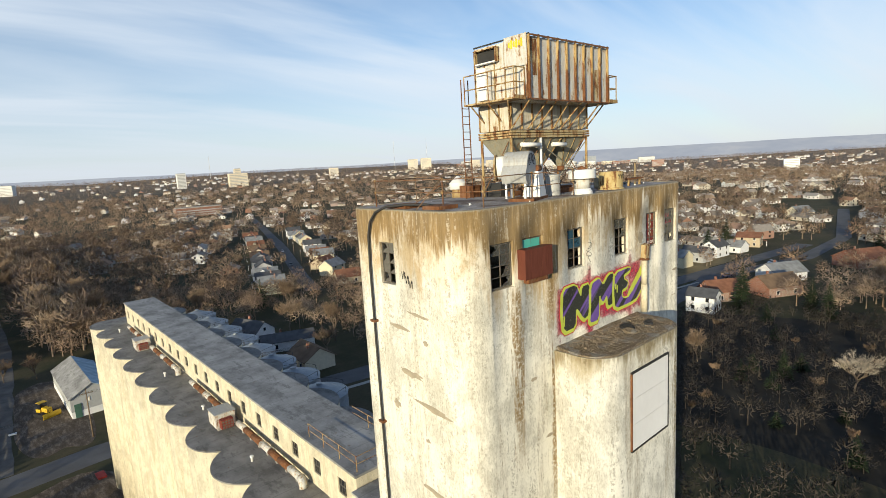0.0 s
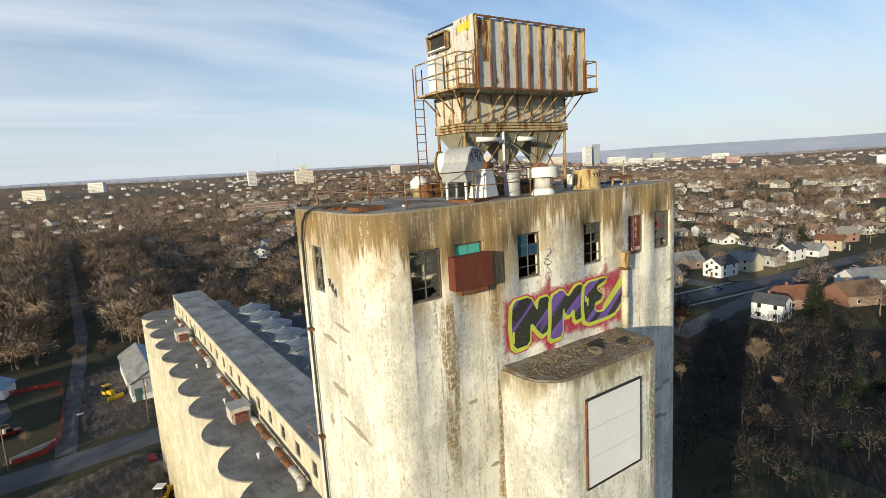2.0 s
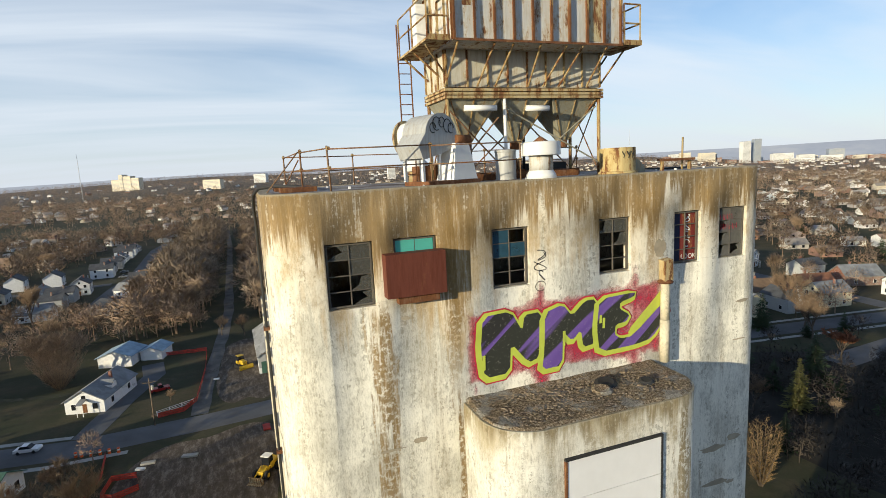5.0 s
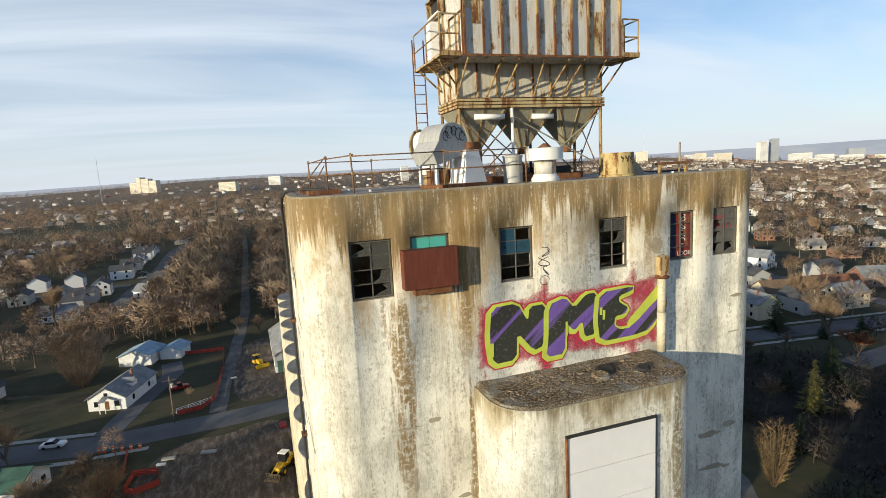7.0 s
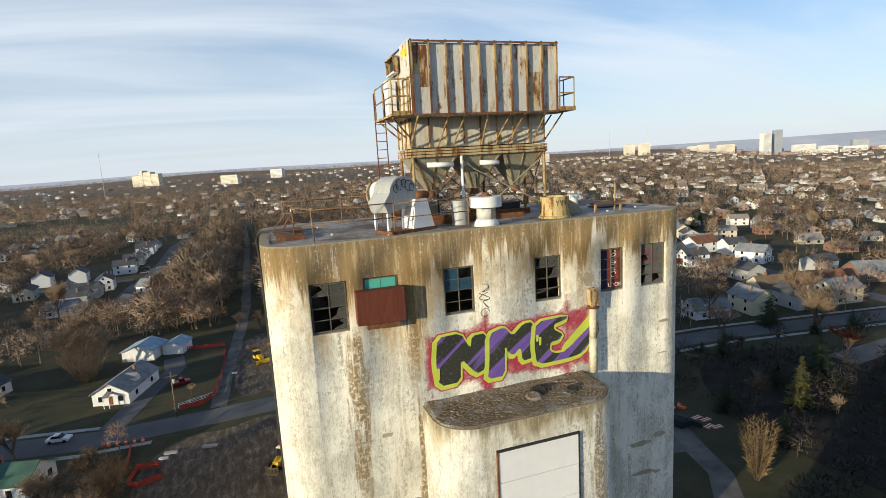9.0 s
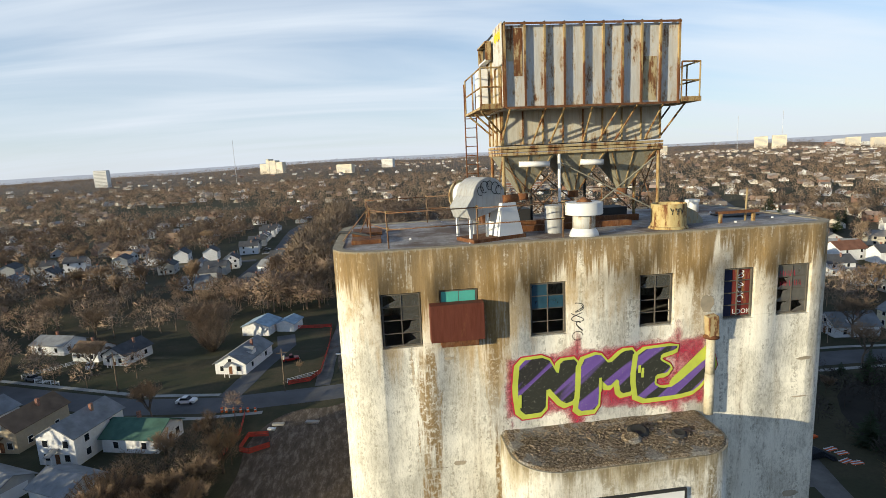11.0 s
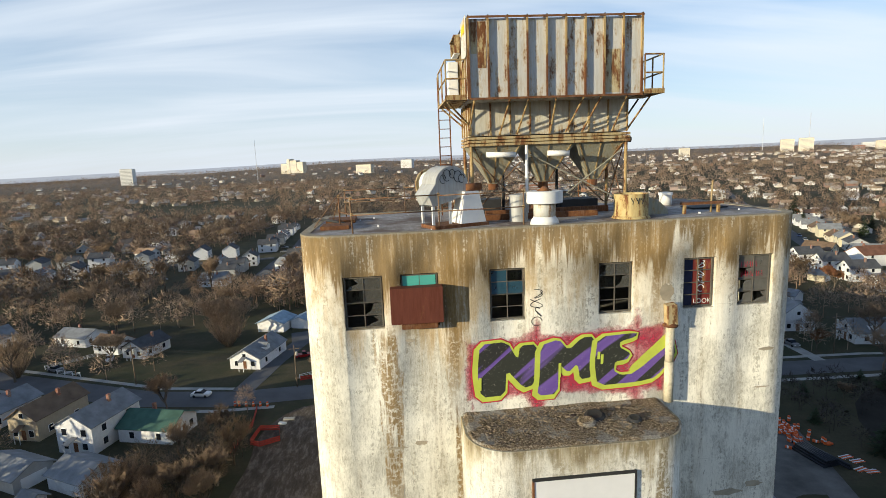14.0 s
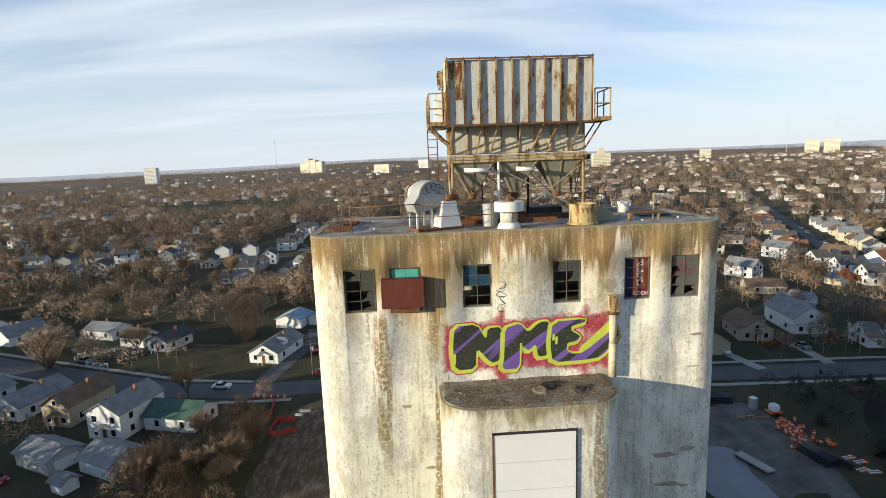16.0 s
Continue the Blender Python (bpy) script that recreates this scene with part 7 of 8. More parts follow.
def mesh_from(name, vs, fs, mat, soft=None):
    """One mesh; soft: a direction for each vertex, along which a crown of thin twigs is shaded as one soft mass."""
    me = bpy.data.meshes.new(name)
    if soft is not None:
        V, F, N = np.asarray(vs, float), np.asarray(fs, int), np.asarray(soft, float)
        g = np.cross(V[F[:, 1]] - V[F[:, 0]], V[F[:, 2]] - V[F[:, 0]])
        turn_over = (g * N[F[:, 0]]).sum(1) < 0
        F[turn_over] = F[turn_over][:, [0, 2, 1]]
        me.from_pydata(V.tolist(), [], F.tolist())
        me.shade_smooth()
        me.normals_split_custom_set_from_vertices((N / (np.linalg.norm(N, axis=1, keepdims=True) + 1e-9)).tolist())
    else:
        me.from_pydata(vs, [], fs)
    me.materials.append(mat)
    return me


def limb(vs, fs, a, b, ra, rb, n=4):
    d = (b - a).normalized()
    u = d.orthogonal().normalized()
    w = d.cross(u)
    base = len(vs)
    for p, r in ((a, ra), (b, rb)):
        for k in range(n):
            c, s = math.cos(2 * math.pi * k / n), math.sin(2 * math.pi * k / n)
            vs.append(tuple(p + (u * c + w * s) * r))
    for k in range(n):
        fs.append((base + k, base + (k + 1) % n, base + n + (k + 1) % n, base + n + k))


def bare_tree(label, seed, h, spread, mat, at, twigs=26, limbs=6, vase=False, leaf=0.026):
    """A leafless broad-leaved tree: trunk, forked limbs, a crown of fine twigs."""
    rng = random.Random(seed)
    tv, tf, cv, cf = [], [], [], []

    def bend(d, amount, up=0.25):
        r = Vector((rng.gauss(0, 1), rng.gauss(0, 1), rng.gauss(0, 1))).normalized()
        return (d + r * amount + Vector((0, 0, up))).normalized()

    def grow(p, d, L, r, lvl):
        mid = p + d * L * 0.5 + Vector((rng.gauss(0, 0.04), rng.gauss(0, 0.04), 0)) * L
        end = p + bend(d, 0.15, 0.05) * L
        vs, fs = (tv, tf) if lvl < 3 else (cv, cf)
        n = 6 if lvl == 0 else 4 if lvl < 3 else 3
        if lvl == 3:
            limb(vs, fs, p, end, r, r * 0.55, 3)
        else:
            limb(vs, fs, p, mid, r, r * 0.8, n), limb(vs, fs, mid, end, r * 0.8, r * 0.55, n)
        if lvl == 3:
            for _ in range(twigs):
                q = mid.lerp(end, rng.uniform(-0.8, 1.1)) if rng.random() < 0.7 else end
                t = bend(d, 0.95, 0.3)
                ll = L * rng.uniform(0.45, 1.05)
                s = t.orthogonal().normalized() * leaf
                tip = q + t * ll
                k = len(cv)
                cv.extend([tuple(q - s), tuple(q + s), tuple(tip)])
                cf.append((k, k + 1, k + 2))
            return
        count = {0: limbs, 1: 4, 2: 4}[lvl]
        for k in range(count):
            f = rng.uniform(0.55, 1.0) if lvl else rng.uniform(0.7, 1.0)
            q = p.lerp(end, f)
            ang = 2 * math.pi * (k + rng.random() * 0.6) / count
            side = Vector((math.cos(ang), math.sin(ang), 0)) * (spread if lvl == 0 else spread * 0.9)
            nd = (d * (1.0 if lvl else 0.9) + side * (0.75 if lvl else 0.8) + Vector((0, 0, 0.35 if vase else 0.1))).normalized()
            grow(q, bend(nd, 0.18, 0.12), L * rng.uniform(0.55, 0.8) * (1.15 if lvl == 0 else 1.0), r * 0.52, lvl + 1)

    grow(Vector((0, 0, -0.2)), Vector((0, 0, 1)), h * 0.30, h * 0.021, 0)
    top = max(v[2] for v in cv)
    k = h / top
    o = thing("tree", label, "tree", at)
    new("trunk", mesh_from("trunk", [tuple(c * k for c in v) for v in tv], tf, M_BARK)).parent = o
    new("crown", mesh_from("crown", [tuple(c * k for c in v) for v in cv], cf, mat)).parent = o
    return o


def brush_tree(label, seed, h, reach, mat, at, stems=18, twigs=150):
    """A tree of many slender stems from the ground, thick with fine upright twigs."""
    rng = random.Random(seed)
    tv, tf, cv, cf = [], [], [], []
    for k in range(stems):
        a, out = 2.4 * k, reach * math.sqrt((k + 0.5) / stems)
        top = Vector((out * math.cos(a), out * math.sin(a), h * (1.0 - 0.30 * (out / reach) ** 2) * rng.uniform(0.86, 1.0)))
        mid = Vector((top.x * 0.55, top.y * 0.55, top.z * 0.42))
        foot = Vector((top.x * 0.08, top.y * 0.08, -0.2))
        limb(tv, tf, foot, mid, 0.10, 0.06), limb(tv, tf, mid, top, 0.06, 0.015)
        for _ in range(twigs):
            f = rng.uniform(0.06, 1.0)
            p = foot.lerp(mid, f / 0.42) if f < 0.42 else mid.lerp(top, (f - 0.42) / 0.58)
            b = rng.uniform(0, 6.283)
            d = Vector((math.cos(b) * 0.7 + math.cos(a) * 0.25, math.sin(b) * 0.7 + math.sin(a) * 0.25, rng.uniform(0.5, 1.3))).normalized()
            tip = p + d * rng.uniform(0.07, 0.17) * h * (1.15 - 0.5 * f)
            side = d.orthogonal().normalized() * 0.035
            n = len(cv)
            cv.extend([tuple(p - side), tuple(p + side), tuple(tip)])
            cf.append((n, n + 1, n + 2))
    o = thing("tree", label, "tree", at)
    new("trunk", mesh_from("trunk", tv, tf, M_BARK)).parent = o
    new("crown", mesh_from("crown", cv, cf, mat)).parent = o
    return o


def conifer(label, seed, h, width, at, ragged=0.25):
    rng = random.Random(seed)
    vs, fs, tv, tf = [], [], [], []
    limb(tv, tf, Vector((0, 0, -0.2)), Vector((0, 0, h * 0.95)), h * 0.02, 0.02, 6)
    n = int(h * 5.5)
    for i in range(n):
        z = h * (0.07 + 0.92 * i / n)
        reach = width / 2 * (1 - i / n) ** 0.8 + 0.12
        for j in range(9):
            a = rng.uniform(0, 6.283)
            L = reach * rng.uniform(1 - ragged * 2, 1.08)
            c, s = math.cos(a), math.sin(a)
            for q in range(3):
                f0 = 0.2 + 0.3 * q
                p = Vector((c * L * f0, s * L * f0, z - L * 0.22 * f0))
                aa = a + rng.uniform(-0.9, 0.9)
                t = Vector((math.cos(aa), math.sin(aa), rng.uniform(-0.35, 0.25))) * max(L * 0.45, 0.25)
                w = Vector((-math.sin(aa), math.cos(aa), rng.uniform(-0.4, 0.4))) * max(L * 0.13, 0.08)
                k = len(vs)
                vs.extend([tuple(p - w), tuple(p + w), tuple(p + t)])
                fs.append((k, k + 1, k + 2))
    o = thing("conifer", label, "tree", at)
    new("trunk", mesh_from("trunk", tv, tf, M_BARK)).parent = o
    new("crown", mesh_from("crown", vs, fs, M_NEEDLE)).parent = o
    return o


B1 = bare_tree("bare broad-crowned winter tree", 1, 12, 0.95, M_TWIG, pose(-58, 145, 0))
B2 = bare_tree("tall bare winter tree with upright limbs", 2, 15, 0.6, M_TWIG, pose(-30, 190, 0), vase=True)
B3 = bare_tree("bare round-crowned winter tree", 3, 10, 0.8, M_TWIG, pose(-57.2, 99.5, 0))
B4 = bare_tree("thicket of bare brushwood", 4, 6.5, 0.9, M_TWIG, pose(-46, 67, 0), twigs=28, limbs=8, vase=True)
B5 = bare_tree("pale bare tree with spreading limbs", 5, 10, 1.1, M_PALETWIG, pose(112, 12, 0))
B6 = brush_tree("bare tree with dense upright twigs, the sun's gold put into their colour", 6, 11.5, 3.2, M_SUNTWIG, pose(61.8, 42.5, 0))
B7 = bare_tree("tree still holding russet leaves", 7, 9, 0.7, M_LEAF, pose(122, 70, 0), twigs=14, leaf=0.14)
C1 = conifer("tall dark green spruce", 1, 15, 7.5, pose(164, 52, 0))
C2 = conifer("ragged dark green pine", 2, 12, 7.5, pose(104, 64, 0), 0.35)
C3 = conifer("dense dark green cedar bush", 3, 6.5, 6.0, pose(76, 62, 0), 0.3)
C4 = conifer("yellow-green cedar, low sunlight put into its needle colour", 5, 11, 5.5, pose(89.5, 57, 0), 0.35)
# Lighter needle colour for this cedar alone, to show it struck by sun.
for ob in C4.children:
    if ob.name.startswith("crown"):
        ob.data.materials[0] = tree_material("sunlit_green_needles", ((0.13, 0.125, 0.035), (0.16, 0.15, 0.045), (0.19, 0.175, 0.06)))
B8 = brush_tree("broad round-crowned bare tree, dense brown twigs", 8, 12.5, 7.0, M_TWIG, pose(-57.0, 142.5, 0), 46, 130)
spots = [(B8, -50.5, 66, 0.7), (B8, -107, 128, 0.75), (B1, -60, 147, 1.35), (B1, -56, 150, 1.25), (B1, -105.5, 125, 1.15), (B1, -84.5, 131, 0.9), (B3, -100, 165, 1.2), (B1, -120, 181, 1.2), (B1, -159, 196, 1.2), (B3, -192, 293, 1.1), (B2, -108, 222, 1.1), (B1, -122, 276, 1.2), (B1, -68, 179, 1.0), (B4, -42, 66, 1.25), (B4, -37, 70, 1.1), (B4, -50, 63, 1.2), (B4, -52, 70, 0.9), (B3, -36, 76, 1.0), (B4, -44, 60, 1.3), (B4, -36, 62, 1.2), (B3, -40, 84, 0.9), (B3, -47, 80, 0.8), (B1, -62, 166, 0.9),
         (C1, 252, 99, 0.95), (C1, 264, 95, 1.1), (C1, 166, 29, 0.75), (C1, 173, 35, 0.7), (C2, 152, 41, 0.5), (C1, 280, 342, 1.35), (C1, 268, 318, 0.8), (C2, 128, 96, 0.9), (C1, 300, 40, 0.7), (C1, 60, 190, 0.8),
         (B3, 81, 60, 0.9), (B3, 89, 106, 0.7), (B7, 101, 107, 0.7), (B7, 84, 105.5, 0.7), (B1, 118, 108, 1.1), (B1, 105, 92, 1.0), (B3, 132, 84, 1.2), (B1, 140, 92, 1.0), (B1, 150, 104, 1.2), (B2, 176, 130, 1.0), (B1, 158, 140, 1.1), (B1, 150, 8, 1.2), (B1, 165, 5, 1.2), (B2, 180, 15, 1.1), (B1, 200, 20, 1.1), (B1, 215, 5, 1.2), (B2, 235, 15, 1.2),
         (B2, 58, 130, 0.95), (B1, 53, 150, 1.0), (B2, 60, 165, 1.1), (B1, 50, 120, 0.8), (B2, 20, 178, 1.1), (B3, -20, 172, 0.7), (B3, -13, 168, 0.8), (B3, 4, 172, 0.8), (B2, 35, 185, 1.0), (B3, -29, 120, 0.35), (B3, 66, 104.5, 0.4), (B1, 66, 118, 0.9)]
for b0, x, y, s in spots:
    copy_thing(b0, pose(x, y, 0, 0, 0, (x * 37 + y * 91) % 360) @ Matrix.Scale(s, 4))
rng = random.Random(55)
count = 0
while count < 185:
    zone = rng.random()
    if zone < 0.28:      # woods on both sides of the track
        y = rng.uniform(185, 420)
        x = -20 + rng.choice((-1, 1)) * rng.uniform(9, 32) + (-8 if y > 260 else 0)
        b0, s = rng.choice((B2, B2, B1)), rng.uniform(0.9, 1.35)
    elif zone < 0.54:    # gardens to the left
        x, y = rng.uniform(-330, -60), rng.uniform(85, 400)
        b0, s = rng.choice((B1, B1, B2, B3, B3)), rng.uniform(0.75, 1.25)
    elif zone < 0.76:     # gardens to the right
        x, y = rng.uniform(75, 330), rng.uniform(40, 380)
        b0, s = rng.choice((B1, B1, B2, B3, B3, B7, C2)), rng.uniform(0.7, 1.15)
    else:                # scrub in the shade beside the yard
        x, y = rng.uniform(71, 145), rng.uniform(-25, 92)
        b0, s = rng.choice((B4, B4, C3, C3, C2)), rng.uniform(0.4, 0.7)
    r = math.hypot(x, y - 60)
    if r > 430 or on_site(x, y) or not free(x, y, 7) or not clear_of_roads(x, y, 6.5) or (x < 72 and y > 0 and x > 40) or math.atan2(x + 4, y + 17) < -0.95 or (235 < x < 330 and 40 < y < 130) or (-112 < x < -52 and 222 < y < 480):
        continue
    copy_thing(b0, pose(x, y, land(x, y), 0, 0, rng.uniform(0, 360)) @ Matrix.Scale(s, 4))
    count += 1


# ---- the far town: houses and woods past counting ----
def place_far(n, r0, r1, rs):
    a = np.radians(rs.uniform(-46, 96, n))
    r = np.sqrt(rs.uniform(r0 ** 2, r1 ** 2, n))
    return np.stack([r * np.sin(a) - 8, r * np.cos(a) - 12], 1)


def park(x, y):
    return -112 < x < -52 and 222 < y < 480 or -330 < x < -150 and 640 < y < 760 or 430 < x < 520 and 100 < y < 140


rs = np.random.RandomState(9)
wv, wf, rv, rf, gv, gf = [], [], [], [], [], []
grid_turn = radians(27)
for i in range(-75, 110):
    for j in range(-20, 190):
        u, v = i * 20.0 + (6 if i % 2 else -6), j * 14.5
        x, y = u * math.cos(grid_turn) + v * math.sin(grid_turn), -u * math.sin(grid_turn) + v * math.cos(grid_turn)
        r = math.hypot(x + 8, y + 12)
        az = math.degrees(math.atan2(x + 8, y + 12))
        keep = (0.8 if az > 12 else 0.3) * min(max(1.5 + 3.2 * noise.noise((x / 130, y / 130, 4)), 0.15), 1)
        if not 300 < r < 2300 or not -48 < az < 97 or rs.rand() > keep * ((1.0 if r < 600 else 0.36 if r < 1200 else 0.12) if az < 14 else (0.72 if r < 520 else 0.36 if r < 850 else 0.16 if r < 1400 else 0.10)) or park(x, y):
            continue
        if r < 700 and (not clear_of_roads(x, y, 13) or not free(x, y, 14)) or abs(x + 22) < 40 and y < 620:
            continue
        x, y = x + rs.normal(0, 5), y + rs.normal(0, 5)
        w, d, h = rs.uniform(7, 9.5), rs.uniform(9, 13), rs.choice((3.0, 3.2, 5.2))
        rise = rs.uniform(1.8, 3.2)
        t = -grid_turn + (math.pi / 2 if rs.rand() < 0.5 else 0)
        if az < 5:
            t = rs.uniform(0, 3.14)
        c, s, z = math.cos(t), math.sin(t), land(x, y) - 0.5
        k = len(wv)
        for px, py, pz in ((-w / 2, -d / 2, 0), (w / 2, -d / 2, 0), (w / 2, -d / 2, h), (0, -d / 2, h + rise), (-w / 2, -d / 2, h), (-w / 2, d / 2, 0), (w / 2, d / 2, 0), (w / 2, d / 2, h), (0, d / 2, h + rise), (-w / 2, d / 2, h)):
            wv.append((x + px * c - py * s, y + px * s + py * c, z + pz))
        wf += [(k, k + 1, k + 2, k + 3, k + 4), (k + 9, k + 8, k + 7, k + 6, k + 5), (k + 1, k + 6, k + 7, k + 2), (k, k + 4, k + 9, k + 5)]
        if r < 750:      # dark panes on all four sides
            for px, py, ux, uy in ((-w * 0.25, -d / 2 - 0.05, 1, 0), (w * 0.25, -d / 2 - 0.05, 1, 0), (-w / 2 - 0.05, -d * 0.25, 0, 1), (-w / 2 - 0.05, d * 0.2, 0, 1), (w / 2 + 0.05, -d * 0.25, 0, 1), (w / 2 + 0.05, d * 0.2, 0, 1)):
                for z0 in ((1.2,) if h < 4 else (1.2, 3.8)):
                    k = len(gv)
                    for a2, zz in ((-0.6, z0), (0.6, z0), (0.6, z0 + 1.3), (-0.6, z0 + 1.3)):
                        qx, qy = px + ux * a2, py + uy * a2
                        gv.append((x + qx * c - qy * s, y + qx * s + qy * c, z + zz))
                    gf.append((k, k + 1, k + 2, k + 3))
        k = len(rv)
        o = 0.5
        for side in (-1, 1):
            for px, py, pz in ((side * (w / 2 + o), -d / 2 - o, h - o * rise / w * 2 + 0.1), (side * (w / 2 + o), d / 2 + o, h - o * rise / w * 2 + 0.1), (0, d / 2 + o, h + rise + 0.1), (0, -d / 2 - o, h + rise + 0.1)):
                rv.append((x + px * c - py * s, y + px * s + py * c, z + pz))
        rf += [(k, k + 1, k + 2, k + 3), (k + 4, k + 7, k + 6, k + 5)]


def island_mat(name, stops, rough):
    m, nt, b, vec = blank(name, rough)
    geo = nt.nodes.new("ShaderNodeNewGeometry")
    c = ramp_node(nt, geo.outputs["Random Per Island"], stops)
    nt.links.new(mix_node(nt, range_node(nt, noise_node(nt, vec, 0.7), 0.4, 0.7, 0, 0.25), c, (0.1, 0.1, 0.1)), b.inputs["Base Color"])
    return m


M_FARWALL = island_mat("far_house_walls", [(0.0, (0.72, 0.72, 0.72)), (0.35, (0.74, 0.73, 0.70)), (0.6, (0.62, 0.56, 0.44)), (0.75, (0.40, 0.38, 0.35)), (0.88, (0.28, 0.14, 0.09)), (1.0, (0.55, 0.60, 0.62))], 0.8)
M_FARROOF = island_mat("far_house_roofs", [(0.0, (0.40, 0.38, 0.35)), (0.3, (0.27, 0.24, 0.21)), (0.5, (0.18, 0.145, 0.12)), (0.7, (0.40, 0.31, 0.21)), (0.85, (0.30, 0.17, 0.105)), (1.0, (0.48, 0.45, 0.41))], 0.85)
tagged(new("far_houses", mesh_from("far_houses", wv, wf, M_FARWALL)), "rows of small far houses, mostly white", "houses", kind="stuff")
tagged(new("far_house_windows", mesh_from("far_house_windows", gv, gf, M_DARKPANE)), "dark window panes of the far houses", "windows", kind="stuff")
tagged(new("far_house_roofs", mesh_from("far_house_roofs", rv, rf, M_FARROOF)), "grey and brown roofs of the far houses", "roofs", kind="stuff")


def woods_at(P, size, shards, seed, name, mat, label, thin=1.0):
    """Many bare crowns in one mesh: bits of bough laid round each crown, and twigs that stand out of it."""
    rs = np.random.RandomState(seed)
    n = len(P)
    Z = np.array([land(x, y) for x, y in P])
    H = size * rs.uniform(0.6, 1.25, n)
    Wd = H * rs.uniform(0.36, 0.56, n)
    th, u = rs.uniform(0, 2 * np.pi, (n, shards)), rs.uniform(-0.35, 1.0, (n, shards))
    flat_r = np.sqrt(np.maximum(1 - u ** 2, 0))
    dirs = np.stack([np.cos(th) * flat_r, np.sin(th) * flat_r, u], -1)
    # lumps: every crown bulges in a few directions
    lump_dir = rs.normal(size=(n, 5, 3))
    lump_dir /= np.linalg.norm(lump_dir, axis=-1, keepdims=True)
    bulge = np.einsum("nsk,nlk->nsl", dirs, lump_dir).max(-1)
    reach = (0.62 + 0.36 * bulge) * rs.uniform(0.72, 1.06, (n, shards))
    axes = np.stack([Wd, Wd, H * 0.5], -1)[:, None, :]
    centre = np.concatenate([P, (Z + H * 0.5)[:, None]], 1)[:, None, :]
    at = centre + dirs * axes * reach[..., None]
    rnd = rs.normal(size=(n, shards, 3))
    side = np.cross(dirs, rnd)
    side /= np.linalg.norm(side, axis=-1, keepdims=True) + 1e-9
    along = np.cross(dirs, side)
    radial = (rs.rand(n, shards) < 0.65)[..., None]
    along = np.where(radial, dirs * 0.9 + along * 0.55 + np.array([0, 0, 0.22]), along * 0.9 + dirs * 0.3)
    L = (H[:, None] * rs.uniform(0.07, 0.17, (n, shards)))[..., None]
    Ws = (H[:, None] * thin * rs.uniform(0.010, 0.024, (n, shards)))[..., None]
    V = np.stack([at - along * L * 0.6 - side * Ws, at - along * L * 0.6 + side * Ws, at + along * L * 0.5], 2).reshape(-1, 3)
    N = np.repeat((dirs * 0.85 + np.array([0, 0, 0.25]) + rs.normal(size=dirs.shape) * 0.28).reshape(-1, 3), 3, axis=0)
    F = np.arange(len(V)).reshape(-1, 3)
    # trunks
    T = np.concatenate([P, Z[:, None]], 1)
    k = len(V)
    w = (H * 0.018)[:, None]
    ex, ey, up = np.array([1, 0, 0]), np.array([0, 1, 0]), (H * 0.6)[:, None] * np.array([0, 0, 1])
    TV = np.stack([T - ex * w, T + ex * w, T + up, T - ey * w, T + ey * w, T + up], 1).reshape(-1, 3)
    F = np.concatenate([F, (np.arange(len(TV)) + k).reshape(-1, 3)])
    V = np.concatenate([V, TV])
    N = np.concatenate([N, np.tile(np.array([-0.6, -0.8, 0.1]), (len(TV), 1))])
    return tagged(new(name, mesh_from(name, V, F, mat, N)), label, "trees", kind="stuff")


def far_woods(n, r0, r1, size, shards, seed, name):
    P = place_far(n, r0, r1, np.random.RandomState(seed))
    ok = np.array([not park(x, y) and (math.hypot(x, y - 60) > 700 or (clear_of_roads(x, y, 7) and free(x, y, 8))) and not on_site(x, y) and (math.degrees(math.atan2(x + 8, y + 12)) < 14 or math.hypot(x, y) > 760 or (int(x * 7.3 + y * 3.1) % 100) < 55) for x, y in P])
    return woods_at(P[ok], size, shards, seed + 50, name, M_FARTWIG, "bare brown winter trees filling the far town")


far_woods(3700, 240, 620, 11.0, 150, 21, "far_trees")
far_woods(9000, 600, 1300, 12.5, 62, 22, "far_trees")
far_woods(10500, 1200, 2600, 14.0, 26, 23, "far_trees")
far_woods(4500, 2500, 3600, 15.0, 18, 24, "far_trees")
rs = np.random.RandomState(61)
garden = place_far(1150, 105, 262, rs)
garden = garden[[clear_of_roads(x, y, 6.5) and free(x, y, 8.5) and not on_site(x, y) and not (235 < x < 330 and 40 < y < 130) and not (36 < x < 170 and y < 95) and not park(x, y) for x, y in garden]]
woods_at(garden, 9.5, 260, 70, "garden_trees", M_FARTWIG, "bare winter trees among the gardens", 0.5)
# Out-of-view belt, added to throw long shadows over the left-hand gardens.
west = np.stack([rs.uniform(-300, -92, 800), rs.uniform(-150, 72, 800)], 1)
west = west[[free(x, y, 9) and x + 0.2 * y < -88 for x, y in west]]
woods_at(west, 17.0, 130, 74, "west_trees", M_FARTWIG, "unseen bare trees added west of the yard to cast shade", 1.0)
# Added behind the camera, never in view: they shade the ground right of the tower.
south = np.stack([rs.uniform(-80, 60, 260), rs.uniform(-170, -62, 260)], 1)
woods_at(south, 17.0, 150, 75, "south_trees", M_FARTWIG, "unseen bare trees added south of the tower to cast shade", 1.2)
# Scrub whose material already holds the dark of the shadowed ground.
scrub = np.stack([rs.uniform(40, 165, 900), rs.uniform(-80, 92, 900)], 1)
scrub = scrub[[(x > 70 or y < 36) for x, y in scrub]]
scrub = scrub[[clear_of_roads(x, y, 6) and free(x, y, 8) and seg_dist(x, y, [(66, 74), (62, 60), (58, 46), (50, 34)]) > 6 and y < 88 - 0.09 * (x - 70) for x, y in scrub]]
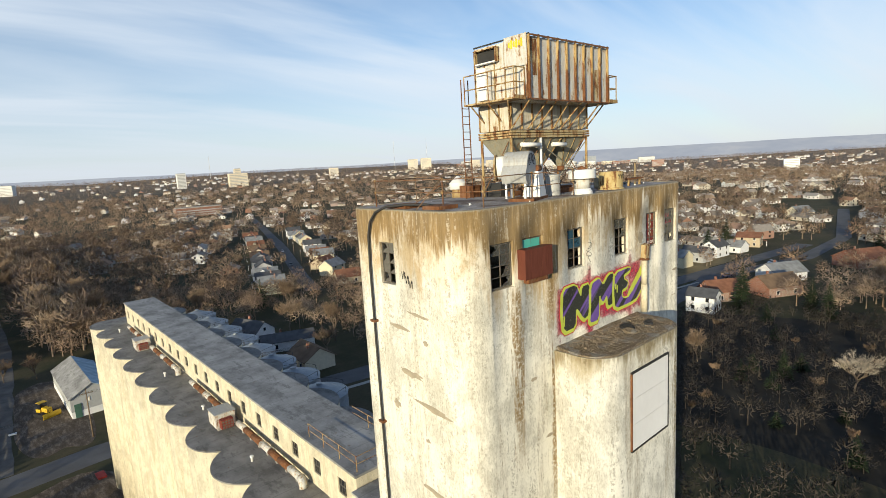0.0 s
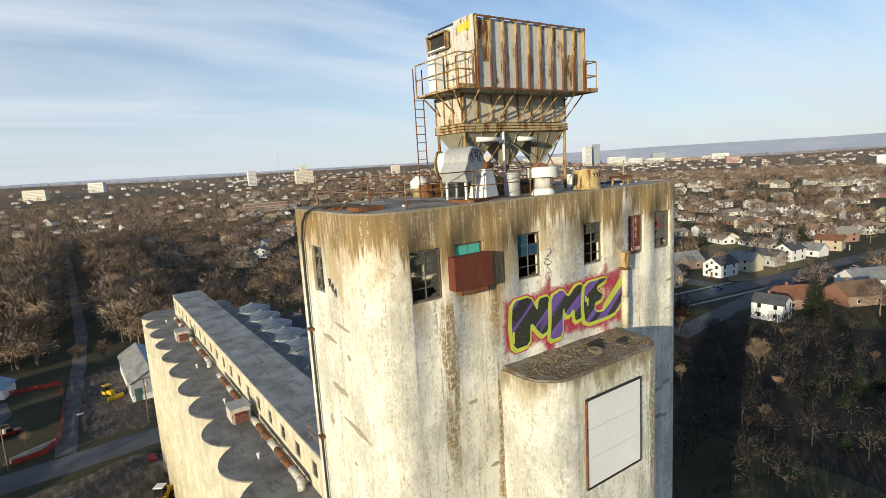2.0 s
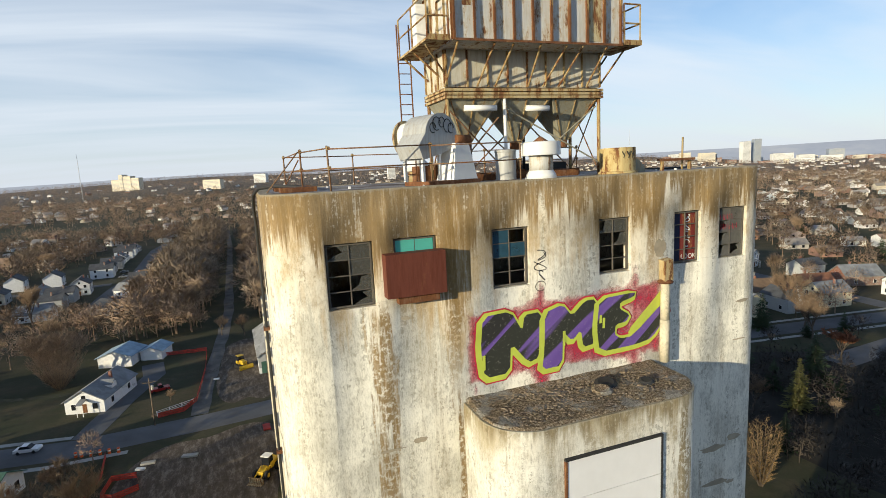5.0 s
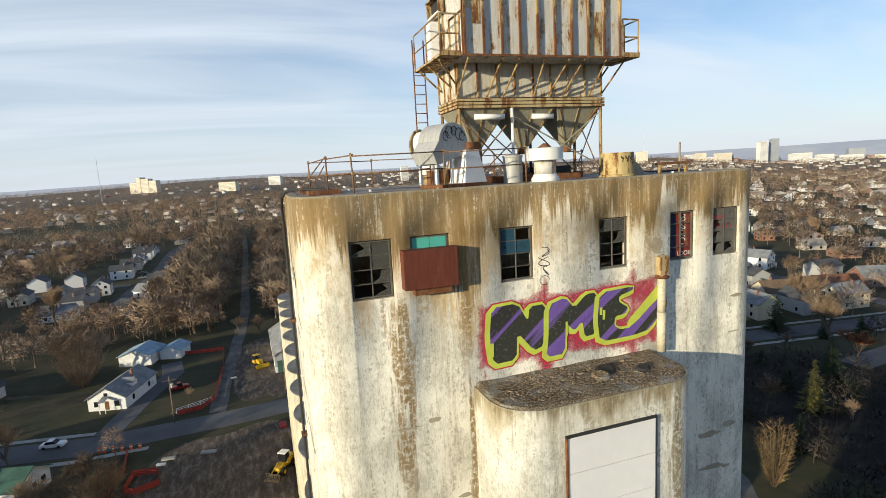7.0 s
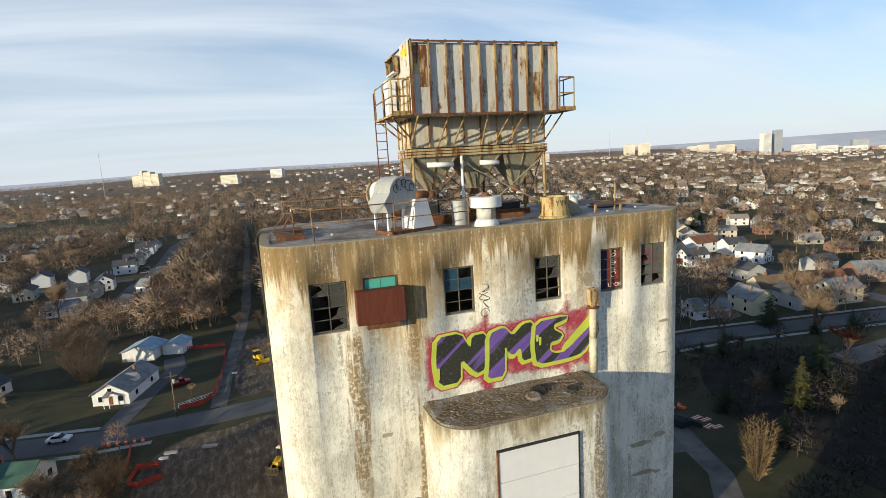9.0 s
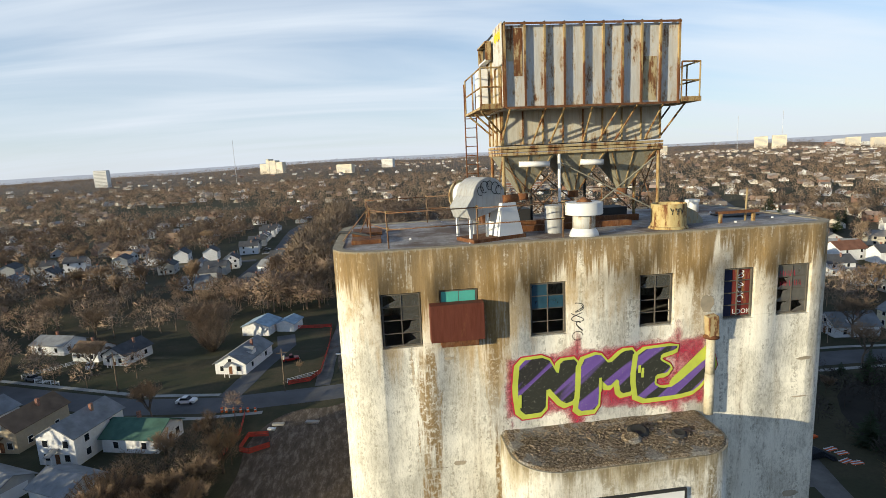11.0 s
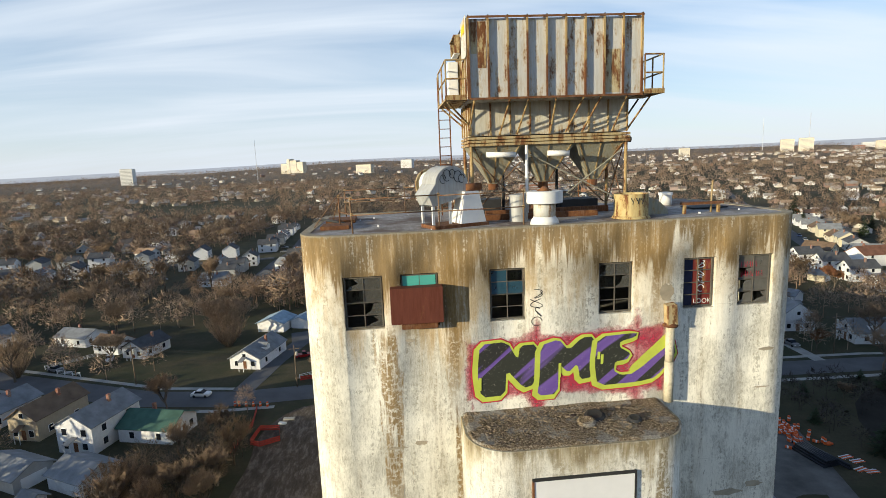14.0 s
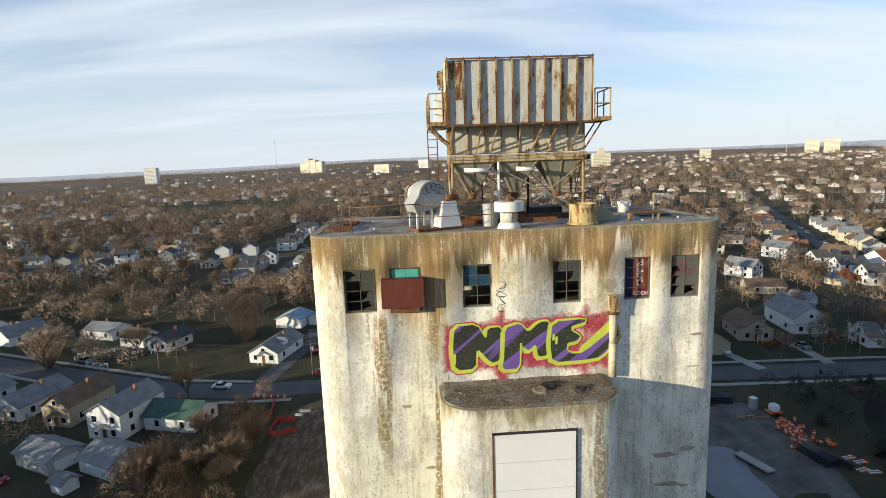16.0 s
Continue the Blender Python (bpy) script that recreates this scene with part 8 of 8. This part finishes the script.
woods_at(scrub, 6.0, 130, 71, "scrub", M_SHADESCRUB, "tangled scrub and brambles, coloured dark for the shade", 0.8)
tall = np.stack([rs.uniform(-48, -27, 95), rs.uniform(205, 520, 95)], 1)
tall = tall[[clear_of_roads(x, y, 7) for x, y in tall]]
woods_at(tall, 19.0, 420, 76, "track_trees", tree_material("pale_brown_twigs", ((0.25, 0.18, 0.12), (0.28, 0.21, 0.145), (0.31, 0.24, 0.17))), "tall pale bare trees beside the gravel track", 0.5)
strip = np.stack([-20 + rs.choice((-1, 1), 260) * rs.uniform(8, 30, 260), rs.uniform(180, 520, 260)], 1)
strip = strip[[clear_of_roads(x, y, 6) and free(x, y, 8) for x, y in strip]]
woods_at(strip, 16.0, 240, 72, "woodland_strip", M_FARTWIG, "tall bare trees lining the gravel track", 0.5)
bank = np.stack([rs.uniform(-56, -34, 46), rs.uniform(55, 82, 46)], 1)
bank = bank[[free(x, y, 9) for x, y in bank]]
woods_at(bank, 6.5, 420, 73, "brushwood", M_TWIG, "dense bare brushwood beside the soil yard", 0.35)


# ---- skyline ----
def hill_line(az):
    """How high the far hills stand over the eye, in degrees."""
    stops = ((-70, -0.15), (-36, 0.0), (-20, 0.22), (-10, 0.5), (0, 0.62), (15, 0.56), (30, 0.48), (45, 0.52), (57, 0.60), (68, 0.52), (80, 0.42), (120, 0.3))
    for (a, ea), (b, eb) in zip(stops, stops[1:]):
        if az <= b:
            return ea + (eb - ea) * max(az - a, 0) / (b - a) + 0.05 * noise.noise((az / 6.0, 2.0, 0)) + 0.015 * noise.noise((az * 1.5, 5.0, 0))
    return 0.3


bm = bmesh.new()
rows = []
for k in range(381):
    az = -72 + 190 * k / 380
    row = []
    for dist, share in ((4250, -0.25), (4420, 0.35), (4600, 0.8), (4700, 1.0), (4790, -0.4)):
        foot = -60.0
        top_z = 51.5 + 4700 * math.tan(radians(hill_line(az)))
        x, y = -8 + dist * math.sin(radians(az)), -12 + dist * math.cos(radians(az))
        row.append(bm.verts.new((x, y, foot + (top_z - foot) * max(share, 0.0) - (10 if share < 0 else 0))))
    rows.append(row)
for a, b in zip(rows, rows[1:]):
    for k in range(4):
        bm.faces.new((a[k], b[k], b[k + 1], a[k + 1])).smooth = True
# Emissive hills: the blue haze of distance is painted into their glow.
M_HILLS = bpy.data.materials.new("glowing_hazed_hills")
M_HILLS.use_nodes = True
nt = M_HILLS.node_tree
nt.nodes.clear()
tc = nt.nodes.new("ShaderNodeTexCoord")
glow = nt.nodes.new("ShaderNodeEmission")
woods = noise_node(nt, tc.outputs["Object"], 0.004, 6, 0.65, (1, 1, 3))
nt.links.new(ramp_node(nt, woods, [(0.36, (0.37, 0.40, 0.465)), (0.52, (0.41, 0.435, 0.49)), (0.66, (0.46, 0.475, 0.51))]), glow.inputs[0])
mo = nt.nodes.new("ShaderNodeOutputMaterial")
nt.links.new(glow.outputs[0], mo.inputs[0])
solid("backdrop", bm, M_HILLS, "self-lit wooded hills on the horizon, blue haze painted into their colour", "backdrop", kind="structure")


def far_spot(az, dist):
    x, y = -8 + dist * math.sin(radians(az)), -12 + dist * math.cos(radians(az))
    return x, y, land(x, y)


def tower_block(label, az, dist, w, d, h, wall, turn=20, wings=()):
    x, y, z = far_spot(az, dist)
    o = thing("far_building", label, "building", pose(x, y, z - 3, 0, 0, -az + turn))
    for k, (dx, ww, dd, hh) in enumerate(((0, w, d, h), *wings)):
        m = part("wall", box(dx - ww / 2, dx + ww / 2, -dd / 2, dd / 2, 0, hh + 3), wall, o)
        part("parapet", box(dx - ww / 2 + 1, dx + ww / 2 - 1, -dd / 2 + 1, dd / 2 - 1, hh + 3.01, hh + 4), M_CONC, m)
        n = max(3, int(hh / 4))
        for f in range(n):
            part("window_band", box(dx - ww / 2 + 1.5, dx + ww / 2 - 1.5, -dd / 2 - 0.15, -dd / 2 - 0.01, 4.5 + f * (hh - 3) / n, 4.5 + f * (hh - 3) / n + 1.5), M_FAN, m)
    return o


M_BUFF = plain("buff_brick", (0.72, 0.64, 0.50), 0.9, 0, 0.12, 0.1)
M_PALE = plain("pale_concrete", (0.70, 0.70, 0.68), 0.9, 0, 0.1, 0.1)
M_SLATE = plain("blue_grey_cladding", (0.30, 0.34, 0.40), 0.5, 0, 0.1, 0.1)
tower_block("large buff hospital block on the ridge", -10.3, 1900, 38, 24, 42, M_BUFF, -35, ((-31, 27, 22, 32), (30, 27, 22, 36), (-12, 11, 26, 47)))
tower_block("white concrete slab block far off", -25.3, 1700, 34, 18, 44, M_PALE, -30)
tower_block("grand pale building with a dome", 19.9, 1500, 46, 24, 34, M_BUFF, 10, ((0, 16, 14, 46),))
tower_block("small white tower block far off", 14.8, 1600, 22, 16, 40, M_PALE, 10)
tower_block("long red brick school building", 15.6, 820, 60, 20, 12, W_BRICK, 10)
tower_block("pair of buff apartment blocks", 37.9, 2100, 38, 22, 42, M_BUFF, 5, ((52, 40, 22, 44),))
tower_block("tall pale office tower", 49.7, 2700, 34, 30, 92, M_PALE, 30)
tower_block("tall blue glass office tower", 50.6, 2740, 30, 26, 106, M_SLATE, 30)
tower_block("low white downtown blocks", 52.6, 2700, 80, 30, 40, M_PALE, 20, ((90, 60, 30, 30),))
tower_block("low pale downtown blocks", 46.5, 2500, 60, 30, 36, M_BUFF, 20)
tower_block("grey glass office block downtown", 56.5, 2900, 60, 30, 44, M_SLATE, 20)
tower_block("white grain store tower far off", 74.2, 1350, 28, 20, 24, M_WHITE, 5)
tower_block("low buff brick block far off", 29.5, 1900, 30, 20, 28, M_BUFF, 10)
tower_block("low brick block far off", -3.0, 1600, 50, 20, 24, M_BUFF, -30)
tower_block("low pale concrete block far off", 1.5, 1800, 40, 20, 26, M_PALE, -25)
tower_block("low brick block far off", 63.0, 2000, 40, 20, 22, W_BRICK, 10)
rng = random.Random(17)
for k in range(22):
    az = 43.0 + 0.9 * k + rng.uniform(-0.3, 0.3)
    tower_block(*rng.choice((("low pale city block far off", az, 2450 + rng.uniform(0, 500), rng.uniform(30, 80), 22, rng.uniform(10, 26), M_PALE, 15), ("low buff city block far off", az, 2450 + rng.uniform(0, 500), rng.uniform(24, 60), 22, rng.uniform(12, 34), M_BUFF, 15), ("low brick city block far off", az, 2400 + rng.uniform(0, 400), rng.uniform(30, 60), 20, rng.uniform(9, 18), W_BRICK, 15))))
for az, dist, h in ((-13.9, 1500, 110), (36.0, 2300, 120), (39.5, 2500, 130), (17.5, 1900, 90)):
    x, y, z = far_spot(az, dist)
    o = thing("radio_mast", "thin lattice radio mast on the ridge", "mast", pose(x, y, z))
    for k in range(3):
        bar("mast_leg", o, M_PALE, (math.cos(2.1 * k) * 1.0, math.sin(2.1 * k) * 1.0, 0), (math.cos(2.1 * k) * 0.3, math.sin(2.1 * k) * 0.3, h), 0.2, 4)
